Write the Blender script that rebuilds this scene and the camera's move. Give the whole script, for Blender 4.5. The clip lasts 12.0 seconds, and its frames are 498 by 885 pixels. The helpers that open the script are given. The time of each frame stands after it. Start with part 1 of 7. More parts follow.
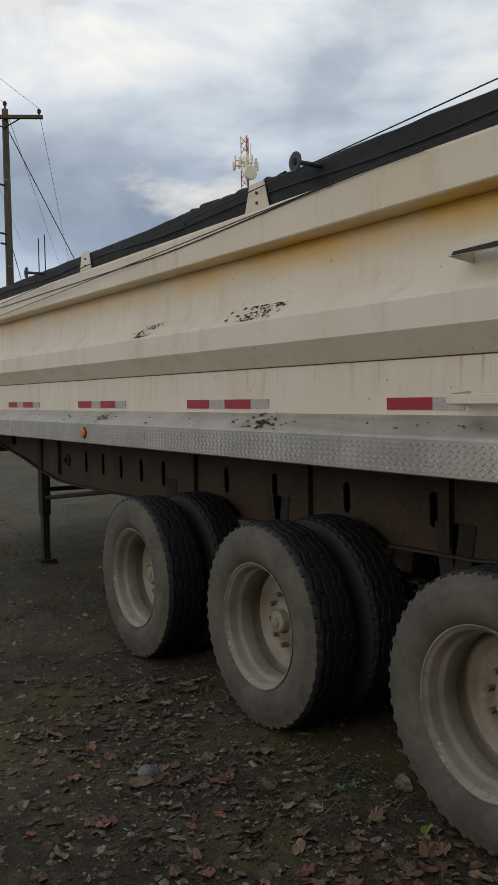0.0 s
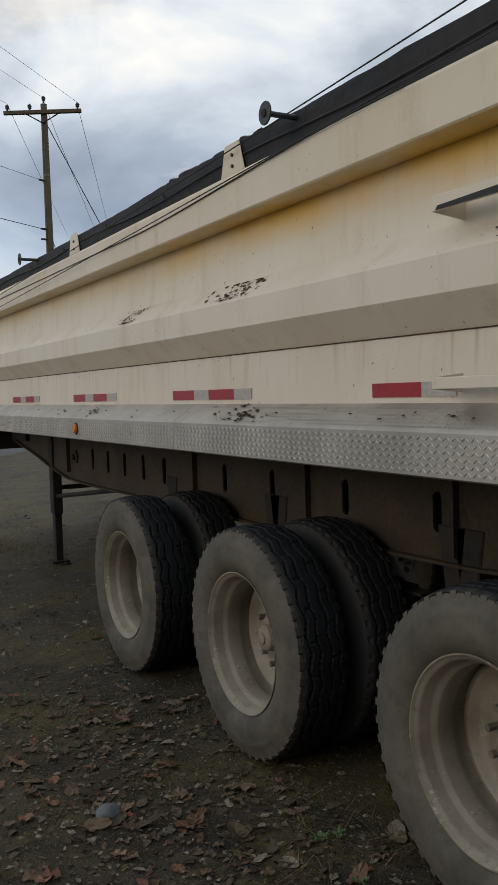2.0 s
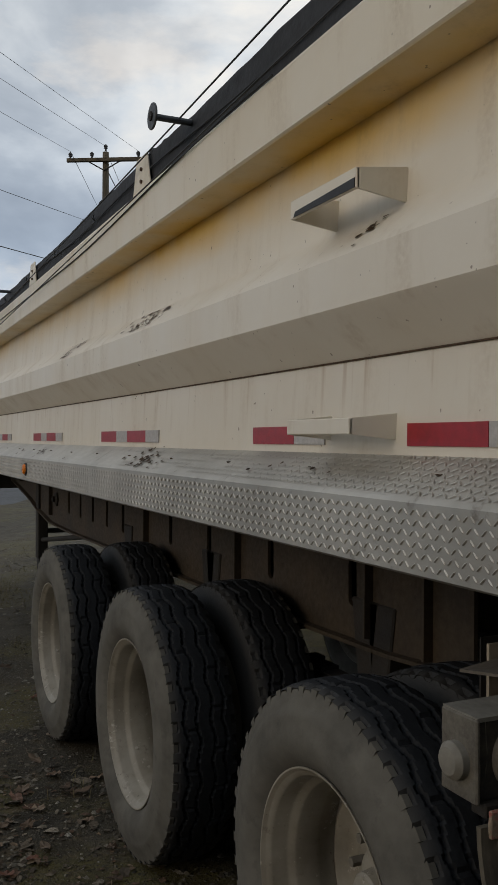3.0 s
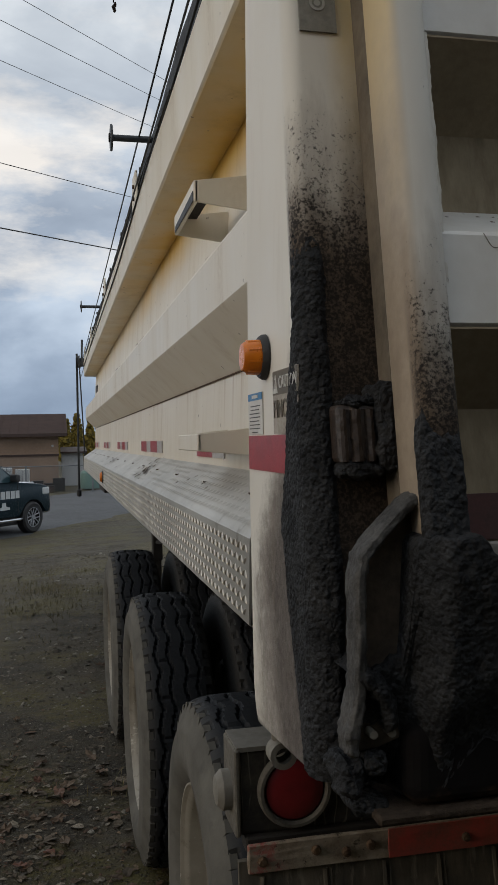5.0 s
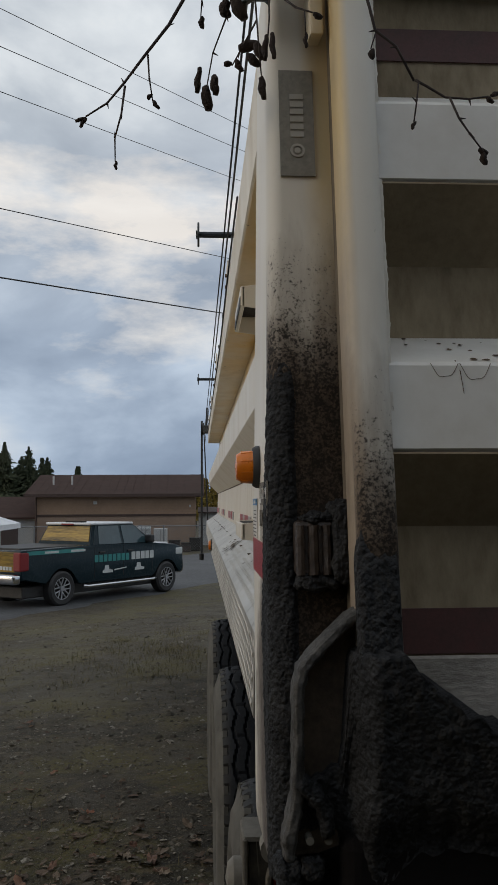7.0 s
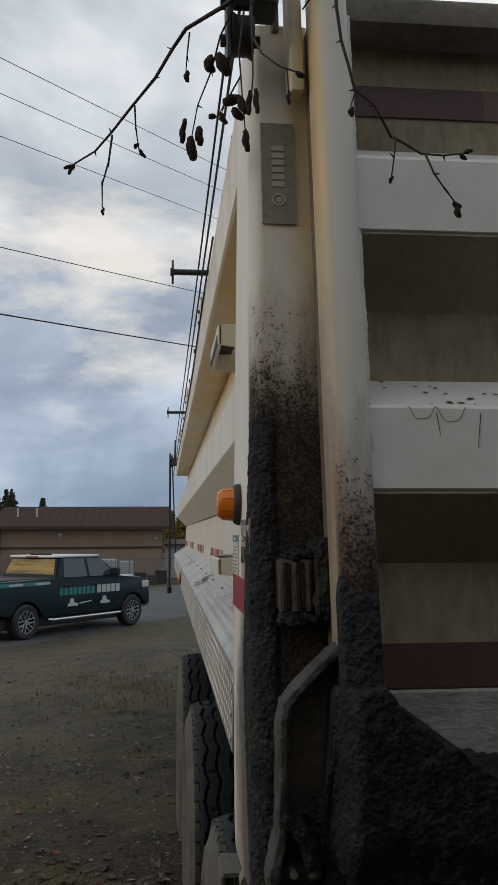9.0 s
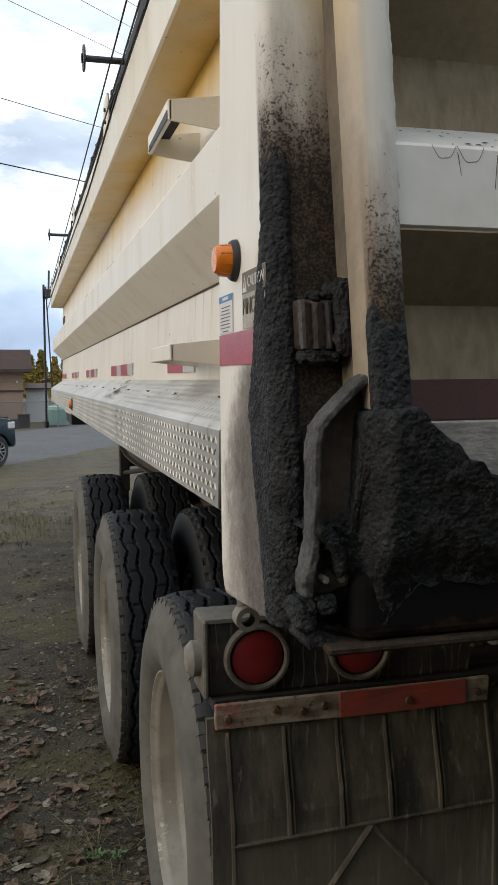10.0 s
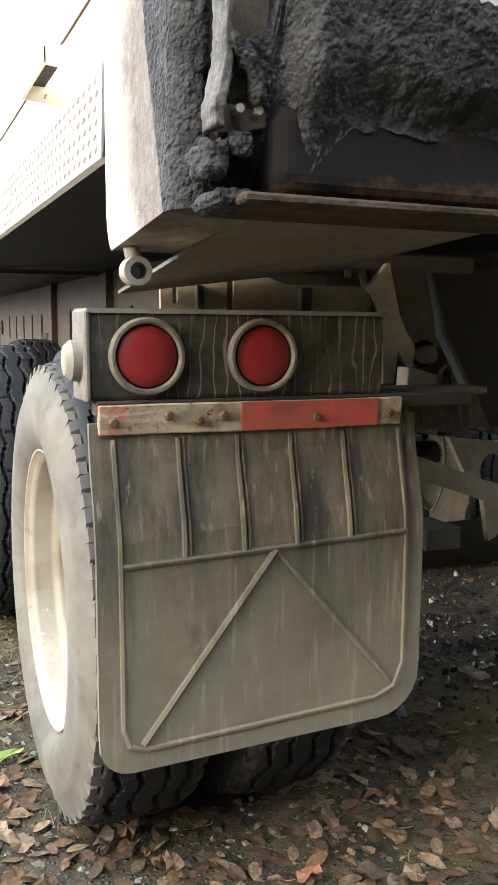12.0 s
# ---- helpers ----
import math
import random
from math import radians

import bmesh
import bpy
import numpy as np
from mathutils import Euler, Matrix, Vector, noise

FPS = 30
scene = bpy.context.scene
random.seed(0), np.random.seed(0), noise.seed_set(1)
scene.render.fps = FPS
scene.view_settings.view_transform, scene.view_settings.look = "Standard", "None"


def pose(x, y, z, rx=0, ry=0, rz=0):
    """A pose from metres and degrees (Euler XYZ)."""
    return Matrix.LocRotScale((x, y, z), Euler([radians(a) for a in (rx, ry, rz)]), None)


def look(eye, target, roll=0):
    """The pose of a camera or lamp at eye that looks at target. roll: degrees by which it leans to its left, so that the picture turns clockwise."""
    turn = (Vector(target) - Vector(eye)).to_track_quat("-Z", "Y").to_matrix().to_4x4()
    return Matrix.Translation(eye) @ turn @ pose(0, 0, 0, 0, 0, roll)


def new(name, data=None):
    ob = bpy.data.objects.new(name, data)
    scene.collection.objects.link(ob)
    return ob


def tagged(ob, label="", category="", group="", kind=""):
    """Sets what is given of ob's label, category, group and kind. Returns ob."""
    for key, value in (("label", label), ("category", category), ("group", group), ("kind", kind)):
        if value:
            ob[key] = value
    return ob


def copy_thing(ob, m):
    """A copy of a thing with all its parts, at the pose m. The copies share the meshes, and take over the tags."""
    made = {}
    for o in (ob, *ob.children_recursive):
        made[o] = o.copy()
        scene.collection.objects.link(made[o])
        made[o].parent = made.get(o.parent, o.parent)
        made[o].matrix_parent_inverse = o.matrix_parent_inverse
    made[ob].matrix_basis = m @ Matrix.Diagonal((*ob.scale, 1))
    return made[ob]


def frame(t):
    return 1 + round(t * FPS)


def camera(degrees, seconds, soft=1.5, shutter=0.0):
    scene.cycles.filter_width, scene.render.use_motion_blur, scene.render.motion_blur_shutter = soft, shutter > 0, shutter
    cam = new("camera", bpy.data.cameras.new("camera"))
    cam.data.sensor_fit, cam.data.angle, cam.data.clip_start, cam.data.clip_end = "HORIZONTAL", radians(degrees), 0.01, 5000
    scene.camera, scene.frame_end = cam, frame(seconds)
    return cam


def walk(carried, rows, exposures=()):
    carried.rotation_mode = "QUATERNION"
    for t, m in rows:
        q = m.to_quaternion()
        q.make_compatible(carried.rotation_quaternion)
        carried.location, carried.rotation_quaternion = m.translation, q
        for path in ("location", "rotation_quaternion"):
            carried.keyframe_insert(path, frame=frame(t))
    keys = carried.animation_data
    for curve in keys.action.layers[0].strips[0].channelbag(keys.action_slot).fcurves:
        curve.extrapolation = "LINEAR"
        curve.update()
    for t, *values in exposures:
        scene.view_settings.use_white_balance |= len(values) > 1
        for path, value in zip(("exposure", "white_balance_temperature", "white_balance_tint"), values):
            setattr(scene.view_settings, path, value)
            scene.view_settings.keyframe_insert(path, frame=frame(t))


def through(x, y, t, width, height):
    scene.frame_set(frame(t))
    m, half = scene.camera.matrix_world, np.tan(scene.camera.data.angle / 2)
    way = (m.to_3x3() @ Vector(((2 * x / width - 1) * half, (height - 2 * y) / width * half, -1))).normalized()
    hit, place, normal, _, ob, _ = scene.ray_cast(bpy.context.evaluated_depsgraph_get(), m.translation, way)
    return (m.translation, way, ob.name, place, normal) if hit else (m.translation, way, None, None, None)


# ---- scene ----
cam = camera(32.2, 12.0)
PATH = [
    (0, (-2.538, -1.146, 1.686), (-1.472, 0.543, 1.581), -0.9),
    (0.5, (-2.524, -1.141, 1.687), (-1.575, 0.616, 1.573), -1.0),
    (1, (-2.486, -1.133, 1.685), (-1.606, 0.659, 1.559), -1.0),
    (1.5, (-2.325, -1.073, 1.658), (-1.432, 0.712, 1.525), -3.1),
    (2, (-1.980, -0.891, 1.661), (-1.019, 0.859, 1.542), -1.8),
    (2.5, (-1.563, -0.857, 1.654), (-0.656, 0.925, 1.654), -1.0),
    (3, (-1.158, -0.757, 1.633), (-0.325, 1.061, 1.628), 0.3),
    (3.5, (-0.856, -0.746, 1.631), (-0.073, 1.095, 1.627), 0.1),
    (3.7, (-0.738, -0.773, 1.619), (0.001, 1.086, 1.610), 0.1),
    (5.3, (-0.411, -1.031, 1.692), (-0.018, 0.930, 1.691), -0.9),
    (5.5, (-0.386, -1.057, 1.705), (-0.014, 0.908, 1.712), -0.5),
    (6, (-0.317, -1.095, 1.721), (-0.042, 0.884, 1.812), -0.6),
    (6.5, (-0.254, -1.107, 1.730), (-0.077, 0.881, 1.855), -0.6),
    (6.7, (-0.242, -1.111, 1.732), (-0.096, 0.880, 1.859), -0.4),
    (8.3, (-0.214, -1.151, 1.781), (-0.129, 0.826, 2.074), -0.3),
    (8.5, (-0.216, -1.154, 1.785), (-0.101, 0.818, 2.099), -0.4),
    (9, (-0.256, -1.150, 1.745), (-0.061, 0.830, 1.956), -0.3),
    (9.5, (-0.380, -1.133, 1.663), (-0.009, 0.832, 1.657), 0.0),
    (10, (-0.477, -1.125, 1.601), (0.031, 0.804, 1.454), -0.5),
    (10.5, (-0.482, -1.081, 1.537), (0.126, 0.798, 1.223), -1.4),
    (11, (-0.444, -1.017, 1.445), (0.259, 0.828, 1.127), -0.8),
    (11.5, (-0.423, -0.973, 1.267), (0.296, 0.875, 1.006), -0.4),
    (12, (-0.453, -0.950, 1.111), (0.315, 0.878, 0.845), 0.4),
]
EXPOSURES = [(0, -0.06), (1.0, -0.15), (1.5, -0.22), (2.0, 0.05), (2.5, -0.32), (3.0, -0.15), (3.5, 0.12), (5.5, 0.05), (6.5, -0.05), (8.5, -0.05), (9.0, -0.05), (9.5, 0.8), (10.0, 0.95), (10.5, 1.5), (11.0, 2.5), (11.5, 3.45), (12.0, 3.5)]
walk(cam, [(t, look(eye, target, roll)) for t, eye, target, roll in PATH], EXPOSURES)

# ---- world and sun ----
SUN_AZ, SUN_EL = radians(262), radians(14)     # clockwise from +y: the low sun stands behind and to the side
world = bpy.data.worlds.new("overcast_evening")
scene.world = world
world.use_nodes = True
wn, wl = world.node_tree.nodes, world.node_tree.links
wn.clear()
w_out, w_bg = wn.new("ShaderNodeOutputWorld"), wn.new("ShaderNodeBackground")
w_sky = wn.new("ShaderNodeTexSky")
w_sky.sky_type, w_sky.sun_disc = "NISHITA", False
w_sky.sun_elevation, w_sky.sun_rotation = SUN_EL, SUN_AZ
w_sky.air_density, w_sky.dust_density = 1.0, 1.5
w_co, w_map = wn.new("ShaderNodeTexCoord"), wn.new("ShaderNodeMapping")
w_map.inputs["Scale"].default_value = (1.0, 1.0, 2.1)
w_map.inputs["Location"].default_value = (0.35, 0.1, 0.4)
w_cloud = wn.new("ShaderNodeTexNoise")
w_cloud.inputs["Scale"].default_value = 3.0
w_cloud.inputs["Detail"].default_value = 7.0
w_cloud.inputs["Roughness"].default_value = 0.52
w_cloud.inputs["Distortion"].default_value = 0.35
w_ramp = wn.new("ShaderNodeValToRGB")
w_ramp.color_ramp.elements[0].position, w_ramp.color_ramp.elements[0].color = 0.31, (0.285, 0.330, 0.400, 1)
w_ramp.color_ramp.elements[1].position, w_ramp.color_ramp.elements[1].color = 0.68, (0.83, 0.82, 0.80, 1)
w_mid = w_ramp.color_ramp.elements.new(0.47)
w_mid.color = (0.415, 0.467, 0.54, 1)
w_mid = w_ramp.color_ramp.elements.new(0.58)
w_mid.color = (0.61, 0.66, 0.72, 1)
w_fine = wn.new("ShaderNodeTexNoise")
w_fine.inputs["Scale"].default_value, w_fine.inputs["Detail"].default_value = 1.1, 3.0
w_cover = wn.new("ShaderNodeMapRange")
w_cover.inputs["From Min"].default_value, w_cover.inputs["From Max"].default_value = 0.25, 0.55
w_cover.inputs["To Min"].default_value, w_cover.inputs["To Max"].default_value = 0.70, 1.0
w_skyv = wn.new("ShaderNodeVectorMath")
w_skyv.operation = "SCALE"
w_skyv.inputs["Scale"].default_value = 0.09
w_mix = wn.new("ShaderNodeMix")
w_mix.data_type = "RGBA"
wl.new(w_co.outputs["Generated"], w_map.inputs["Vector"])
wl.new(w_map.outputs["Vector"], w_cloud.inputs["Vector"])
wl.new(w_map.outputs["Vector"], w_fine.inputs["Vector"])
wl.new(w_cloud.outputs["Fac"], w_ramp.inputs["Fac"])
wl.new(w_fine.outputs["Fac"], w_cover.inputs["Value"])
wl.new(w_sky.outputs["Color"], w_skyv.inputs[0])
wl.new(w_cover.outputs["Result"], w_mix.inputs["Factor"])
wl.new(w_skyv.outputs["Vector"], w_mix.inputs["A"])
wl.new(w_ramp.outputs["Color"], w_mix.inputs["B"])
# lit puffs in front, and a greyer band towards the horizon
w_puff = wn.new("ShaderNodeTexNoise")
w_puff.inputs["Scale"].default_value, w_puff.inputs["Detail"].default_value, w_puff.inputs["Roughness"].default_value = 2.3, 9.0, 0.60
w_puff_map = wn.new("ShaderNodeMapping")
w_puff_map.inputs["Scale"].default_value, w_puff_map.inputs["Location"].default_value = (1.0, 1.0, 2.6), (0.4, 1.7, 0.2)
w_puff_on = wn.new("ShaderNodeMapRange")
w_puff_on.inputs["From Min"].default_value, w_puff_on.inputs["From Max"].default_value, w_puff_on.inputs["To Max"].default_value = 0.53, 0.63, 0.70
w_puffs = wn.new("ShaderNodeMix")
w_puffs.data_type = "RGBA"
w_puffs.inputs["B"].default_value = (0.98, 0.88, 0.77, 1)
w_sep, w_low = wn.new("ShaderNodeSeparateXYZ"), wn.new("ShaderNodeMapRange")
w_low.inputs["From Min"].default_value, w_low.inputs["From Max"].default_value = 0.02, 0.42
w_tint = wn.new("ShaderNodeValToRGB")
w_tint.color_ramp.elements[0].position, w_tint.color_ramp.elements[0].color = 0.0, (0.58, 0.66, 0.76, 1)
w_tint.color_ramp.elements[1].position, w_tint.color_ramp.elements[1].color = 1.0, (1.11, 1.08, 1.03, 1)
w_tone = w_tint.color_ramp.elements.new(0.4)
w_tone.color = (0.76, 0.82, 0.89, 1)
w_scale = wn.new("ShaderNodeVectorMath")
w_scale.operation = "MULTIPLY"
wl.new(w_co.outputs["Generated"], w_puff_map.inputs["Vector"])
wl.new(w_puff_map.outputs["Vector"], w_puff.inputs["Vector"])
wl.new(w_puff.outputs["Fac"], w_puff_on.inputs["Value"])
w_band, w_both = wn.new("ShaderNodeMapRange"), wn.new("ShaderNodeMath")
w_band.inputs["From Min"].default_value, w_band.inputs["From Max"].default_value = 0.50, 0.28
w_both.operation = "MULTIPLY"
wl.new(w_puff_on.outputs["Result"], w_both.inputs[0])
wl.new(w_band.outputs["Result"], w_both.inputs[1])
wl.new(w_both.outputs["Value"], w_puffs.inputs["Factor"])
wl.new(w_mix.outputs["Result"], w_puffs.inputs["A"])
wl.new(w_co.outputs["Generated"], w_sep.inputs["Vector"])
wl.new(w_sep.outputs["Z"], w_low.inputs["Value"])
wl.new(w_sep.outputs["Z"], w_band.inputs["Value"])
wl.new(w_puffs.outputs["Result"], w_scale.inputs[0])
wl.new(w_low.outputs["Result"], w_tint.inputs["Fac"])
wl.new(w_tint.outputs["Color"], w_scale.inputs[1])
wl.new(w_scale.outputs["Vector"], w_bg.inputs["Color"])
w_bg.inputs["Strength"].default_value = 1.18
wl.new(w_bg.outputs["Background"], w_out.inputs["Surface"])

sun_data = bpy.data.lights.new("sun", "SUN")
sun_data.energy, sun_data.angle, sun_data.color = 0.56, radians(25), (1.0, 0.80, 0.57)
sun = new("sun", sun_data)
sun_dir = Vector((math.sin(SUN_AZ) * math.cos(SUN_EL), math.cos(SUN_AZ) * math.cos(SUN_EL), math.sin(SUN_EL)))
sun.matrix_world = look(sun_dir * 60, (0, 0, 0))


# ---- materials ----
class Nodes:
    """A small helper round one material's node tree."""

    def __init__(self, name):
        self.mat = bpy.data.materials.new(name)
        self.mat.use_nodes = True
        self.n, self.l = self.mat.node_tree.nodes, self.mat.node_tree.links
        self.bsdf = self.n["Principled BSDF"]
        self.co = self.n.new("ShaderNodeTexCoord")

    def noise(self, scale, detail=4.0, rough=0.55, stretch=None, distort=0.0):
        t = self.n.new("ShaderNodeTexNoise")
        t.inputs["Scale"].default_value, t.inputs["Detail"].default_value = scale, detail
        t.inputs["Roughness"].default_value, t.inputs["Distortion"].default_value = rough, distort
        m = self.n.new("ShaderNodeMapping")
        m.inputs["Scale"].default_value = stretch or (1, 1, 1)
        self.l.new(self.co.outputs["Object"], m.inputs["Vector"])
        self.l.new(m.outputs["Vector"], t.inputs["Vector"])
        return t.outputs["Fac"]

    def voronoi(self, scale, stretch=None):
        t = self.n.new("ShaderNodeTexVoronoi")
        t.inputs["Scale"].default_value = scale
        m = self.n.new("ShaderNodeMapping")
        m.inputs["Scale"].default_value = stretch or (1, 1, 1)
        self.l.new(self.co.outputs["Object"], m.inputs["Vector"])
        self.l.new(m.outputs["Vector"], t.inputs["Vector"])
        return t.outputs["Distance"]

    def axis(self, which):
        s = self.n.new("ShaderNodeSeparateXYZ")
        self.l.new(self.co.outputs["Object"], s.inputs["Vector"])
        return s.outputs[which]

    def span(self, value, a, b, lo=0.0, hi=1.0):
        r = self.n.new("ShaderNodeMapRange")
        r.inputs["From Min"].default_value, r.inputs["From Max"].default_value = a, b
        r.inputs["To Min"].default_value, r.inputs["To Max"].default_value = lo, hi
        self.l.new(value, r.inputs["Value"])
        return r.outputs["Result"]

    def math(self, op, a, b):
        m = self.n.new("ShaderNodeMath")
        m.operation = op
        for i, v in enumerate((a, b)):
            if isinstance(v, (int, float)):
                m.inputs[i].default_value = v
            else:
                self.l.new(v, m.inputs[i])
        return m.outputs["Value"]

    def mix(self, fac, a, b):
        m = self.n.new("ShaderNodeMix")
        m.data_type = "RGBA"
        if isinstance(fac, (int, float)):
            m.inputs["Factor"].default_value = fac
        else:
            self.l.new(fac, m.inputs["Factor"])
        for key, v in (("A", a), ("B", b)):
            if isinstance(v, tuple):
                m.inputs[key].default_value = (*v, 1)
            else:
                self.l.new(v, m.inputs[key])
        return m.outputs["Result"]

    def random(self):
        return self.n.new("ShaderNodeObjectInfo").outputs["Random"]

    def island(self):
        return self.n.new("ShaderNodeNewGeometry").outputs["Random Per Island"]

    def ramp(self, fac, stops):
        r = self.n.new("ShaderNodeValToRGB")
        e = r.color_ramp.elements
        while len(e) < len(stops):
            e.new(0.5)
        for el, (p, c) in zip(e, stops):
            el.position, el.color = p, (*c, 1)
        self.l.new(fac, r.inputs["Fac"])
        return r.outputs["Color"]

    def bump(self, height, strength, distance=0.01, normal=None):
        b = self.n.new("ShaderNodeBump")
        b.inputs["Strength"].default_value, b.inputs["Distance"].default_value = strength, distance
        self.l.new(height, b.inputs["Height"])
        if normal is not None:
            self.l.new(normal, b.inputs["Normal"])
        return b.outputs["Normal"]

    def done(self, color, rough, metal=0.0, normal=None, spec=None):
        for key, v in (("Base Color", color), ("Roughness", rough), ("Metallic", metal)):
            if isinstance(v, tuple):
                self.bsdf.inputs[key].default_value = (*v, 1)
            elif isinstance(v, (int, float)):
                self.bsdf.inputs[key].default_value = v
            else:
                self.l.new(v, self.bsdf.inputs[key])
        if normal is not None:
            self.l.new(normal, self.bsdf.inputs["Normal"])
        if spec is not None:
            self.bsdf.inputs["Specular IOR Level"].default_value = spec
        return self.mat


def plain(name, a, b, rough, scale=6.0, metal=0.0, bump=0.0, bump_scale=60.0, stretch=None, spec=None):
    """Two tones mixed by a coarse and a fine noise, with fine relief."""
    k = Nodes(name)
    coarse, fine = k.noise(scale, 5, 0.6, stretch), k.noise(scale * 9, 4, 0.6, stretch)
    col = k.mix(k.span(k.math("ADD", k.math("MULTIPLY", coarse, 0.65), k.math("MULTIPLY", fine, 0.35)), 0.38, 0.62), a, b)
    r = k.span(fine, 0.3, 0.7, max(rough - 0.08, 0.02), min(rough + 0.08, 1))
    nrm = k.bump(k.noise(bump_scale, 5, 0.6, stretch), bump, 0.01) if bump else None
    return k.done(col, r, metal, nrm, spec)


def make_cream():
    k = Nodes("cream_paint")
    big, streak, fine = k.noise(1.1, 5, 0.6), k.noise(7, 5, 0.65, (1, 1, 0.16)), k.noise(60, 4, 0.6)
    col = k.mix(k.span(big, 0.35, 0.68), (0.725, 0.668, 0.555), (0.675, 0.60, 0.465))
    z = k.axis("Z")
    pale = k.mix(k.span(big, 0.35, 0.68), (0.705, 0.665, 0.585), (0.655, 0.60, 0.505))
    col = k.mix(k.span(k.math("ADD", z, k.math("MULTIPLY", k.noise(1.8, 5, 0.65), 0.16)), 2.41, 2.21, 0.0, 0.85), col, pale)
    # old yellowed band under the top rail
    yellow = k.math("MULTIPLY", k.span(z, 2.28, 2.44), k.span(k.noise(2.2, 4, 0.6, (1, 0.6, 1)), 0.30, 0.60))
    yellow = k.math("MULTIPLY", yellow, k.math("MULTIPLY", k.span(z, 2.464, 2.456), k.span(k.axis("Y"), 4.5, 2.6, 0.45, 1.0)))
    col = k.mix(k.math("MULTIPLY", yellow, 0.95), col, (0.72, 0.455, 0.065))
    dirt = k.math("MULTIPLY", k.span(streak, 0.52, 0.74), k.span(fine, 0.3, 0.6))
    col = k.mix(k.math("MULTIPLY", dirt, 0.34), col, (0.34, 0.245, 0.15))
    run = k.math("MULTIPLY", k.span(k.noise(24, 4, 0.6, (1, 1, 0.03)), 0.57, 0.68), k.math("MULTIPLY", k.span(z, 1.65, 1.83), k.span(z, 1.846, 1.842)))
    col = k.mix(k.math("MULTIPLY", run, 0.45), col, (0.36, 0.235, 0.125))
    speck = k.span(k.noise(38, 2, 0.5), 0.73, 0.76)
    col = k.mix(k.math("MULTIPLY", speck, 0.7), col, (0.12, 0.08, 0.05))
    rough = k.span(streak, 0.3, 0.7, 0.34, 0.58)
    return k.done(col, rough, 0.0, k.bump(k.noise(9, 3, 0.5), 0.10, 0.02), 0.4)


def make_white(name, top, post):
    """White paint under a brown road film, with tar spatter that thickens downwards."""
    k = Nodes(name)
    streak, fine = k.noise(6, 5, 0.65, (1, 1, 0.2)), k.noise(70, 4, 0.6)
    col = k.mix(k.span(k.noise(1.7, 4), 0.35, 0.65), (0.735, 0.708, 0.650), (0.675, 0.632, 0.550))
    x, y, z = k.axis("X"), k.axis("Y"), k.axis("Z")
    wave = k.math("ADD", z, k.math("MULTIPLY", k.math("SUBTRACT", k.noise(8, 5, 0.65), 0.5), 0.30))
    back = k.math("SUBTRACT", y, k.math("MULTIPLY", k.math("MAXIMUM", k.math("SUBTRACT", z, 1.52), 0.0), 0.148))
    rear = k.span(back, 0.064, 0.050) if post else k.math("MULTIPLY", k.span(back, -0.085, -0.104), k.span(x, 0.030, 0.018))
    if post:
        # thin road film that climbs towards the rear edge, and the tar that wraps the corner
        ragged = k.math("MULTIPLY", k.math("SUBTRACT", k.noise(11, 6, 0.72), 0.5), 0.20)
        slope = k.math("ADD", k.math("ADD", y, k.math("MULTIPLY", z, 0.88)), ragged)
        thin = k.math("MULTIPLY", k.span(slope, 1.69, 1.60), k.span(k.math("ADD", y, ragged), 0.39, 0.31))
        thin = k.math("MULTIPLY", thin, k.span(k.noise(26, 6, 0.75), 0.28, 0.56, 0.45, 1.0))
        col = k.mix(k.math("MULTIPLY", thin, 0.74), col, k.mix(k.span(fine, 0.35, 0.65), (0.225, 0.190, 0.160), (0.150, 0.128, 0.110)))
        reach = k.math("ADD", y, k.math("MULTIPLY", k.math("ABSOLUTE", k.math("SUBTRACT", z, 1.55), 0.0), 0.28))
        reach = k.math("ADD", reach, k.math("MULTIPLY", k.math("SUBTRACT", k.noise(34, 6, 0.75), 0.5), 0.05))
        fringe = k.math("MULTIPLY", k.span(k.math("ADD", reach, ragged), 0.400, 0.250), k.span(slope, 1.66, 1.54))
        col = k.mix(k.math("MULTIPLY", fringe, 0.93), col, k.mix(k.span(fine, 0.35, 0.65), (0.075, 0.062, 0.055), (0.130, 0.112, 0.100)))
        side = k.span(reach, 0.180, 0.160)
        col = k.mix(k.math("MULTIPLY", side, 0.92), col, k.mix(k.span(fine, 0.35, 0.65), (0.034, 0.031, 0.030), (0.075, 0.070, 0.066)))
        # thin stain along the inner edge, running higher up
        stain = k.math("MULTIPLY", k.span(k.math("ADD", x, k.math("MULTIPLY", k.noise(14, 5, 0.7), 0.05)), -0.035, 0.0), k.span(z, 2.30, 2.0))
        col = k.mix(k.math("MULTIPLY", k.math("MULTIPLY", stain, rear), 0.7), col, (0.13, 0.085, 0.055))
    else:
        inner = k.math("MULTIPLY", k.span(x, -0.022, -0.036), k.span(wave, 2.50, 1.85))
        col = k.mix(k.math("MULTIPLY", inner, 0.85), col, k.mix(k.span(k.noise(30, 5, 0.7), 0.35, 0.65), (0.20, 0.140, 0.088), (0.30, 0.225, 0.150)))
    old = k.math("MULTIPLY", k.span(wave, 1.98, 2.26), k.span(x, -0.075, -0.045) if post else k.span(x, -0.024, -0.036))
    col = k.mix(k.math("MULTIPLY", old, 0.7), col, (0.66, 0.47, 0.17))
    drip = k.math("ADD", z, k.math("MULTIPLY", k.math("SUBTRACT", k.noise(26, 5, 0.65, (1, 1, 0.14)), 0.5), 0.34))
    haze = k.math("MULTIPLY", k.span(drip, top + 0.13, top - 0.09), rear)
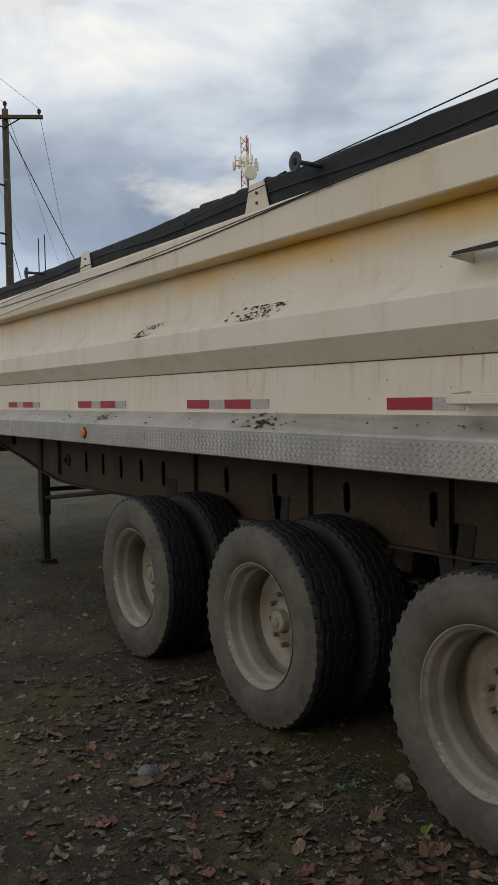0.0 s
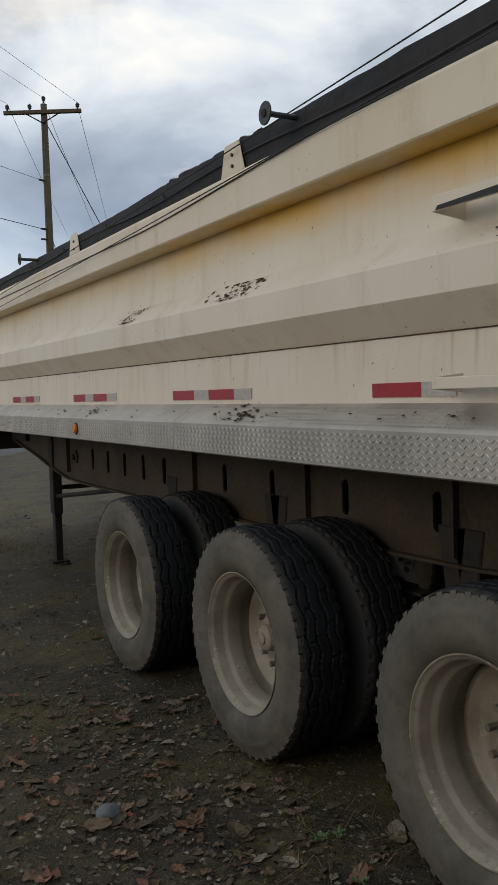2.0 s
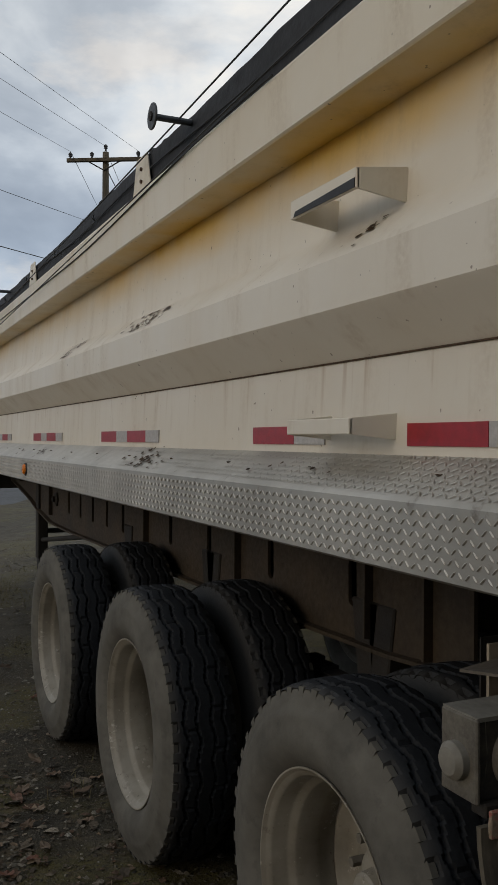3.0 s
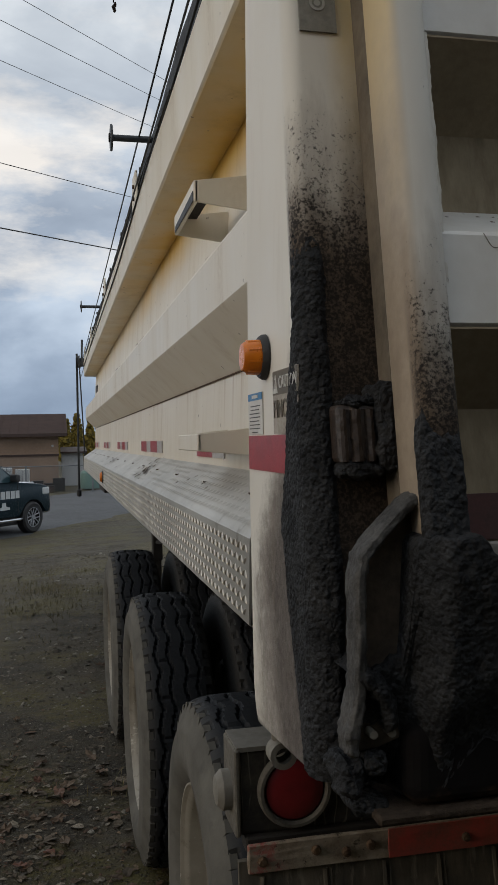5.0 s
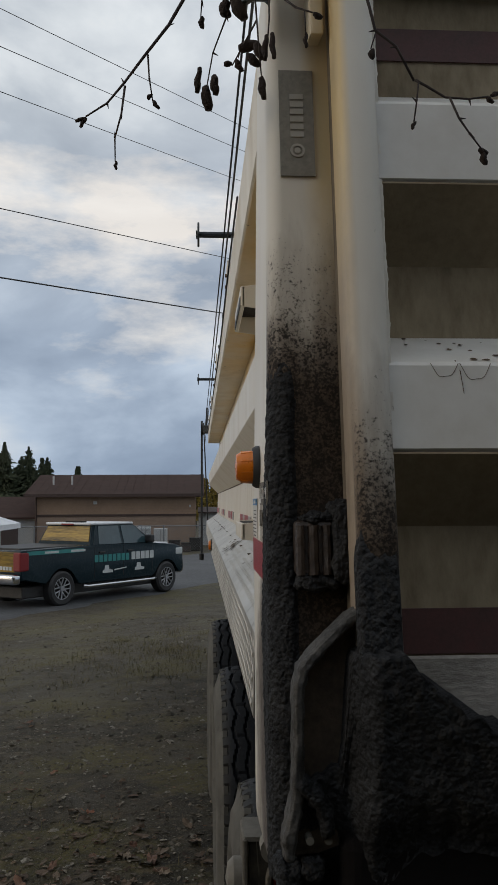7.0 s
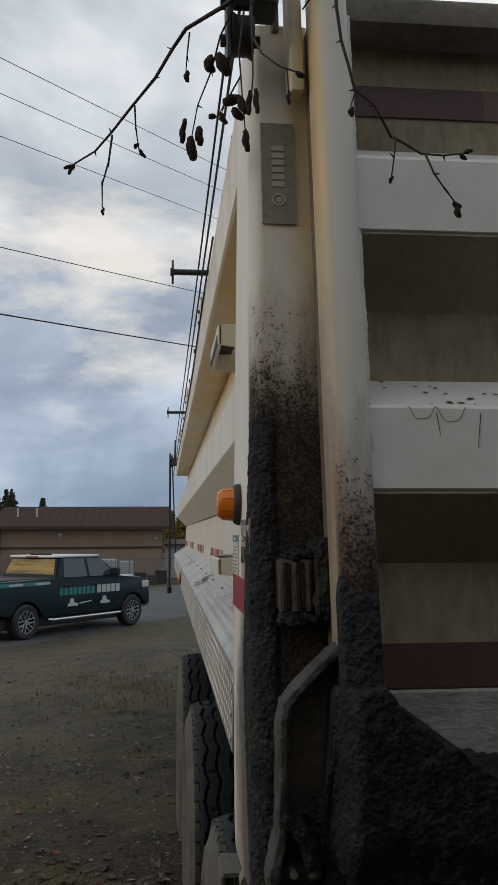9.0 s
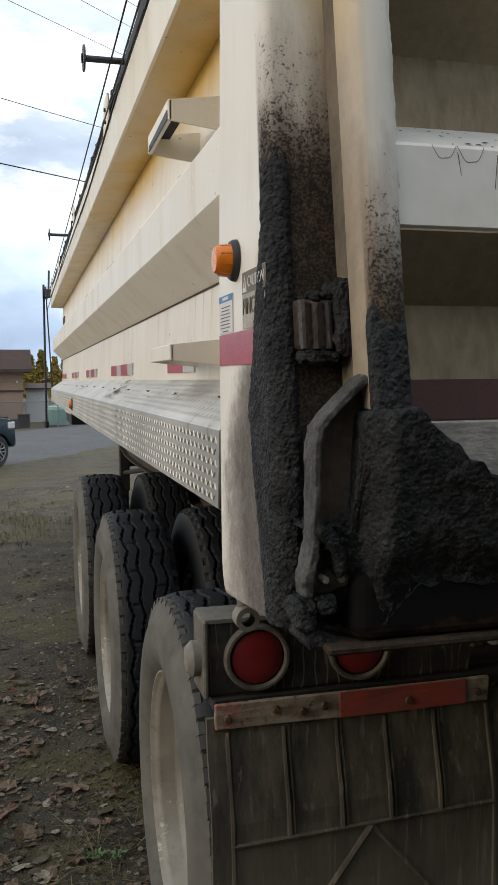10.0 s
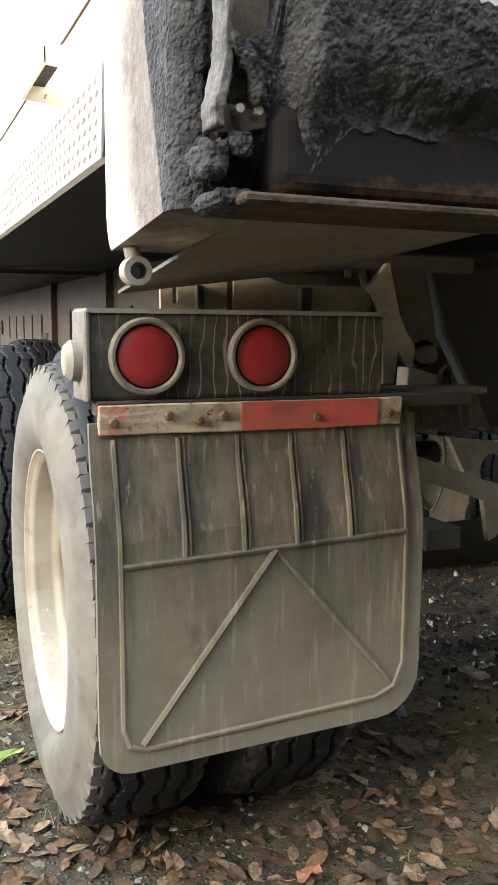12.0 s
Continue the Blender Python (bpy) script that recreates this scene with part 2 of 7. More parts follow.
    col = k.mix(k.math("MULTIPLY", haze, 0.88), col, k.mix(k.span(k.noise(24, 5, 0.7), 0.35, 0.65), (0.105, 0.070, 0.044), (0.16, 0.115, 0.075)))
    film = k.math("MULTIPLY", k.span(wave, top + 0.02, top - 0.12), rear)
    brown = k.mix(k.span(z, top - 0.10, top - 0.42), (0.100, 0.068, 0.044), (0.056, 0.040, 0.028))
    col = k.mix(k.math("MULTIPLY", film, 0.96), col, k.mix(k.span(fine, 0.35, 0.65), brown, (0.060, 0.043, 0.030)))
    dots = k.math("ADD", k.math("MULTIPLY", k.noise(240, 3, 0.6), 0.85), k.math("MULTIPLY", k.noise(60, 5, 0.7), 0.65))
    near = k.span(wave, top + 0.16, top - 0.08, 0.0, 0.42)
    spatter = k.math("MULTIPLY", k.span(k.math("ADD", dots, near), 1.03, 1.24), rear)
    col = k.mix(k.math("MULTIPLY", spatter, 0.94), col, (0.016, 0.012, 0.009))
    col = k.mix(k.math("MULTIPLY", k.span(streak, 0.56, 0.75), 0.3), col, (0.36, 0.29, 0.21))
    if post:
        col = k.mix(k.math("MULTIPLY", k.span(z, 1.232, 1.223), 0.9), col, (0.045, 0.036, 0.028))
        film = k.math("MAXIMUM", film, thin)
    rough = k.math("ADD", k.span(streak, 0.3, 0.7, 0.36, 0.54), k.math("MULTIPLY", film, 0.42))
    height = k.math("ADD", k.math("MULTIPLY", k.noise(90, 5, 0.7), k.math("MAXIMUM", film, spatter)), k.math("MULTIPLY", k.noise(8, 3), 0.3))
    return k.done(col, rough, 0.0, k.bump(height, 0.5, 0.006), 0.28)


def make_tar():
    k = Nodes("caked_tar")
    a, b, c = k.noise(22, 6, 0.7), k.noise(85, 5, 0.7), k.noise(5, 4, 0.6)
    col = k.mix(k.span(a, 0.38, 0.64), (0.009, 0.0095, 0.0105), (0.034, 0.035, 0.037))
    col = k.mix(k.math("MULTIPLY", k.span(c, 0.52, 0.72), k.span(b, 0.4, 0.62)), col, (0.060, 0.058, 0.056))
    grains = k.math("ADD", k.span(k.voronoi(95), 0.0, 0.6, 1.0, 0.0), k.math("MULTIPLY", k.span(k.voronoi(170), 0.0, 0.6, 1.0, 0.0), 0.6))
    nrm = k.bump(k.math("ADD", k.math("ADD", k.math("MULTIPLY", a, 0.8), k.math("MULTIPLY", b, 0.9)), k.math("MULTIPLY", grains, 0.6)), 0.78, 0.009)
    return k.done(col, k.span(b, 0.3, 0.7, 0.58, 0.88), 0.0, nrm, 0.22)


def make_gravel():
    k = Nodes("gravel_earth")
    big, mid, fine, grit = k.noise(0.35, 5, 0.6), k.noise(2.4, 6, 0.65), k.noise(34, 6, 0.7), k.noise(140, 4, 0.7)
    col = k.mix(k.span(mid, 0.36, 0.64), (0.024, 0.020, 0.013), (0.062, 0.051, 0.034))
    col = k.mix(k.math("MULTIPLY", k.span(big, 0.45, 0.65), 0.6), col, (0.112, 0.089, 0.054))
    clod = k.noise(8, 7, 0.75)
    col = k.mix(k.math("MULTIPLY", k.span(clod, 0.52, 0.64), 0.7), col, (0.145, 0.110, 0.064))
    col = k.mix(k.math("MULTIPLY", k.span(k.noise(5.5, 7, 0.78), 0.46, 0.36), 0.75), col, (0.014, 0.012, 0.008))
    # mossy and grassy patches
    moss = k.math("MULTIPLY", k.span(k.noise(0.75, 6, 0.7), 0.47, 0.58), k.span(fine, 0.30, 0.52))
    col = k.mix(k.math("MULTIPLY", moss, 0.75), col, (0.135, 0.115, 0.034))
    stone = k.span(k.voronoi(48), 0.10, 0.32)
    col = k.mix(k.math("MULTIPLY", k.math("SUBTRACT", 1.0, stone), 0.72), col, k.mix(k.span(grit, 0.35, 0.65), (0.085, 0.076, 0.058), (0.24, 0.216, 0.172)))
    col = k.mix(k.math("MULTIPLY", k.span(k.noise(1.3, 5, 0.6), 0.54, 0.66), 0.6), col, k.mix(k.span(grit, 0.35, 0.65), (0.056, 0.050, 0.038), (0.155, 0.138, 0.106)))
    tiny = k.math("MULTIPLY", k.span(k.voronoi(135), 0.30, 0.12), k.span(k.noise(1.1, 5, 0.7), 0.36, 0.52))
    col = k.mix(k.math("MULTIPLY", tiny, 0.8), col, k.mix(k.span(grit, 0.35, 0.65), (0.068, 0.060, 0.046), (0.28, 0.255, 0.205)))
    # paler driven gravel towards the road
    pale = k.math("MULTIPLY", k.span(k.math("ADD", k.axis("Y"), k.math("MULTIPLY", k.noise(0.5, 5, 0.65), 6.0)), 6.5, 11.5), k.span(k.noise(3.2, 6, 0.7), 0.34, 0.60))
    col = k.mix(k.math("MULTIPLY", pale, 0.52), col, k.mix(k.span(grit, 0.35, 0.65), (0.088, 0.079, 0.060), (0.185, 0.168, 0.130)))
    col = k.mix(0.2, col, (0.012, 0.010, 0.006))
    h = k.math("ADD", k.math("MULTIPLY", fine, 0.7), k.math("MULTIPLY", k.math("SUBTRACT", 1.0, stone), 0.6))
    return k.done(col, k.span(fine, 0.3, 0.7, 0.75, 0.95), 0.0, k.bump(h, 0.9, 0.02), 0.25)


def make_leaf():
    k = Nodes("dead_leaf")
    col = k.ramp(k.random(), [(0.0, (0.060, 0.040, 0.026)), (0.25, (0.12, 0.080, 0.050)), (0.5, (0.17, 0.125, 0.085)), (0.72, (0.15, 0.062, 0.038)), (0.86, (0.23, 0.185, 0.130)), (1.0, (0.25, 0.085, 0.042))])
    vein = k.span(k.noise(130, 4, 0.6), 0.35, 0.65)
    return k.done(k.mix(k.math("MULTIPLY", vein, 0.5), col, (0.07, 0.045, 0.03)), 0.72, 0.0, k.bump(k.noise(160, 3), 0.4, 0.004), 0.3)


def make_litter(name, stops, rough=0.85, bump=120):
    k = Nodes(name)
    col = k.ramp(k.island(), stops)
    return k.done(k.mix(k.math("MULTIPLY", k.span(k.noise(90, 3), 0.4, 0.6), 0.55), col, (0.045, 0.032, 0.020)), rough, 0.0, k.bump(k.noise(bump, 4), 0.5, 0.004), 0.3)


def make_tyre():
    k = Nodes("tyre_rubber")
    fine = k.noise(70, 5, 0.65)
    col = k.mix(k.span(fine, 0.35, 0.65), (0.007, 0.008, 0.010), (0.019, 0.021, 0.024))
    edge = k.span(k.math("ABSOLUTE", k.axis("X"), 0.0), 0.086, 0.118)
    col = k.mix(k.math("MULTIPLY", edge, 0.55), col, (0.060, 0.057, 0.052))
    return k.done(col, k.span(fine, 0.3, 0.7, 0.55, 0.8), 0.0, k.bump(fine, 0.35, 0.004), 0.24)


def make_dusty_rubber():
    k = Nodes("dusty_sidewall")
    dust, fine = k.noise(5, 5, 0.7), k.noise(80, 4, 0.6)
    col = k.mix(k.span(dust, 0.28, 0.66), (0.066, 0.062, 0.053), (0.134, 0.125, 0.106))
    col = k.mix(k.math("MULTIPLY", k.span(k.noise(14, 6, 0.7), 0.55, 0.72), 0.5), col, (0.05, 0.047, 0.043))
    return k.done(col, k.span(fine, 0.3, 0.7, 0.78, 0.95), 0.0, k.bump(fine, 0.3, 0.003), 0.25)


def make_rim():
    k = Nodes("dirty_white_rim")
    a, b = k.noise(5, 5, 0.6), k.noise(38, 5, 0.7)
    col = k.mix(k.span(a, 0.32, 0.68), (0.32, 0.295, 0.245), (0.178, 0.156, 0.120))
    col = k.mix(k.math("MULTIPLY", k.span(k.noise(16, 6, 0.75), 0.60, 0.70), 0.6), col, (0.09, 0.063, 0.04))
    col = k.mix(k.math("MULTIPLY", k.span(b, 0.66, 0.72), 0.8), col, (0.06, 0.04, 0.03))
    col = k.mix(k.math("MULTIPLY", k.span(k.noise(21, 6, 0.78), 0.60, 0.66), 0.6), col, (0.50, 0.47, 0.41))
    return k.done(col, k.span(b, 0.3, 0.7, 0.42, 0.62), 0.0, k.bump(b, 0.12, 0.003), 0.4)


def make_plate():
    k = Nodes("tread_plate_aluminium")
    a, b = k.noise(3, 6, 0.65), k.noise(60, 4, 0.6, (1, 0.2, 1))
    col = k.mix(k.span(a, 0.35, 0.65), (0.56, 0.53, 0.475), (0.43, 0.405, 0.36))
    col = k.mix(k.math("MULTIPLY", k.span(k.noise(17, 5, 0.7), 0.60, 0.72), 0.5), col, (0.12, 0.09, 0.06))
    return k.done(col, k.span(b, 0.3, 0.7, 0.44, 0.60), 0.85, k.bump(b, 0.08, 0.003))


def make_flap():
    k = Nodes("dusty_mud_flap")
    streak, fine, thin = k.noise(16, 6, 0.7, (1, 1, 0.14)), k.noise(50, 5, 0.65), k.noise(70, 5, 0.6, (1, 1, 0.08))
    low = k.span(k.math("ADD", k.axis("Z"), k.math("MULTIPLY", k.noise(6, 5, 0.65), 0.22)), 0.86, 0.66)
    col = k.mix(k.span(streak, 0.36, 0.64), (0.036, 0.034, 0.029), (0.120, 0.102, 0.076))
    dust = k.mix(k.span(k.noise(5, 6, 0.7), 0.34, 0.66), (0.165, 0.149, 0.110), (0.112, 0.101, 0.075))
    col = k.mix(k.math("MULTIPLY", low, 0.85), col, dust)
    col = k.mix(k.math("MULTIPLY", k.span(thin, 0.58, 0.68), 0.55), col, (0.22, 0.19, 0.14))
    wet = k.math("MULTIPLY", k.span(k.noise(11, 5, 0.7, (1, 1, 0.35)), 0.60, 0.70), k.span(fine, 0.35, 0.55))
    col = k.mix(k.math("MULTIPLY", wet, 0.5), col, (0.060, 0.048, 0.034))
    return k.done(col, 0.85, 0.0, k.bump(k.math("ADD", fine, k.noise(7, 3)), 0.35, 0.006), 0.25)


def make_latch():
    k = Nodes("streaky_rusty_steel")
    streak, fine = k.noise(46, 5, 0.65, (1, 1, 0.18)), k.noise(120, 4, 0.65)
    col = k.mix(k.span(fine, 0.35, 0.65), (0.018, 0.013, 0.010), (0.050, 0.032, 0.022))
    col = k.mix(k.math("MULTIPLY", k.span(streak, 0.56, 0.66), k.span(fine, 0.38, 0.55)), col, (0.22, 0.165, 0.12))
    return k.done(col, k.span(fine, 0.3, 0.7, 0.35, 0.6), 0.0, k.bump(fine, 0.5, 0.004), 0.5)


def make_sill():
    k = Nodes("rust_smeared_sill")
    big, fine = k.noise(5, 5, 0.7, (1, 1, 1.6)), k.noise(60, 5, 0.7)
    low = k.math("MULTIPLY", k.span(k.axis("Z"), 1.285, 1.255), 0.22)
    rusty = k.span(k.math("ADD", k.math("ADD", big, low), k.span(k.axis("X"), 0.0, 0.5, -0.08, 0.24)), 0.52, 0.72)
    col = k.mix(k.math("MULTIPLY", rusty, k.span(fine, 0.3, 0.6)), (0.007, 0.006, 0.006), (0.095, 0.056, 0.030))
    return k.done(col, k.span(fine, 0.3, 0.7, 0.80, 0.95), 0.0, k.bump(fine, 0.4, 0.004), 0.12)


def make_lampbox():
    """Black steel under a thin dust, with wavy runs of dried water."""
    k = Nodes("grimy_lamp_bar")
    wave, way = k.n.new("ShaderNodeTexWave"), k.n.new("ShaderNodeMapping")
    way.inputs["Scale"].default_value = (1, 1, 0.30)
    wave.inputs["Scale"].default_value, wave.inputs["Distortion"].default_value = 14.0, 9.0
    wave.inputs["Detail"].default_value, wave.inputs["Detail Scale"].default_value = 2.0, 1.6
    k.l.new(k.co.outputs["Object"], way.inputs["Vector"])
    k.l.new(way.outputs["Vector"], wave.inputs["Vector"])
    runs = k.math("MULTIPLY", k.span(wave.outputs["Fac"], 0.91, 0.99), k.span(k.noise(7, 4, 0.6, (1, 1, 0.6)), 0.38, 0.54))
    dust = k.span(k.noise(13, 6, 0.7), 0.40, 0.66)
    col = k.mix(dust, (0.022, 0.020, 0.018), (0.072, 0.060, 0.045))
    col = k.mix(k.math("MULTIPLY", runs, 0.8), col, (0.20, 0.175, 0.135))
    return k.done(col, 0.75, 0.0, k.bump(k.noise(60, 4), 0.3, 0.004), 0.3)


def make_strip():
    k = Nodes("worn_dusty_strip")
    blot, fine = k.noise(24, 6, 0.7), k.noise(90, 4, 0.6)
    col = k.mix(k.span(blot, 0.40, 0.62), (0.36, 0.305, 0.235), (0.20, 0.155, 0.11))
    col = k.mix(k.math("MULTIPLY", k.span(k.noise(33, 5, 0.75), 0.57, 0.63), 0.85), col, (0.045, 0.034, 0.026))
    red = k.math("MULTIPLY", k.span(k.axis("X"), -0.055, -0.10), k.span(blot, 0.53, 0.46))
    col = k.mix(k.math("MULTIPLY", red, 0.75), col, (0.30, 0.055, 0.045))
    return k.done(col, k.span(fine, 0.3, 0.7, 0.6, 0.8), 0.0, k.bump(blot, 0.5, 0.006), 0.3)


def clear(name, color, rough=0.12, through=0.0, glow=0.0):
    k = Nodes(name)
    k.bsdf.inputs["Transmission Weight"].default_value = through
    fine = k.noise(30, 4, 0.6)
    return k.done(k.mix(k.math("MULTIPLY", k.span(fine, 0.5, 0.75), 0.4), color, tuple(c * 0.5 for c in color)), k.span(fine, 0.3, 0.7, rough, rough + 0.2))


CREAM, WHITE, WHITE2, TAR, GRAVEL, LEAF = make_cream(), make_white("white_post_paint", 2.00, True), make_white("white_gate_paint", 1.80, False), make_tar(), make_gravel(), make_leaf()
TYRE, SIDEWALL, RIM, PLATE, FLAP, LAMPBOX = make_tyre(), make_dusty_rubber(), make_rim(), make_plate(), make_flap(), make_lampbox()
# tan grime of the rib undersides, with their shade mixed into the colour
SHADEGRIME = plain("grime_and_shade_under_ribs", (0.35, 0.280, 0.185), (0.245, 0.193, 0.125), 0.8, 8.0, bump=0.2)
TOPGRIME = plain("grimy_top_bar", (0.17, 0.140, 0.102), (0.10, 0.082, 0.062), 0.75, 6.0, bump=0.2)
RIBWHITE = plain("white_rib_paint", (0.74, 0.725, 0.69), (0.63, 0.605, 0.555), 0.42, 2.5, bump=0.1, bump_scale=9.0)
TARP = plain("black_tarp", (0.008, 0.009, 0.011), (0.018, 0.019, 0.022), 0.75, 3.0, bump=0.5, bump_scale=14.0)
STEEL = plain("grimy_steel", (0.010, 0.009, 0.008), (0.026, 0.021, 0.016), 0.8, 7.0, bump=0.25)
BEAM = plain("primer_brown_steel", (0.054, 0.036, 0.018), (0.026, 0.018, 0.010), 0.75, 4.0, bump=0.2)
DUSTY = plain("dusty_grey_metal", (0.20, 0.185, 0.155), (0.13, 0.12, 0.10), 0.75, 5.0, bump=0.15)
PALEDECK = plain("pale_dusty_deck", (0.44, 0.40, 0.33), (0.30, 0.27, 0.22), 0.7, 5.0, bump=0.15)
TANDUST = plain("thin_tan_dust", (0.135, 0.115, 0.090), (0.085, 0.072, 0.056), 0.85, 6.0, bump=0.15)
PALETAN = plain("tan_road_dust", (0.37, 0.315, 0.235), (0.25, 0.210, 0.155), 0.85, 6.0, bump=0.15)
UNDERSTEEL = plain("dusty_dark_steel", (0.075, 0.066, 0.053), (0.040, 0.036, 0.030), 0.8, 8.0, bump=0.2)
OLDCREAM = plain("old_cream_paint", (0.66, 0.56, 0.39), (0.57, 0.46, 0.29), 0.45, 5.0)
RUST = plain("rusty_edge", (0.105, 0.060, 0.030), (0.048, 0.030, 0.018), 0.8, 14.0, bump=0.5)
BLACK = plain("black_rubber", (0.018, 0.018, 0.019), (0.035, 0.034, 0.033), 0.6, 9.0, bump=0.1)
DARKGREY = plain("dark_metal", (0.045, 0.05, 0.055), (0.075, 0.08, 0.085), 0.55, 9.0, metal=0.4)
CABLE = plain("black_cable", (0.012, 0.012, 0.013), (0.025, 0.025, 0.026), 0.6)
RED = plain("red_reflector_tape", (0.36, 0.022, 0.030), (0.26, 0.020, 0.026), 0.35, 40.0)
SILVER = plain("silver_reflector_tape", (0.46, 0.44, 0.42), (0.34, 0.32, 0.30), 0.35, 60.0)
FADED = plain("faded_reflector_tape", (0.10, 0.036, 0.033), (0.070, 0.034, 0.030), 0.6, 25.0)
AMBER = clear("amber_lens", (0.80, 0.22, 0.015), 0.18, 0.15)
REDLENS = clear("red_lens", (0.21, 0.010, 0.013), 0.4)
RING = plain("dusty_rubber_ring", (0.135, 0.122, 0.098), (0.070, 0.062, 0.051), 0.8, 12.0, bump=0.2)
LATCH = make_latch()
LIP = plain("rust_dabbed_steel", (0.052, 0.038, 0.027), (0.020, 0.015, 0.012), 0.9, 9.0, bump=0.6, spec=0.15)
OLDLABEL = plain("dirty_faded_label", (0.40, 0.36, 0.30), (0.27, 0.235, 0.19), 0.6, 30.0)
OLDPRINT = plain("faded_print", (0.098, 0.083, 0.060), (0.150, 0.125, 0.092), 0.6, 30.0)
BOARD = plain("weathered_boards", (0.075, 0.062, 0.048), (0.045, 0.038, 0.030), 0.9, 3.0, bump=0.3, stretch=(1, 1, 0.1))
STRIPRED = plain("worn_red_strip", (0.42, 0.06, 0.045), (0.22, 0.07, 0.05), 0.55, 18.0)
STRIPDUST = make_strip()
STICKER = plain("grey_sticker", (0.26, 0.245, 0.21), (0.19, 0.178, 0.155), 0.5, 120.0)
STICKTEXT = plain("pale_sticker_print", (0.40, 0.385, 0.35), (0.34, 0.32, 0.29), 0.5)
LABELWHITE = plain("white_label", (0.62, 0.60, 0.56), (0.54, 0.52, 0.48), 0.5, 30.0)
LABELBLUE = plain("blue_label", (0.04, 0.20, 0.42), (0.05, 0.17, 0.34), 0.5, 30.0)
PRINT = plain("dark_print", (0.06, 0.055, 0.05), (0.09, 0.08, 0.07), 0.6, 30.0)
ASPHALT = plain("worn_asphalt", (0.085, 0.088, 0.094), (0.062, 0.064, 0.068), 0.85, 0.8, bump=0.3, bump_scale=120.0)
BARK = plain("weathered_pole_wood", (0.105, 0.082, 0.050), (0.055, 0.043, 0.028), 0.9, 4.0, bump=0.4, stretch=(1, 1, 0.1))
TWIG = plain("dark_twig_bark", (0.045, 0.028, 0.022), (0.022, 0.014, 0.012), 0.7, 40.0)
CATKIN = plain("brown_catkin", (0.040, 0.022, 0.015), (0.020, 0.012, 0.009), 0.85, 80.0, bump=0.6, bump_scale=300.0)
STONE = plain("blue_grey_stone", (0.12, 0.135, 0.15), (0.17, 0.18, 0.19), 0.8, 12.0, bump=0.3)


# ---- mesh helpers ----
def part(name, bm, material, parent=None, label="", smooth=False):
    """Links a bmesh as one mesh object, under a thing or a part."""
    me = bpy.data.meshes.new(name)
    bmesh.ops.recalc_face_normals(bm, faces=bm.faces)
    bm.to_mesh(me)
    bm.free()
    me.materials.append(material)
    if smooth:
        me.shade_smooth()
        if smooth is not True:
            me.set_sharp_from_angle(angle=radians(smooth))
    ob = new(name, me)
    if parent is not None:
        ob.parent = parent
        if parent.type == "EMPTY":
            ob.matrix_parent_inverse = parent.matrix_basis.inverted()
    if label:
        tagged(ob, label)
    return ob


def mesh_part(name, verts, faces, material, parent=None, label="", smooth=False):
    me = bpy.data.meshes.new(name)
    me.from_pydata(verts, [], faces)
    me.materials.append(material)
    if smooth:
        me.shade_smooth()
        if smooth is not True:
            me.set_sharp_from_angle(angle=radians(smooth))
    ob = new(name, me)
    if parent is not None:
        ob.parent = parent
        if parent.type == "EMPTY":
            ob.matrix_parent_inverse = parent.matrix_basis.inverted()
    if label:
        tagged(ob, label)
    return ob


def thing(name, place, label, category, group="", kind=""):
    ob = new(name)
    ob.empty_display_size = 0.2
    ob.matrix_basis = Matrix.Translation(place)
    return tagged(ob, label, category, group, kind)


def box(bm, lo, hi, bevel=0.0, seg=1):
    x0, y0, z0 = lo
    x1, y1, z1 = hi
    v = [bm.verts.new(p) for p in ((x0, y0, z0), (x1, y0, z0), (x1, y1, z0), (x0, y1, z0), (x0, y0, z1), (x1, y0, z1), (x1, y1, z1), (x0, y1, z1))]
    f = [bm.faces.new([v[i] for i in q]) for q in ((0, 3, 2, 1), (4, 5, 6, 7), (0, 1, 5, 4), (1, 2, 6, 5), (2, 3, 7, 6), (3, 0, 4, 7))]
    if bevel:
        edges = list({e for q in f for e in q.edges})
        bmesh.ops.bevel(bm, geom=edges, offset=bevel, segments=seg, affect="EDGES", profile=0.5)
    return bm


def boxed(*args, **kw):
    return box(bmesh.new(), *args, **kw)


def prism(bm, outline, axis, a, b, bevel=0.0, seg=1):
    """A closed outline in the two other axes, drawn out along axis from a to b."""
    def at(p, d):
        q = list(p)
        q.insert("xyz".index(axis), d)
        return q
    lo, hi = [bm.verts.new(at(p, a)) for p in outline], [bm.verts.new(at(p, b)) for p in outline]
    n = len(outline)
    made = [bm.faces.new(lo), bm.faces.new(hi[::-1])]
    made += [bm.faces.new((lo[i], lo[(i + 1) % n], hi[(i + 1) % n], hi[i])) for i in range(n)]
    if bevel:
        edges = list({e for q in made for e in q.edges})
        bmesh.ops.bevel(bm, geom=edges, offset=bevel, segments=seg, affect="EDGES", profile=0.5)
    return bm


def prismed(*args, **kw):
    return prism(bmesh.new(), *args, **kw)


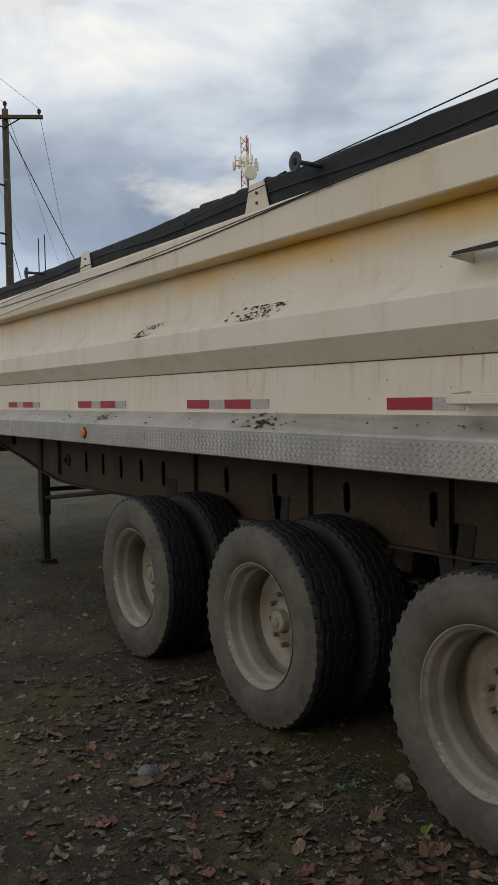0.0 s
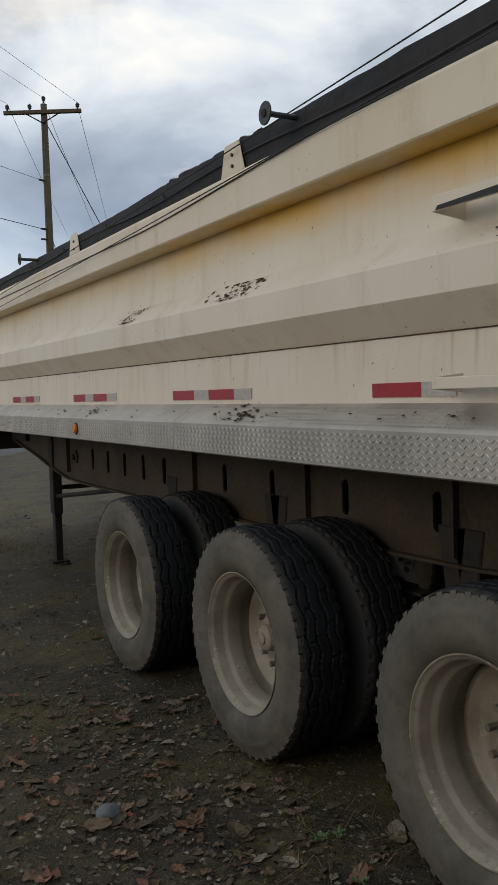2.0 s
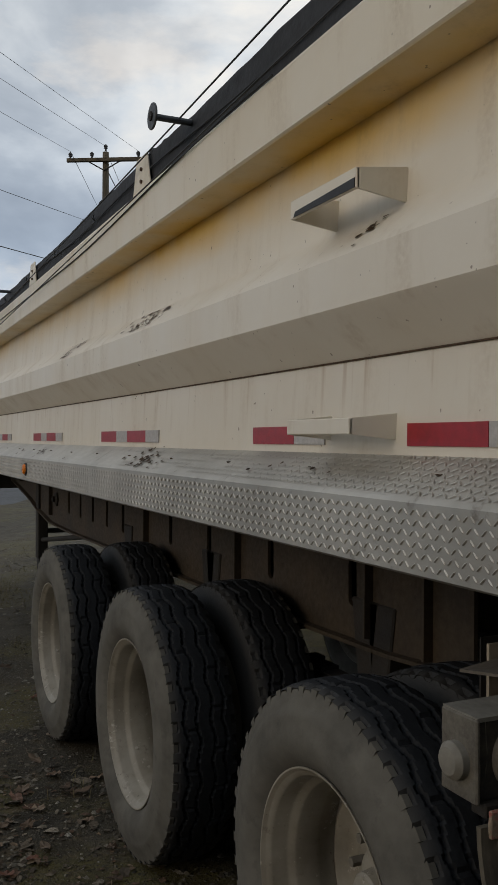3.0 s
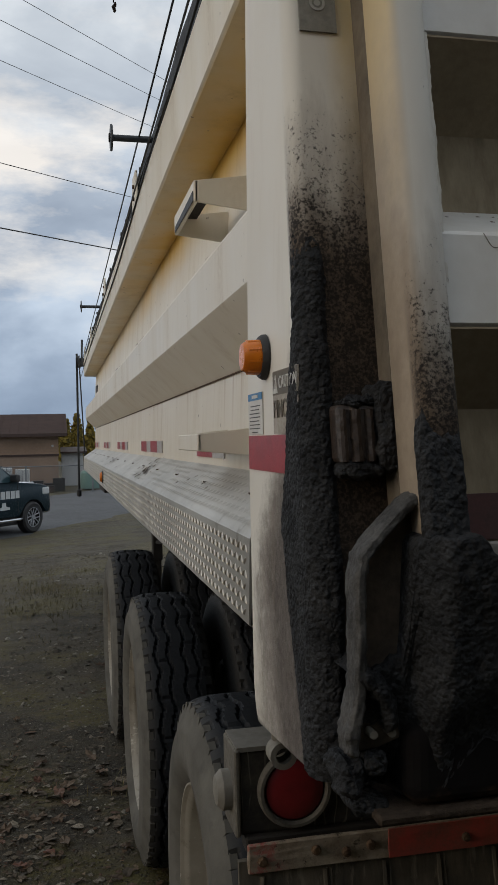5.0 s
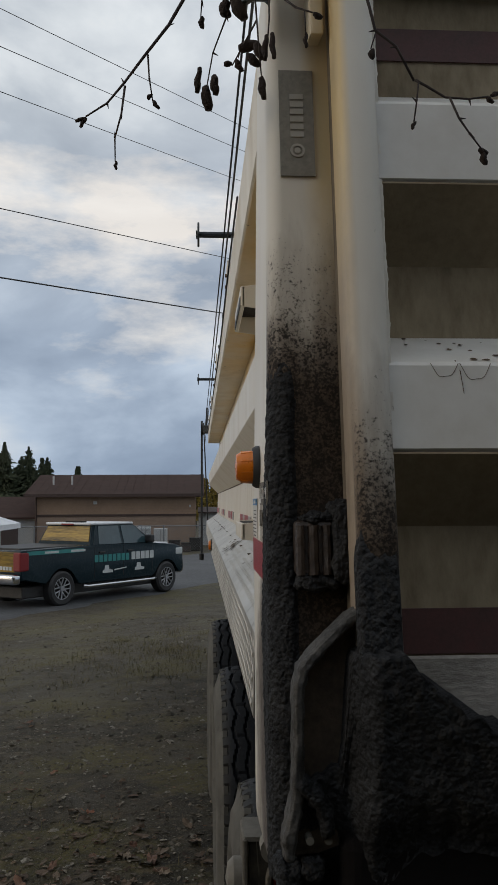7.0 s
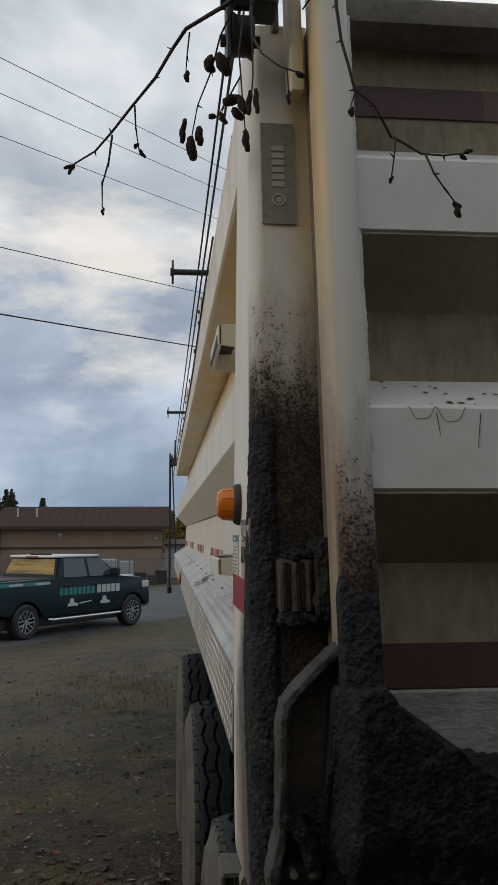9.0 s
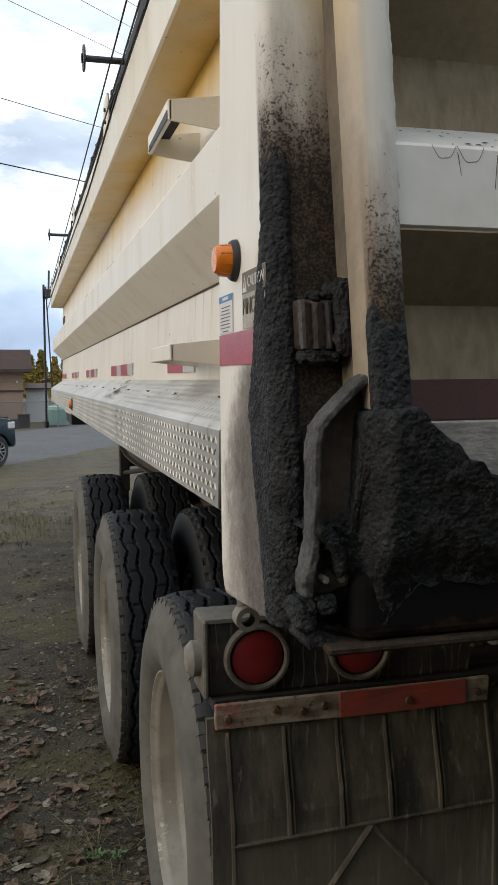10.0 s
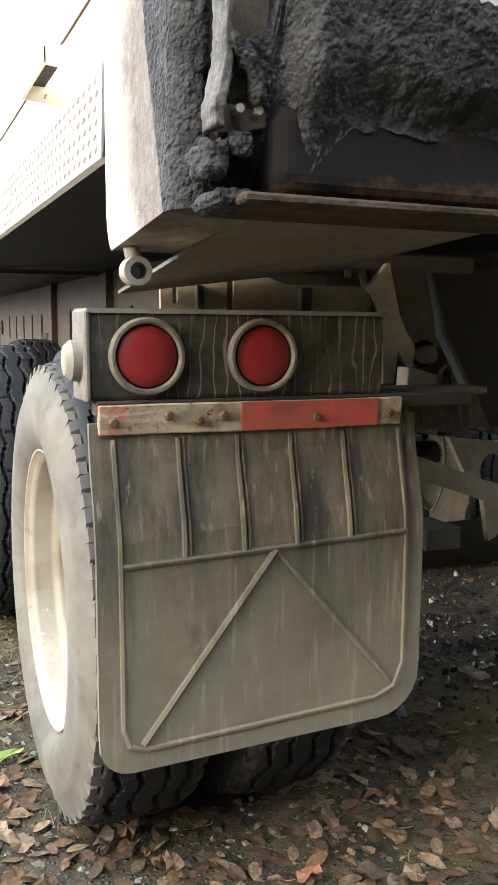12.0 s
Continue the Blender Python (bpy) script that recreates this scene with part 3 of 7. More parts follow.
def tube(bm, points, radius, n=8, tip=None):
    """A round bar along points; tip: the last radius, if it tapers."""
    pts = [Vector(p) for p in points]
    rings = []
    side = None
    for i, p in enumerate(pts):
        way = (pts[min(i + 1, len(pts) - 1)] - pts[max(i - 1, 0)]).normalized()
        if side is None:
            side = way.orthogonal().normalized()
        side = (side - way * side.dot(way)).normalized()
        up = way.cross(side)
        r = radius if tip is None else radius + (tip - radius) * i / (len(pts) - 1)
        rings.append([bm.verts.new(p + (side * math.cos(k * 2 * math.pi / n) + up * math.sin(k * 2 * math.pi / n)) * r) for k in range(n)])
    for a, b in zip(rings, rings[1:]):
        for k in range(n):
            bm.faces.new((a[k], a[(k + 1) % n], b[(k + 1) % n], b[k]))
    bm.faces.new(rings[0][::-1])
    bm.faces.new(rings[-1])
    return bm


def tubed(*args, **kw):
    return tube(bmesh.new(), *args, **kw)


def lathe(bm, profile, centre, axis="x", n=48, cap=True):
    """Turns a profile of (along, radius) round an axis through centre."""
    cx, cy, cz = centre
    rings = []
    for d, r in profile:
        ring = []
        for k in range(n):
            a = 2 * math.pi * k / n
            c, s = r * math.cos(a), r * math.sin(a)
            p = {"x": (cx + d, cy + c, cz + s), "y": (cx + c, cy + d, cz + s), "z": (cx + c, cy + s, cz + d)}[axis]
            ring.append(bm.verts.new(p))
        rings.append(ring)
    for a, b in zip(rings, rings[1:]):
        for k in range(n):
            bm.faces.new((a[k], a[(k + 1) % n], b[(k + 1) % n], b[k]))
    for ring, (d, r) in ((rings[0], profile[0]), (rings[-1], profile[-1])):
        if cap and r > 1e-4:
            bm.faces.new(ring)
    bmesh.ops.remove_doubles(bm, verts=bm.verts, dist=1e-5)
    return bm


def lathed(*args, **kw):
    return lathe(bmesh.new(), *args, **kw)


def rough_up(bm, amount, scale, cut=0):
    """Subdivides and pushes the points about, for crusts and dents."""
    if cut:
        bmesh.ops.subdivide_edges(bm, edges=bm.edges, cuts=cut, use_grid_fill=True)
    bm.normal_update()
    for v in bm.verts:
        v.co += v.normal * amount * (noise.fractal(v.co * scale, 0.9, 2.0, 4) + 0.25)
    return bm


def words(text, size, material, parent, m, name="lettering", depth=0.0006):
    """Built-in font lettering as a part."""
    cu = bpy.data.curves.new(name, "FONT")
    cu.body, cu.size, cu.extrude, cu.align_x, cu.align_y = text, size, depth, "CENTER", "CENTER"
    cu.materials.append(material)
    ob = new(name, cu)
    ob.parent = parent
    if parent.type == "EMPTY":
        ob.matrix_parent_inverse = parent.matrix_basis.inverted()
    ob.matrix_basis = m
    return ob


# ---- ground ----
ROAD_P, ROAD_U = Vector((-3.10, 18.70)), Vector((0.518, 0.855))     # a point of the road's near edge, and its direction
ROAD_N = Vector((ROAD_U.y, -ROAD_U.x))                            # from the road towards the yard
ROAD_WIDE = 7.8
ROAD_Z = -0.60


def off_road(x, y):
    return (Vector((x, y)) - ROAD_P).dot(ROAD_N)


def ease(t):
    t = min(max(t, 0.0), 1.0)
    return t * t * (3 - 2 * t)


def ground_z(x, y, fine=True):
    s = off_road(x, y)
    z = ROAD_Z + (-0.045 - ROAD_Z) * ease(s / 10.5)
    if s < -ROAD_WIDE:
        z = ROAD_Z + 0.02 * ease((-ROAD_WIDE - s) / 10)
    if fine and s > 0.4:
        z += ease(s / 2) * (0.016 * noise.noise((x * 0.9, y * 0.9, 0)) + 0.006 * noise.noise((x * 5, y * 5, 3)))
    elif s <= 0.4:
        z -= 0.02
    return z


def spread(lo, hi, step, far, grow=1.35):
    """Even steps from lo to hi, then ever wider ones out to far on both sides."""
    mid = list(np.arange(lo, hi + 1e-6, step))
    out, d, a, b = [], step, lo, hi
    left, right = [], []
    while b - hi < far:
        d *= grow
        a, b = a - d, b + d
        left.append(a)
        right.append(b)
    return left[::-1] + mid + right


def make_ground():
    xs, ys = spread(-3.6, 2.0, 0.05, 1800), spread(-1.6, 11.0, 0.055, 1800)
    verts = [(x, y, ground_z(x, y)) for y in ys for x in xs]
    w = len(xs)
    faces = [(j * w + i, j * w + i + 1, (j + 1) * w + i + 1, (j + 1) * w + i) for j in range(len(ys) - 1) for i in range(w - 1)]
    g = mesh_part("ground", verts, faces, GRAVEL, None, "", True)
    return tagged(g, "grey-brown gravel yard with moss, grit and dead leaves", "ground", kind="structure")


ground = make_ground()


def make_road():
    bm = bmesh.new()
    rows = []
    for i in range(-40, 61):
        p = ROAD_P + ROAD_U * i * 3.0
        row = []
        for s, dz in ((0.25 + 0.25 * noise.noise((i * 0.7, 0, 0)), -0.03), (-0.2, 0.012), (-2.5, 0.03), (-ROAD_WIDE / 2, 0.05), (-ROAD_WIDE + 2.2, 0.03), (-ROAD_WIDE, 0.0)):
            q = p + ROAD_N * s
            row.append(bm.verts.new((q.x, q.y, ROAD_Z + dz)))
        rows.append(row)
    for a, b in zip(rows, rows[1:]):
        for k in range(len(a) - 1):
            bm.faces.new((a[k], a[k + 1], b[k + 1], b[k]))
    return tagged(part("road", bm, ASPHALT, None, "", True), "worn grey asphalt road beyond the yard", "road", kind="structure")


make_road()


# ---- the dump trailer ----
MID = 1.165                                       # half-way across the trailer
BACK, FRONT = 0.382, 9.32                          # the tub's ends
trailer = thing("dump_trailer", (MID, 4.5, 0), "cream white end dump trailer with tar-caked tailgate parked on gravel", "trailer")


def mirrored(points):
    return [(2 * MID - x, z) for x, z in points]


def tub_sides():
    # outer skin, from the floor edge up: lower panel, pressed rib, upper panel, underside of the rail
    skin = [(0.02, 1.40), (0.0, 1.60), (0.010, 1.840), (-0.094, 1.944), (-0.100, 1.954), (-0.099, 2.076), (-0.092, 2.088), (0.0, 2.172), (0.010, 2.192), (0.030, 2.480)]
    inner = [(x + 0.045, z) for x, z in reversed(skin)]
    for flip, label in ((False, "cream side wall with a pressed rib and scraped rust"), (True, "")):
        o = skin + inner
        bm = prismed(mirrored(o) if flip else o, "y", BACK, FRONT)
        part("side_wall", bm, CREAM, trailer, label, 25)
    rail = [(0.05, 2.455), (-0.101, 2.459), (-0.108, 2.466), (-0.110, 2.628), (-0.102, 2.642), (-0.080, 2.651), (0.05, 2.655)]
    for flip in (False, True):
        part("top_rail", prismed(mirrored(rail) if flip else rail, "y", BACK, FRONT + 0.10, 0.0), CREAM, trailer, "", 25)
    # front wall and floor
    part("front_wall", boxed((0.035, FRONT - 0.05, 1.45), (2 * MID - 0.035, FRONT, 2.62), 0.01), CREAM, trailer)
    part("tub_floor", boxed((0.03, BACK, 1.40), (2 * MID - 0.03, FRONT, 1.46)), STEEL, trailer, "grimy underside of the tub")
    # weld seams: the thin line under the rail and the one below the rib
    bm = bmesh.new()
    tube(bm, [(0.007, BACK, 1.840), (0.007, FRONT, 1.840)], 0.0025, 6)
    part("weld_seam", bm, RUST, trailer, "rusty weld line")
    bm = bmesh.new()
    tube(bm, [(-0.113, y, 2.640 - 0.070 * ease((y - 1.6) / 2.2)) for y in np.linspace(BACK + 1.0, FRONT, 60)], 0.0032, 6)
    part("rail_cord", bm, CABLE, trailer, "thin dark cord")


tub_sides()


def rust_scrapes():
    """Chipped patches where stones have hit: small ragged flakes just proud of the paint."""
    rng = random.Random(5)
    spots = [("wall", 4.04, 2.142, 0.20, 85), ("wall", 2.70, 2.146, 0.27, 95), ("fender", 4.75, 1.55, 0.13, 24), ("fender", 2.62, 1.555, 0.22, 44), ("fender", 1.6, 1.56, 1.3, 6), ("fender", 5.3, 1.55, 1.4, 8), ("wall", 0.99, 2.10, 0.05, 12), ("low", 2.9, 1.840, 0.5, 7)]
    for where, y, z, wide, count in spots:
        bm = bmesh.new()
        for _ in range(count):
            a, b = y + rng.gauss(0, wide * 0.42), rng.gauss(0, 1)
            if where == "wall":
                t = min(max(0.5 + 0.42 * b - 0.35 * (a - y) / wide, 0.05), 0.95)
                c, nrm = Vector((-0.092 + 0.092 * t, a, 2.088 + 0.084 * t)), Vector((-0.67, 0, 0.74)).normalized()
            elif where == "fender":
                t = min(max(0.4 + 0.25 * b, 0.05), 0.95)
                c, nrm = Vector((-0.128 + 0.132 * t, a, 1.519 + 0.087 * t)), Vector((-0.55, 0, 0.84)).normalized()
            else:
                c, nrm = Vector((0.006, a, 1.832 + 0.006 * b)), Vector((-1, 0, 0))
            u = Vector((0, 1, 0))
            v = nrm.cross(u)
            s = (0.0035 + 0.010 * rng.random() ** 1.8 if where == "wall" else rng.uniform(0.004, 0.013)) if where != "low" else 0.003
            k = rng.randint(5, 7)
            ring = [bm.verts.new(c + nrm * 0.0035 + (u * math.cos(i * 2 * math.pi / k) * s * rng.uniform(0.5, 1.5) * 1.3 + v * math.sin(i * 2 * math.pi / k) * s * rng.uniform(0.4, 1.2))) for i in range(k)]
            bm.faces.new(ring)
        bmesh.ops.solidify(bm, geom=bm.faces, thickness=0.002)
        tagged(part("rust_scrape", bm, RUST, trailer, "dark chipped rust flakes"), kind="stuff")


rust_scrapes()


def tarp_top():
    bm = bmesh.new()
    rows = []
    ys = np.linspace(BACK + 0.45, FRONT + 0.02, 90)
    for y in ys:
        row = []
        sag = 0.008 * noise.noise((0, y * 2.1, 0)) + 0.005 * noise.noise((0, y * 9, 4)) - 0.014 * ease((y - 2.6) / 2.0)
        for x, z in ((-0.084, 2.640), (-0.087, 2.70), (-0.082, 2.776 + sag), (-0.055, 2.792 + sag), (0.25, 2.806 + sag * 2), (MID, 2.83 + sag * 3), (2 * MID - 0.25, 2.80 + sag * 2), (2 * MID + 0.06, 2.785), (2 * MID + 0.098, 2.76), (2 * MID + 0.098, 2.636)):
            row.append(bm.verts.new((x + 0.006 * noise.noise((x * 9, y * 5, z * 20)), y, z)))
        rows.append(row)
    for a, b in zip(rows, rows[1:]):
        for k in range(len(a) - 1):
            bm.faces.new((a[k], a[k + 1], b[k + 1], b[k]))
    t = part("tarp", bm, TARP, trailer, "black mesh tarp stretched over the box", 40)
    # its hem cord
    bm = bmesh.new()
    tube(bm, [(-0.094, y, 2.70 + 0.012 * math.sin(y * 3)) for y in np.linspace(BACK + 0.46, FRONT, 40)], 0.004, 6)
    part("hem_cord", bm, CABLE, t)
    for y in (2.605, 4.945, 7.37, 9.22):
        o = [(y - 0.112, 2.640), (y + 0.112, 2.640), (y + 0.066, 2.780), (y - 0.066, 2.780)]
        b = part("bow_bracket", prismed([(p, q) for p, q in o], "x", -0.104, -0.095, 0.003), CREAM, trailer, "cream bracket plate with bolts")
        for dz in (0.035, 0.085):
            part("bolt", lathed([(-0.008, 0.0), (-0.008, 0.008), (0, 0.008)], (-0.104, y - 0.01, 2.640 + dz), "x", 8), RUST, b)
    # ridge of crumpled tarp near one bow
    rng = random.Random(3)
    bm = bmesh.new()
    pts = [(-0.05 + rng.uniform(-0.02, 0.02), y, 2.772 + 0.012 * rng.random()) for y in np.arange(2.4, 3.5, 0.05)]
    tube(bm, pts, 0.02, 7)
    part("tarp_fold", bm, TARP, trailer)
    # the two long cables over the tarp's edge
    for (xa, za), (xb, zb) in (((-0.123, 2.825), (-0.160, 2.520)), ((-0.125, 2.690), (-0.150, 2.430))):
        pts = [(xa + (xb - xa) * t, 0.13 + 9.20 * t, za + (zb - za) * t - 0.012 * math.sin(math.pi * t)) for t in np.linspace(0, 1, 20)]
        part("tarp_cable", tubed(pts, 0.0031, 7), CABLE, trailer, "black steel cable")


tarp_top()


def spools():
    for y in (2.085, 5.93):
        s = part("tarp_stop", tubed([(-0.085, y, 2.746), (-0.226, y, 2.746)], 0.0115, 12), DARKGREY, trailer, "dark pipe stub", 30)
        part("end_disc", lathed([(-0.004, 0.0), (-0.004, 0.044), (-0.002, 0.046), (0.002, 0.046), (0.004, 0.044), (0.004, 0.0)], (-0.228, y, 2.746), "x", 28), DARKGREY, s, "round end disc", 30)
        part("boss", lathed([(-0.006, 0.0), (-0.006, 0.016), (0.0, 0.016)], (-0.231, y, 2.746), "x", 16), STEEL, s)


spools()


def fender():
    o = [(0.012, 1.608), (-0.122, 1.520), (-0.132, 1.508), (-0.136, 1.366), (-0.127, 1.360), (-0.124, 1.502), (-0.116, 1.512), (0.012, 1.596)]
    spans = ((0.396, 3.298, "dull aluminium tread plate fender, stone-chipped"), (3.302, 6.40, ""), (6.404, 9.28, ""))
    for a, b, label in spans:
        f = part("fender", prismed(o, "y", a, b), PLATE, trailer, label, 20)
        # raised bars of the tread pattern, in rows that lean to and fro
        verts, faces = [], []

        def bar(c, u, v, n, tall=0.0018):
            i = len(verts)
            L, W = 0.0098, 0.0026
            verts.extend([c - u * L, c - u * L * 0.6 + v * W, c + u * L * 0.6 + v * W, c + u * L, c + u * L * 0.6 - v * W, c - u * L * 0.6 - v * W, c - u * L * 0.55 + n * tall, c + u * L * 0.55 + n * tall])
            faces.extend([(i, i + 1, i + 6), (i + 1, i + 2, i + 7, i + 6), (i + 2, i + 3, i + 7), (i + 3, i + 4, i + 7), (i + 4, i + 5, i + 6, i + 7), (i + 5, i, i + 6)])

        for p0, p1 in ((Vector((-0.124, 0, 1.5217)), Vector((0.0, 0, 1.603))), (Vector((-0.1325, 0, 1.500)), Vector((-0.1360, 0, 1.372)))):
            way = p1 - p0
            length = way.length
            w = way.normalized()
            nrm = Vector((0, 1, 0)).cross(w)
            if nrm.x > 0:
                nrm = -nrm
            rows = int(length / 0.0205)
            for r in range(rows):
                base = p0 + w * (length * (r + 0.5) / rows)
                steps = int((b - a - 0.03) / 0.021)
                for k in range(steps):
                    y = a + 0.02 + (k + 0.5 * (r % 2)) * 0.021
                    if w.z > 0 and (y > 3.2 or noise.noise((y * 3, r * 0.7, 1)) + 0.35 * (1.9 - y) < -0.15):
                        continue
                    lean = 1 if (r + k) % 2 else -1
                    u = (Vector((0, 1, 0)) + w * 0.95 * lean).normalized()
                    bar(base + Vector((0, y, 0)) + nrm * 0.0003, u, u.cross(nrm), nrm, 0.0008 if w.z > 0 else 0.0022)
        tagged(mesh_part("raised_tread", verts, faces, PLATE, f), kind="stuff")
    # bolts along the top, end bracket and lower lip
    for y in np.arange(0.7, 9.2, 0.55):
        part("fender_bolt", lathed([(-0.005, 0.0), (-0.004, 0.006), (0, 0.008)], (-0.058, y, 1.565), "z", 8), RUST, trailer)
    part("fender_end_plate", prismed([(0.012, 1.606), (-0.120, 1.519), (-0.134, 1.366), (-0.05, 1.39)], "y", 0.390, 0.394), STEEL, trailer)
    bm = prismed([(-0.13, 1.37), (0.45, 1.40), (0.45, 1.41), (-0.12, 1.40)], "y", 0.46, 9.25)
    part("fender_underside", bm, STEEL, trailer)


fender()


def amber_lamp(c, r, depth, label):
    base = part("marker_lamp", lathed([(0.0, r * 1.28), (-0.005, r * 1.26), (-0.010, r * 1.14), (-0.010, 0.0)], c, "x", 28), BLACK, trailer, "black rubber grommet", 30)
    part("lens", lathed([(-0.006, r), (-depth * 0.72, r * 0.93), (-depth * 0.94, r * 0.74), (-depth, 0.0)], c, "x", 28), AMBER, base, label, 30)
    for k in range(9):
        a = 2 * math.pi * k / 9
        p = Vector(c) + Vector((0, math.cos(a), math.sin(a))) * r * 0.97
        part("lens_ridge", tubed([p + Vector((-0.008, 0, 0)), p + Vector((-depth * 0.75, -math.cos(a) * r * 0.05, -math.sin(a) * r * 0.05))], 0.0014, 5), AMBER, base)


amber_lamp((-0.134, 4.965, 1.437), 0.034, 0.026, "orange plastic lens")


def tape_row():
    def strip(y0, y1, mat, name="reflector_tape"):
        part(name, boxed((-0.0035, min(y0, y1), 1.622), (0.004, max(y0, y1), 1.674)), mat, trailer)
    for start in (3.583, 5.42, 7.279, 9.20):
        y = start
        for wide, mat in ((0.279, RED), (0.178, SILVER), (0.279, RED), (0.178, SILVER)):
            strip(y, y - wide + 0.002, mat)
            y -= wide
    strip(1.733, 1.454, RED)
    strip(1.452, 1.276, SILVER)
    strip(0.892, 0.613, RED)
    strip(0.611, 0.435, SILVER)


tape_row()


def steps():
    for y0, y1, z0, z1, drop, label in ((0.918, 1.240, 2.206, 2.254, 0.018, "bent cream steel step"), (0.944, 1.255, 1.648, 1.686, 0.014, "")):
        bm = bmesh.new()
        # tread bar with its two side cheeks that widen towards the wall
        box(bm, (-0.128, y0, z0), (-0.118, y1, z1), 0.002)
        s = part("climbing_step", bm, CREAM, trailer, label)
        if z0 > 2:
            # a black strip stands in for the shade inside the hollow step
            part("slot_shade_strip", prismed([(y0 + 0.004, z0 + 0.002), (y1 - 0.020, z0 + 0.002), (y1 - 0.030, z0 + 0.015), (y0 + 0.004, z0 + 0.024)], "x", -0.1300, -0.1275), CABLE, s, "black strip for the shaded hollow under the tread")
        for y in (y0, y1 - 0.006):
            part("cheek", prismed([(-0.124, z0), (0.014, z0 - drop), (0.014, z1 + drop), (-0.124, z1)], "y", y, y + 0.006, 0.001), CREAM, s)
        # dark steel puts the shade of the step's underside into the tread
        part("tread", boxed((-0.118, y0 + 0.006, z1 - 0.006), (-0.07, y1 - 0.006, z1)), STEEL, s)


steps()


# rear corner post, tailgate and sill
def lean(z):
    """How far the rear face leans forward at a height."""
    return 0.148 * max(z - 1.52, 0.0)


def leaned(bm, front=None):
    """Leans a mesh forward with the gate; front: the depth at which it stays upright."""
    for v in bm.verts:
        k = 1.0 if front is None else min(max((front - v.co.y) / (front - 0.06), 0.0), 1.0)
        v.co.y += lean(v.co.z) * k
    return bm


def taper_post(bm):
    """The post narrows a little towards its top and leans with the gate."""
    for v in bm.verts:
        k = min(max((v.co.x + 0.134) / 0.112, 0.0), 1.0)
        v.co.x += 0.010 * min(max((v.co.z - 1.72) / 0.75, 0.0), 1.1) * (1 - k)
    return leaned(bm, 0.375)


def rear_post():
    def ring():
        return [(-0.134, 0.376), *[(-0.110 + 0.024 * math.cos(radians(a)), 0.058 + 0.030 * math.sin(radians(a))) for a in range(180, 271, 10)], (-0.030, 0.028), (-0.014, 0.04), (-0.014, 0.376)]
    zs = [1.245, 1.250, 1.258, 1.275, 1.30, *np.linspace(1.36, 2.562, 40), 2.574, 2.580]
    bm = bmesh.new()
    loops = []
    for z in zs:
        o = ring()
        y_front = 0.376
        if z < 1.32:                                             # lower front corner, worn round
            y_front = 0.376 - 0.045 * (1 - math.sqrt(max(0.0, 1 - ((1.32 - z) / 0.08) ** 2)))
        loops.append([bm.verts.new((x, min(y, y_front) if y > 0.2 else y, z)) for x, y in o])
    n = len(loops[0])
    for a, b in zip(loops, loops[1:]):
        for k in range(n):
            bm.faces.new((a[k], a[(k + 1) % n], b[(k + 1) % n], b[k]))
    bm.faces.new(loops[0][::-1])
    bm.faces.new(loops[-1])
    for v in bm.verts:                                           # the foot falls towards the front
        v.co.z -= 0.10 * (v.co.y - 0.12) * ease((1.50 - v.co.z) / 0.25)
    post = part("rear_post", taper_post(bm), WHITE, trailer, "white steel corner post, lower half black with tar", 35)
    # skin of tar round the rear corner, thickest on the rounding, thinning to grains at its edges
    bm = bmesh.new()
    rows = []
    cols = 64
    for z in np.linspace(1.247, 2.06, 260):
        row = []
        edge = 0.172 - 0.28 * abs(z - 1.55) - 0.85 * lean(z)
        for i in range(cols + 1):
            t = i / cols
            if t < 0.38:
                x, y, nx, ny = -0.134, 0.185 - 0.127 * t / 0.38, -1, 0
            elif t < 0.60:
                a = radians(180 + 90 * (t - 0.38) / 0.22)
                nx, ny = math.cos(a), math.sin(a)
                x, y = -0.110 + 0.024 * nx, 0.058 + 0.030 * ny
            else:
                x, y, nx, ny = -0.110 + 0.080 * (t - 0.60) / 0.40, 0.028, 0, -1
            wave = 0.05 * noise.noise((x * 22, z * 9, 1 + y * 15))
            up = ease((2.02 + wave - z) / 0.20)
            on_side = ease((edge + 0.012 + 0.3 * wave - y) / 0.016) if t < 0.38 else 1.0
            across = max(ease((0.72 + 0.9 * wave - t) / 0.12), 0.6 * ease((1.40 - z + wave) / 0.12), 0.4 * ease((t - 0.95) / 0.04))
            body = up * on_side * across * min(1.0, 14 * (1 - t))
            grain = noise.fractal((x * 150, y * 150, z * 110), 0.7, 2, 4)
            ridge = math.exp(-((t - 0.64) / 0.045) ** 2)
            lift = -0.0042 + (0.0072 + 0.0026 * ridge * body) * body + 0.0015 * grain * (0.35 + 0.65 * body)
            row.append(bm.verts.new((x + nx * lift, y + ny * lift, z)))
        rows.append(row)
    for a, b in zip(rows, rows[1:]):
        for k in range(cols):
            bm.faces.new((a[k], a[k + 1], b[k + 1], b[k]))
    part("tar_crust", taper_post(bm), TAR, post, "lumpy black tar crust", True)
    # small roller block half-way up
    blk = part("latch_block", leaned(boxed((-0.102, -0.006, 1.640), (-0.050, 0.03, 1.712), 0.006, 2)), LATCH, trailer, "rusty latch block streaked with tar")
    for x, w in ((-0.096, 0.009), (-0.079, 0.012), (-0.061, 0.010)):
        part("latch_pin", leaned(rough_up(tubed([(x, -0.006, z) for z in np.linspace(1.642, 1.706, 8)], w * 0.6, 8), 0.0015, 70)), LATCH, blk)
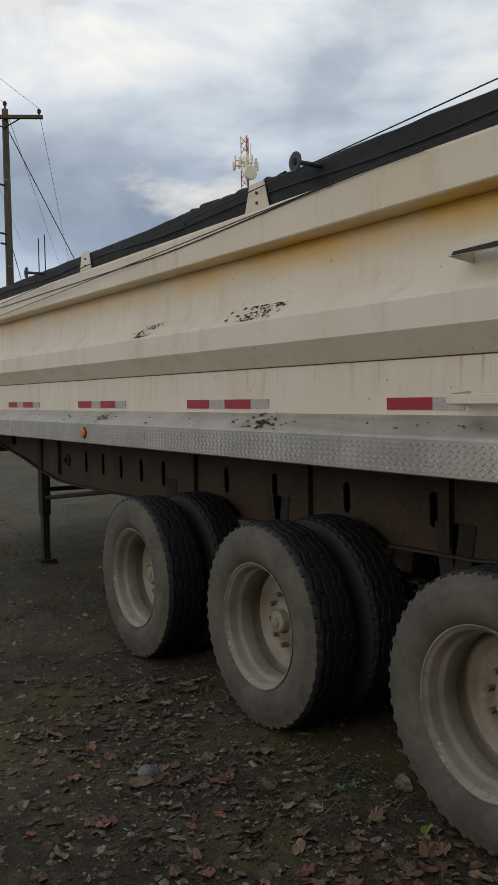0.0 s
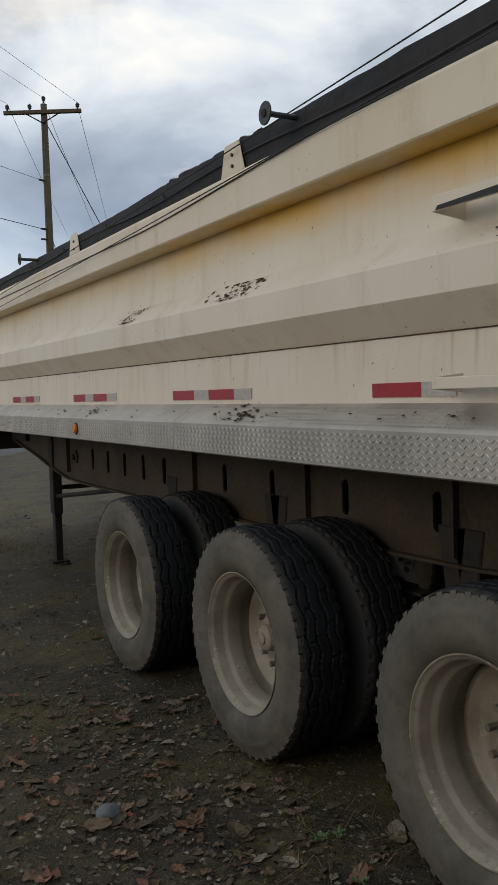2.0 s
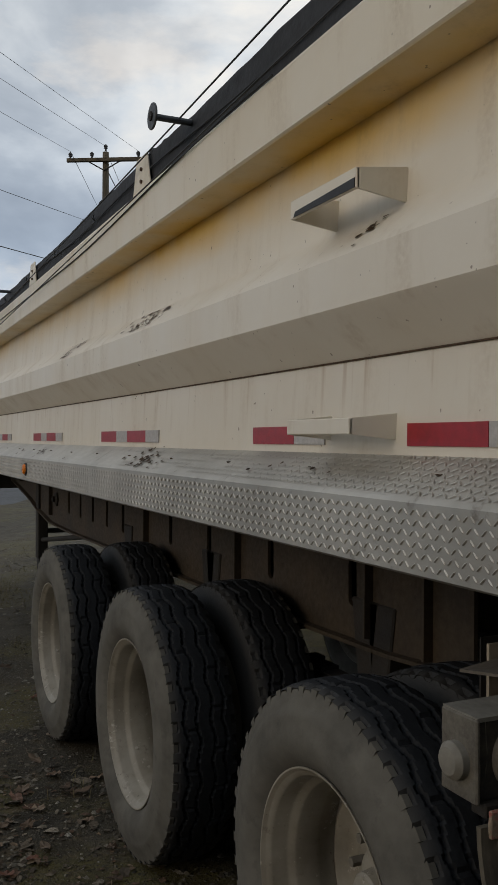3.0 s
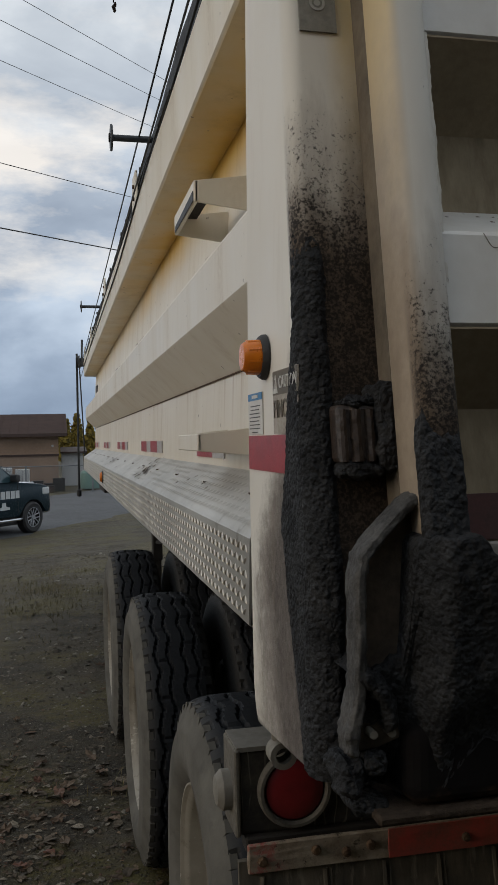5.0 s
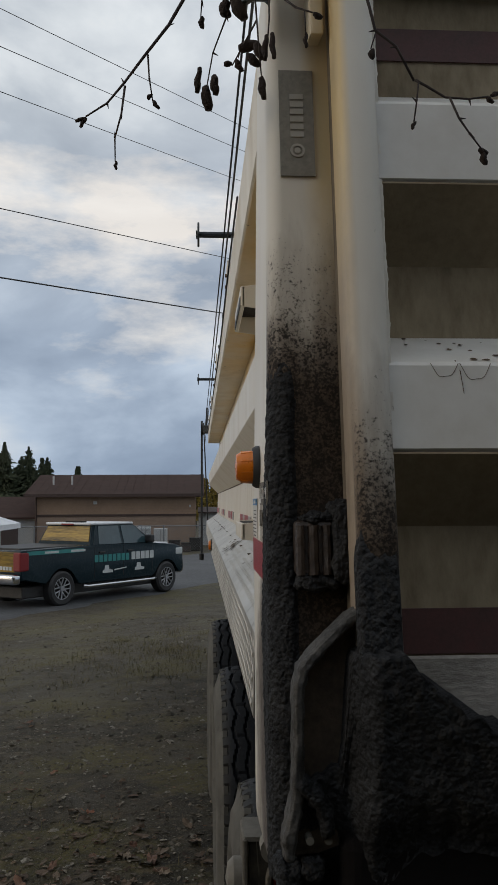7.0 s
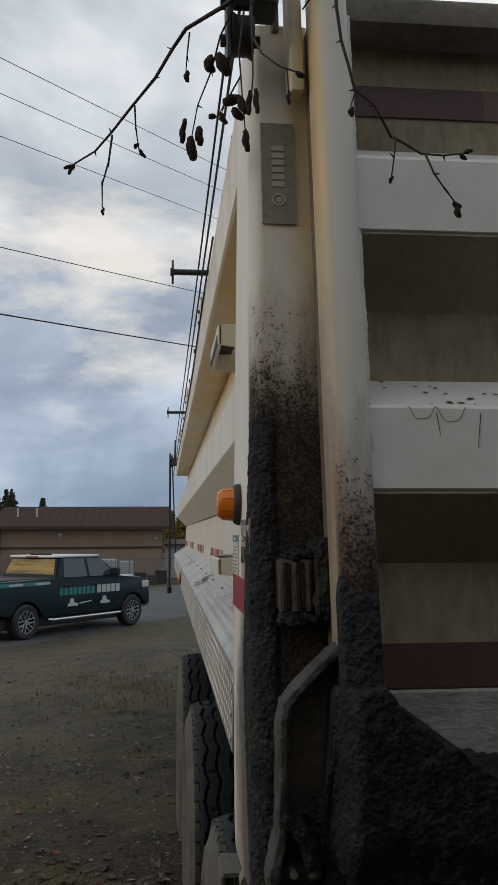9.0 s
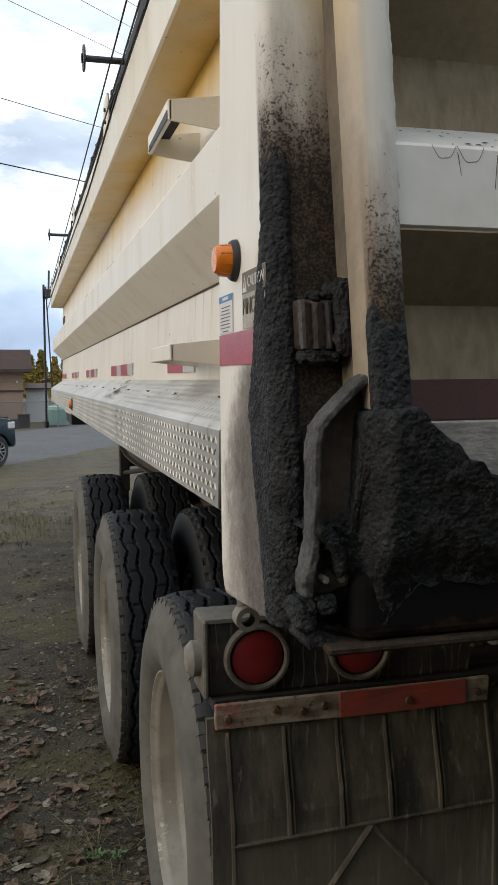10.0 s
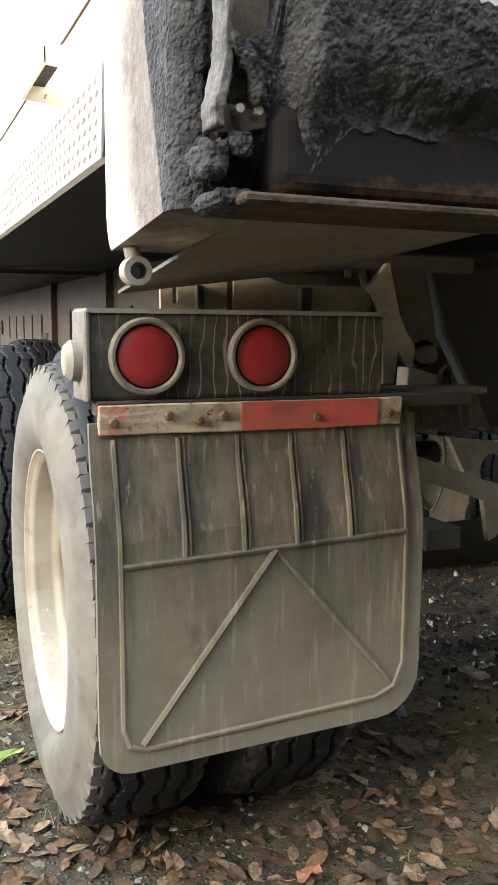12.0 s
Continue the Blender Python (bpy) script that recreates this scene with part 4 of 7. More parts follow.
    for lo, hi in (((-0.052, -0.022, 1.632), (-0.030, 0.03, 1.736)), ((-0.100, -0.010, 1.624), (-0.046, 0.03, 1.640)), ((-0.092, -0.006, 1.710), (-0.046, 0.03, 1.720))):
        part("tar_lump", leaned(rough_up(boxed(lo, hi, 0.007, 2), 0.007, 70, 5)), TAR, blk, "", True)
    return post


post = rear_post()


def post_stickers():
    amber_lamp((-0.1340, 0.254, 1.793), 0.0265, 0.038, "amber plastic beehive lens")
    part("reflector_tape", boxed((-0.1358, 0.085, 1.624), (-0.1325, 0.369, 1.677)), RED, trailer, "scuffed red reflector tape")
    # white notice with a blue head and rows of small print
    n = part("notice_label", boxed((-0.1358, 0.271, 1.679), (-0.1335, 0.367, 1.743)), LABELWHITE, trailer, "white printed notice sticker with a blue head")
    part("label_head", boxed((-0.1364, 0.272, 1.732), (-0.1352, 0.366, 1.743)), LABELBLUE, n)
    part("head_print", boxed((-0.1370, 0.297, 1.735), (-0.1360, 0.337, 1.74)), LABELWHITE, n)
    for i in range(7):
        part("print_line", boxed((-0.1364, 0.287 + 0.003 * (i % 3), 1.6875 + i * 0.0058), (-0.1353, 0.357 - 0.008 * (i // 5), 1.689 + i * 0.0058)), PRINT, n)
    part("print_line", boxed((-0.1364, 0.302, 1.6815), (-0.1353, 0.342, 1.6832)), PRINT, n)
    c = part("caution_label", boxed((-0.1354, 0.076, 1.679), (-0.1335, 0.205, 1.767)), OLDLABEL, trailer, "faded caution sticker with tar on it")
    part("label_band", boxed((-0.1359, 0.077, 1.733), (-0.1350, 0.2045, 1.766)), OLDPRINT, c)
    side = pose(-0.1362, 0, 0, 90, 0, -90)
    words("CAUTION", 0.024, LABELWHITE, c, Matrix.Translation((0, 0.123, 1.749)) @ side @ Matrix.Diagonal((0.85, 1, 1, 1)))
    words("PINCH", 0.036, OLDPRINT, c, Matrix.Translation((0, 0.153, 1.712)) @ side @ Matrix.Diagonal((0.88, 1, 1, 1)))
    part("warning_mark", prismed([(0.200, 1.7355), (0.176, 1.7355), (0.188, 1.7615)], "x", -0.1366, -0.1357), LABELWHITE, c)
    part("warning_bar", boxed((-0.1372, 0.1865, 1.742), (-0.1364, 0.1895, 1.754)), OLDPRINT, c)
    s = part("maker_sticker", leaned(boxed((-0.107, 0.0240, 2.221), (-0.055, 0.0275, 2.396))), STICKER, trailer, "grey textured maker's sticker")
    part("emblem", leaned(lathed([(0.0, 0.011), (-0.0012, 0.011), (-0.0012, 0.0075), (0.0, 0.0075)], (-0.081, 0.0238, 2.262), "y", 24, cap=False)), STICKTEXT, s)
    part("emblem_dot", leaned(lathed([(0.0, 0.0045), (-0.0012, 0.0045), (-0.0012, 0.0)], (-0.081, 0.0238, 2.262), "y", 16)), STICKTEXT, s)
    for i in range(6):
        z = 2.284 + i * 0.0125
        part("letter_bar", leaned(boxed((-0.091, 0.0226, z), (-0.071, 0.0240, z + 0.0088))), STICKTEXT, s)
    # maker's lettering far forward on the upper panel, as plain bars
    for i in range(5):
        part("letter_bar", boxed((0.008, 8.98 - i * 0.085, 2.235), (0.022, 9.04 - i * 0.085, 2.31)), PRINT, trailer)


post_stickers()


def gate_part(name, bm, material, parent=None, label="", smooth=False):
    return part(name, leaned(bm), material, parent, label, smooth)


def tailgate():
    gate = gate_part("tailgate", boxed((-0.012, 0.0, 1.52), (2 * MID + 0.012, 0.03, 2.55)), CREAM, trailer, "cream tailgate with broad horizontal ribs")
    dirty = plain("grimy_gate_panel", (0.37, 0.300, 0.205), (0.20, 0.158, 0.104), 0.8, 7.0, bump=0.2, stretch=(1, 1, 0.35), spec=0.2)
    worn = plain("worn_tape", (0.17, 0.098, 0.075), (0.115, 0.070, 0.055), 0.7, 25.0)
    gate_part("panel", boxed((-0.012, -0.006, 1.53), (2 * MID + 0.012, -0.001, 2.54)), dirty, gate, "grimy recessed panel")
    for a, b, c, d in ((1.797, 1.915, 1.968, 0), (2.163, 2.284, 2.342, 0)):
        o = [(0.0, a - 0.093), (-0.096, a + 0.002), (-0.100, a + 0.006), (-0.100, b - 0.005), (-0.097, b), (0.0, c)]
        gate_part("rib", prismed(o, "x", -0.020, 2 * MID + 0.020), RIBWHITE, gate, "white pressed rib with rust chips")
        gate_part("rib_underside", prismed([(-0.004, a - 0.0950), (-0.0985, a - 0.0010), (-0.0985, a + 0.0015), (-0.004, a - 0.0920)], "x", -0.020, 2 * MID + 0.020), SHADEGRIME, gate, "grimy sloping lower flange with its shade painted in")
    gate_part("top_bar", prismed([(0.0, 2.522), (-0.045, 2.525), (-0.060, 2.537), (-0.060, 2.578), (-0.05, 2.590), (0.0, 2.590)], "x", -0.012, 2 * MID + 0.012), TOPGRIME, gate, "grimy rounded top bar", 40)
    for xa in np.arange(-0.02, 2.2, 0.44):
        gate_part("gate_tape", boxed((xa, -0.009, 2.398), (xa + 0.27, -0.0055, 2.452)), FADED, gate)
        gate_part("gate_tape", boxed((xa, -0.009, 1.541), (xa + 0.27, -0.0055, 1.598)), FADED, gate)
        gate_part("gate_tape", boxed((xa + 0.27, -0.009, 2.398), (xa + 0.44, -0.0055, 2.452)), worn, gate)
        gate_part("gate_tape", boxed((xa + 0.27, -0.009, 1.541), (xa + 0.44, -0.0055, 1.598)), worn, gate)
    rng = random.Random(12)
    bm = bmesh.new()
    for _ in range(22):
        t, x = rng.uniform(0.05, 0.95), rng.uniform(0.03, 0.45)
        y, z = -0.097 + 0.097 * t, 1.915 + 0.053 * t + 0.0016
        s, k = rng.uniform(0.0010, 0.0040), 6
        bm.faces.new([bm.verts.new((x + s * 1.6 * rng.uniform(0.5, 1.3) * math.cos(i * 2 * math.pi / k), y + s * rng.uniform(0.5, 1.3) * math.sin(i * 2 * math.pi / k), z + 0.54 * s * math.sin(i * 2 * math.pi / k))) for i in range(k)])
    for x in (0.10, 0.16, 0.20, 0.42):
        tube(bm, [(x, -0.094, 1.918), (x + 0.004, -0.1005, 1.902), (x + 0.008 * rng.uniform(-1, 1), -0.1005, 1.884 - 0.03 * rng.random())], 0.0008, 5, 0.0004)
    runs = bmesh.new()
    for x, wide, drop in ((0.066, 0.036, 0.020), (0.104, 0.040, 0.024), (0.205, 0.030, 0.016), (0.300, 0.05, 0.022)):
        tube(runs, [(x + wide * u, -0.1001, 1.913 - drop * math.sin(math.pi * u) * (1 + 0.15 * math.sin(9 * u))) for u in np.linspace(0, 1, 14)], 0.0005, 5)
    tagged(gate_part("dried_run", runs, TOPGRIME, gate, "thin curved brown drip marks on the rib"), kind="stuff")
    tagged(gate_part("rust_chip", bm, RUST, gate, "rust chips and drips on the rib ledge"), kind="stuff")
    # upright box tube at each side, with a weld bead
    for flip in (False, True):
        lo, hi = (-0.037, 0.014) if not flip else (2 * MID - 0.014, 2 * MID + 0.037)
        bm = boxed((lo, -0.108, 1.40), (hi, -0.018, 2.618), 0.014, 3)
        bmesh.ops.bisect_plane(bm, geom=list(bm.verts) + list(bm.edges) + list(bm.faces), plane_co=(0, 0, 1.52), plane_no=(0, 0, 1))
        gate_part("gate_upright", bm, WHITE2, gate, "", 40)
        seal = (-0.031, 0.012) if not flip else (2 * MID - 0.012, 2 * MID + 0.031)
        gate_part("seal_strip", boxed((seal[0], -0.022, 1.45), (seal[1], 0.034, 2.56), 0.003), TOPGRIME, gate, "brown-stained strip behind the upright")
    gate_part("hinge_lug", prismed([(-0.045, 2.418), (0.010, 2.430), (0.018, 2.48), (0.018, 2.65), (-0.030, 2.690), (-0.045, 2.675)], "x", -0.066, -0.046, 0.004, 2), OLDCREAM, gate, "cream steel hinge lug", 40)
    gate_part("hinge_lug", boxed((-0.086, 0.02, 2.565), (-0.072, 0.09, 2.635), 0.004, 2), DUSTY, gate)
    bm = tubed([(0.0135, -0.096 + 0.001 * math.sin(z * 70), z) for z in np.arange(1.81, 2.52, 0.006)], 0.0034, 7)
    rough_up(bm, 0.0012, 160)
    gate_part("weld_bead", bm, WHITE2, gate)
    # lower sill: tar-caked bar with curved gussets at its ends
    bm = bmesh.new()
    m = 84
    rows = []
    for x in [*np.arange(-0.112, 0.80, 0.0042), *np.arange(0.81, 2 * MID + 0.06, 0.03)]:
        edge = min(x + 0.046, 2 * MID + 0.046 - x)
        rise = 0.105 * max(0.0, 1 - max(edge - 0.050, 0.0) / 0.16) ** 1.6
        foot = 1.322 + 0.018 * noise.noise((x * 9, 0, 5)) + 0.012 * noise.noise((x * 34, 0, 8)) - 0.072 * ease((0.03 - x) / 0.08)
        inset = 0.070 * (1 - ease((x + 0.068) / 0.045))
        crest = 1.457 + rise - (0.165 - 0.5 * (x + 0.112)) * ease((-0.046 - x) / 0.016) + 0.012 * noise.noise((x * 60, 0, 3))
        row = []
        for j in range(m + 1):
            t = j / m
            z = foot + (crest - foot) * min(t / 0.80, 1.0)
            y = -0.134 + 0.010 * math.sin(t * 6) if t < 0.80 else -0.136 + 0.132 * ((t - 0.80) / 0.20)
            y += 0.044 * ease(1 - t / 0.34) + inset
            big, fine = noise.fractal((x * 14, y * 14, z * 14), 0.8, 2.0, 3), noise.fractal((x * 125, y * 125, z * 125), 0.6, 2.0, 3)
            row.append(bm.verts.new((x, y - 0.0042 * big - 0.0022 * fine, z + 0.004 * noise.noise((x * 80, 0, z * 80)))))
        rows.append(row)
    for a, b in zip(rows, rows[1:]):
        for j in range(m):
            bm.faces.new((a[j], a[j + 1], b[j + 1], b[j]))
    gate_part("tar_crust", bm, TAR, gate, "thick black tar over the sill and gussets", True)
    # the crust climbs the upright and breaks up into lumps
    bm = bmesh.new()
    rows = []
    for z in np.linspace(1.42, 1.84, 140):
        row = []
        for i in range(27):
            x = -0.014 + 0.054 * (i / 26 - 0.5) * (1 - 0.34 * ease((z - 1.66) / 0.06))
            wave = 0.03 * noise.noise((x * 25, z * 8, 2))
            body = ease((1.715 + wave - z) / 0.10) * min(1.0, 0.4 + 6 * i / 26, 0.4 + 6 * (1 - i / 26))
            grain = noise.fractal((x * 110, 0, z * 110), 0.7, 2.0, 3)
            lift = -0.0045 + 0.012 * body + 0.0024 * grain * (0.4 + 0.6 * body) - (0.012 if i in (0, 26) else 0.0)
            row.append(bm.verts.new((x - 0.001, -0.107 - lift, z)))
        rows.append(row)
    for a, b in zip(rows, rows[1:]):
        for j in range(26):
            bm.faces.new((a[j], a[j + 1], b[j + 1], b[j]))
    gate_part("tar_crust", bm, TAR, gate, "", True)
    gate_part("sill", boxed((-0.062, -0.0895, 1.252), (2 * MID + 0.062, 0.026, 1.350), 0.022, 4), SILL, gate, "dark rust-smeared sill face")
    lip = rough_up(boxed((-0.100, -0.0925, 1.241), (2 * MID + 0.100, 0.05, 1.2515), 0.003), 0.002, 30, 3)
    gate_part("sill_lip", lip, LIP, trailer, "rusty lower lip of the sill")
    # upper ledge sand and grit
    gate_part("gritty_panel", boxed((0.0, -0.016, 1.44), (2 * MID, -0.0065, 1.539), 0.003), GRIT, gate, "pale gritty strip above the tar")
    # hook plate that reaches over the post, with pins below
    def hooked(name, bm, material, parent, label="", smooth=False):
        bmesh.ops.translate(bm, verts=bm.verts, vec=(0.012, 0.022, 0.0))
        return gate_part(name, bm, material, parent, label, smooth)
    o = [(-0.036, 1.602), (-0.048, 1.606), (-0.115, 1.545), (-0.123, 1.525), (-0.125, 1.37), (-0.136, 1.335), (-0.131, 1.312), (-0.115, 1.314), (-0.103, 1.320), (-0.065, 1.325), (-0.053, 1.355), (-0.035, 1.40), (-0.015, 1.45), (-0.013, 1.50)]
    h = hooked("hook_plate", rough_up(prismed(o, "y", -0.082, -0.070, 0.003), 0.0012, 60, 0), GRIMEBROWN, gate, "dark brown hook plate smeared with tar")
    spine = [Vector(p) for p in ((-0.035, 1.606), (-0.057, 1.594), (-0.082, 1.572), (-0.105, 1.550), (-0.117, 1.536), (-0.1225, 1.515), (-0.123, 1.47), (-0.1235, 1.42), (-0.125, 1.385), (-0.131, 1.355), (-0.1355, 1.335), (-0.135, 1.318))]
    bm = bmesh.new()
    rings = []
    for i, p in enumerate(spine):
        way = (spine[min(i + 1, len(spine) - 1)] - spine[max(i - 1, 0)]).normalized()
        across = Vector((way.y, -way.x)) * (0.0058 + 0.0022 * ease((i - 7) / 3) - 0.0022 * ease((i - 9.5) / 1.5))
        rings.append([bm.verts.new((q.x, y, q.y)) for q, y in ((p - across, -0.066), (p - across, -0.098), (p - across * 0.6, -0.103), (p + across * 0.6, -0.103), (p + across, -0.098), (p + across, -0.066))])
    for a, b in zip(rings, rings[1:]):
        for k in range(6):
            bm.faces.new((a[k], a[(k + 1) % 6], b[(k + 1) % 6], b[k]))
    bm.faces.new(rings[0])
    bm.faces.new(rings[-1])
    hooked("worn_edge", rough_up(bm, 0.0022, 120, 5), HOOK, h, "worn grey edge of the hook", True)
    # knuckle and pins under the hook
    hooked("knuckle", rough_up(tubed([(-0.122, -0.095, 1.405), (-0.106, -0.098, 1.394), (-0.093, -0.098, 1.372), (-0.088, -0.096, 1.345)], 0.011, 12, 0.008), 0.006, 80, 2), TAR, h, "tar-smeared knuckle", True)
    for x, z in ((-0.111, 1.338), (-0.089, 1.338)):
        hooked("pin", tubed([(x, -0.100, z), (x, -0.08, z)], 0.0048, 10), DUSTY, h, "worn bright pin end")
    hooked("tar_lump", rough_up(boxed((-0.146, -0.098, 1.270), (-0.120, -0.03, 1.306), 0.010, 3), 0.007, 60, 4), TAR, h, "", True)
    hooked("tar_lump", rough_up(boxed((-0.118, -0.098, 1.292), (-0.096, -0.05, 1.316), 0.008, 3), 0.006, 70, 4), TAR, h, "", True)
    hooked("tar_lump", rough_up(boxed((-0.132, -0.092, 1.240), (-0.090, 0.0, 1.258), 0.008, 2), 0.004, 55, 3), TAR, h, "", True)


GRIMEBROWN = plain("tar_brown_film", (0.085, 0.062, 0.042), (0.032, 0.024, 0.018), 0.8, 9.0, bump=0.4)
GRIT = plain("pale_grit", (0.47, 0.43, 0.385), (0.22, 0.20, 0.172), 0.85, 18.0, bump=0.35, bump_scale=90.0, stretch=(0.5, 1, 1.4))
SILL = make_sill()
HOOK = plain("worn_hook_steel", (0.080, 0.076, 0.070), (0.020, 0.019, 0.018), 0.75, 20.0, bump=0.5, bump_scale=90.0)
tailgate()


def tarp_gear():
    """Pulley plates at the rear top and the crank gear at the front."""
    p = part("pulley_bracket", boxed((-0.164, 0.10, 2.47), (-0.156, 0.15, 2.90), 0.002), DARKGREY, trailer, "dark pulley bracket with bolts")
    for z in (2.514, 2.576, 2.640, 2.82):
        part("bolt", tubed([(-0.172, 0.125, z), (-0.11, 0.125, z)], 0.010, 6), DARKGREY, p)
    for z, r, w in ((2.522, 0.036, 0.034), (2.650, 0.052, 0.036), (2.78, 0.048, 0.034)):
        part("pulley", lathed([(-w / 2, r), (-w / 4, r * 0.85), (w / 4, r * 0.85), (w / 2, r)], (-0.138, 0.125, z), "x", 24), BLACK, p, "black nylon pulley", 30)
    part("bracket_foot", boxed((-0.128, 0.06, 2.538), (-0.088, 0.12, 2.592), 0.004), DARKGREY, p)
    # crank rod hanging at the front corner
    f = part("crank_rod", tubed([(-0.184, 9.52, 2.74), (-0.186, 9.52, 2.0), (-0.188, 9.51, 1.34), (-0.190, 9.50, 1.12)], 0.013, 8), CABLE, trailer, "black tarp crank rod")
    part("crank_knob", lathed([(-0.05, 0.0), (-0.04, 0.028), (0.03, 0.03), (0.05, 0.0)], (-0.19, 9.50, 1.08), "z", 10), CABLE, f)
    g = part("front_gear", boxed((-0.17, 9.42, 2.58), (-0.09, 9.50, 2.68), 0.01), DARKGREY, trailer, "dark gear box of the tarp crank")
    part("gear_arm", tubed([(-0.13, 9.46, 2.64), (-0.12, 9.46, 2.90)], 0.012, 8), DARKGREY, g)
    part("gear_wheel", lathed([(-0.022, 0.085), (-0.010, 0.072), (0.010, 0.072), (0.022, 0.085)], (-0.175, 9.50, 2.64), "x", 28), BLACK, g, "black cord wheel", 30)
    part("crank_cord", tubed([(-0.16, 9.43, 2.62), (-0.13, 9.45, 1.9), (-0.11, 9.47, 1.40)], 0.008, 6), CABLE, g)
    # cable holders along the rail
    for y in np.arange(3.4, 8.8, 0.9):
        part("cable_clip", tubed([(-0.084, y, 2.70), (-0.100, y, 2.715), (-0.098, y, 2.73)], 0.005, 6), DARKGREY, trailer)


tarp_gear()


# ---- wheels ----
AXLES = ((4.120, 0.492, -0.026, 100), (2.610, 0.492, -0.017, 82), (1.072, 0.492, -0.001, 62))      # along, height, across, turn
TYRE_R = 0.541


def tyre_mesh():
    """Tread with zigzag ribs and shoulder lugs; x runs across, its middle at 0."""
    n, half = 336, 0.122
    xs = np.linspace(-half, half, 41)
    verts, faces = [], []
    for k in range(n):
        a = 2 * math.pi * k / n
        zig = 0.0085 * (abs((k % 14) / 14 * 2 - 1) * 2 - 1)
        for x in xs:
            r = TYRE_R - 0.018 * (abs(x) / half) ** 4
            groove = any(abs(x - c - zig) < 0.0047 for c in (-0.074, -0.028, 0.028, 0.074))
            lug = abs(x) > 0.102 and (k % 7) < 3
            notch = 0.074 > abs(x) > 0.028 and (k % 14) == (3 if x > 0 else 10)
            if groove:
                r -= 0.014
            elif lug:
                r -= 0.011
            elif notch:
                r -= 0.007
            verts.append((x, r * math.cos(a), r * math.sin(a)))
    w = len(xs)
    for k in range(n):
        for i in range(w - 1):
            q = (k + 1) % n
            faces.append((k * w + i, k * w + i + 1, q * w + i + 1, q * w + i))
    return verts, faces


def build_wheel(name):
    """One wheel at the origin, its outside towards -x: tread, sidewalls, rim, hub."""
    wall = [(-0.118, TYRE_R - 0.020), (-0.124, TYRE_R - 0.030), (-0.130, TYRE_R - 0.052), (-0.136, 0.474), (-0.1425, 0.462), (-0.1425, 0.454), (-0.147, 0.43), (-0.149, 0.405), (-0.1475, 0.38), (-0.138, 0.361), (-0.135, 0.352), (-0.123, 0.337), (-0.112, 0.322), (0.0, 0.315)]
    wheel = part(name, lathed(wall, (0, 0, 0), "x", 88, cap=False), SIDEWALL, None, "", 30)
    back = [(0.0, 0.315), (0.115, 0.322), (0.147, 0.39), (0.142, 0.455), (0.118, TYRE_R - 0.020)]
    part("inner_sidewall", lathed(back, (0, 0, 0), "x", 72, cap=False), TYRE, wheel, "", 30)
    # moulded shoulder blocks down the edge of the sidewall
    bm = bmesh.new()
    for k in range(48):
        a = 2 * math.pi * (k + 0.2) / 48
        c, s = math.cos(a), math.sin(a)
        u = Vector((0, -s, c))
        p, q = Vector((-0.1215, c * (TYRE_R - 0.014), s * (TYRE_R - 0.014))), Vector((-0.1265, c * (TYRE_R - 0.040), s * (TYRE_R - 0.040)))
        quad = [bm.verts.new(v) for v in (p - u * 0.014, p + u * 0.014, q + u * 0.011, q - u * 0.011)]
        inner = [bm.verts.new(v.co + Vector((0.016, 0, 0))) for v in quad]
        bm.faces.new(quad)
        for i in range(4):
            bm.faces.new((quad[i], quad[(i + 1) % 4], inner[(i + 1) % 4], inner[i]))
    tagged(part("shoulder_tread", bm, SIDEWALL, wheel), kind="stuff")
    v, f = tyre_mesh()
    mesh_part("tread", v, f, TYRE, wheel, "", 20)
    # thin lip, bead seat, stepped barrel and the deep disc
    lip = [(-0.112, 0.322), (-0.123, 0.331), (-0.1265, 0.331), (-0.1265, 0.3265), (-0.116, 0.319)]
    part("rim_lip", lathed(lip, (0, 0, 0), "x", 88, cap=False), RIM, wheel, "thin bright rim lip", 40)
    rim = [(-0.116, 0.319), (-0.108, 0.309), (-0.100, 0.305), (-0.062, 0.302), (-0.054, 0.298), (-0.045, 0.286), (-0.036, 0.283), (0.020, 0.281), (0.034, 0.284), (0.050, 0.294), (0.090, 0.295)]
    part("rim", lathed(rim, (0, 0, 0), "x", 88, cap=False), RIM, wheel, "dirty white steel barrel", 40)
    disc = [(0.090, 0.295), (0.084, 0.276), (0.072, 0.266), (0.070, 0.258), (0.078, 0.249), (0.096, 0.238), (0.106, 0.222), (0.108, 0.200), (0.102, 0.178), (0.094, 0.165), (0.092, 0.10), (0.092, 0.0)]
    part("disc", lathed(disc, (0, 0, 0), "x", 88, cap=False), RIM, wheel, "deep dished wheel disc", 40)
    part("hub", lathed([(0.093, 0.112), (0.060, 0.108), (0.052, 0.096), (0.048, 0.066), (0.010, 0.060), (0.002, 0.052), (0.0, 0.028), (-0.008, 0.026), (-0.010, 0.0)], (0, 0, 0), "x", 32), RIM, wheel, "dusty hub", 35)
    for k in range(10):
        a = 2 * math.pi * (k + 0.5) / 10
        part("wheel_nut", tubed([(0.094, 0.142 * math.cos(a), 0.142 * math.sin(a)), (0.050, 0.142 * math.cos(a), 0.142 * math.sin(a))], 0.0135, 6), DUSTY, wheel)
    for s in (1, -1):
        part("hand_hole", lathed([(-0.004, 0.0), (-0.004, 0.030), (0.006, 0.034)], (0.107, 0.205 * s, 0), "x", 20), CABLE, wheel, "dark hand hole")
    return wheel


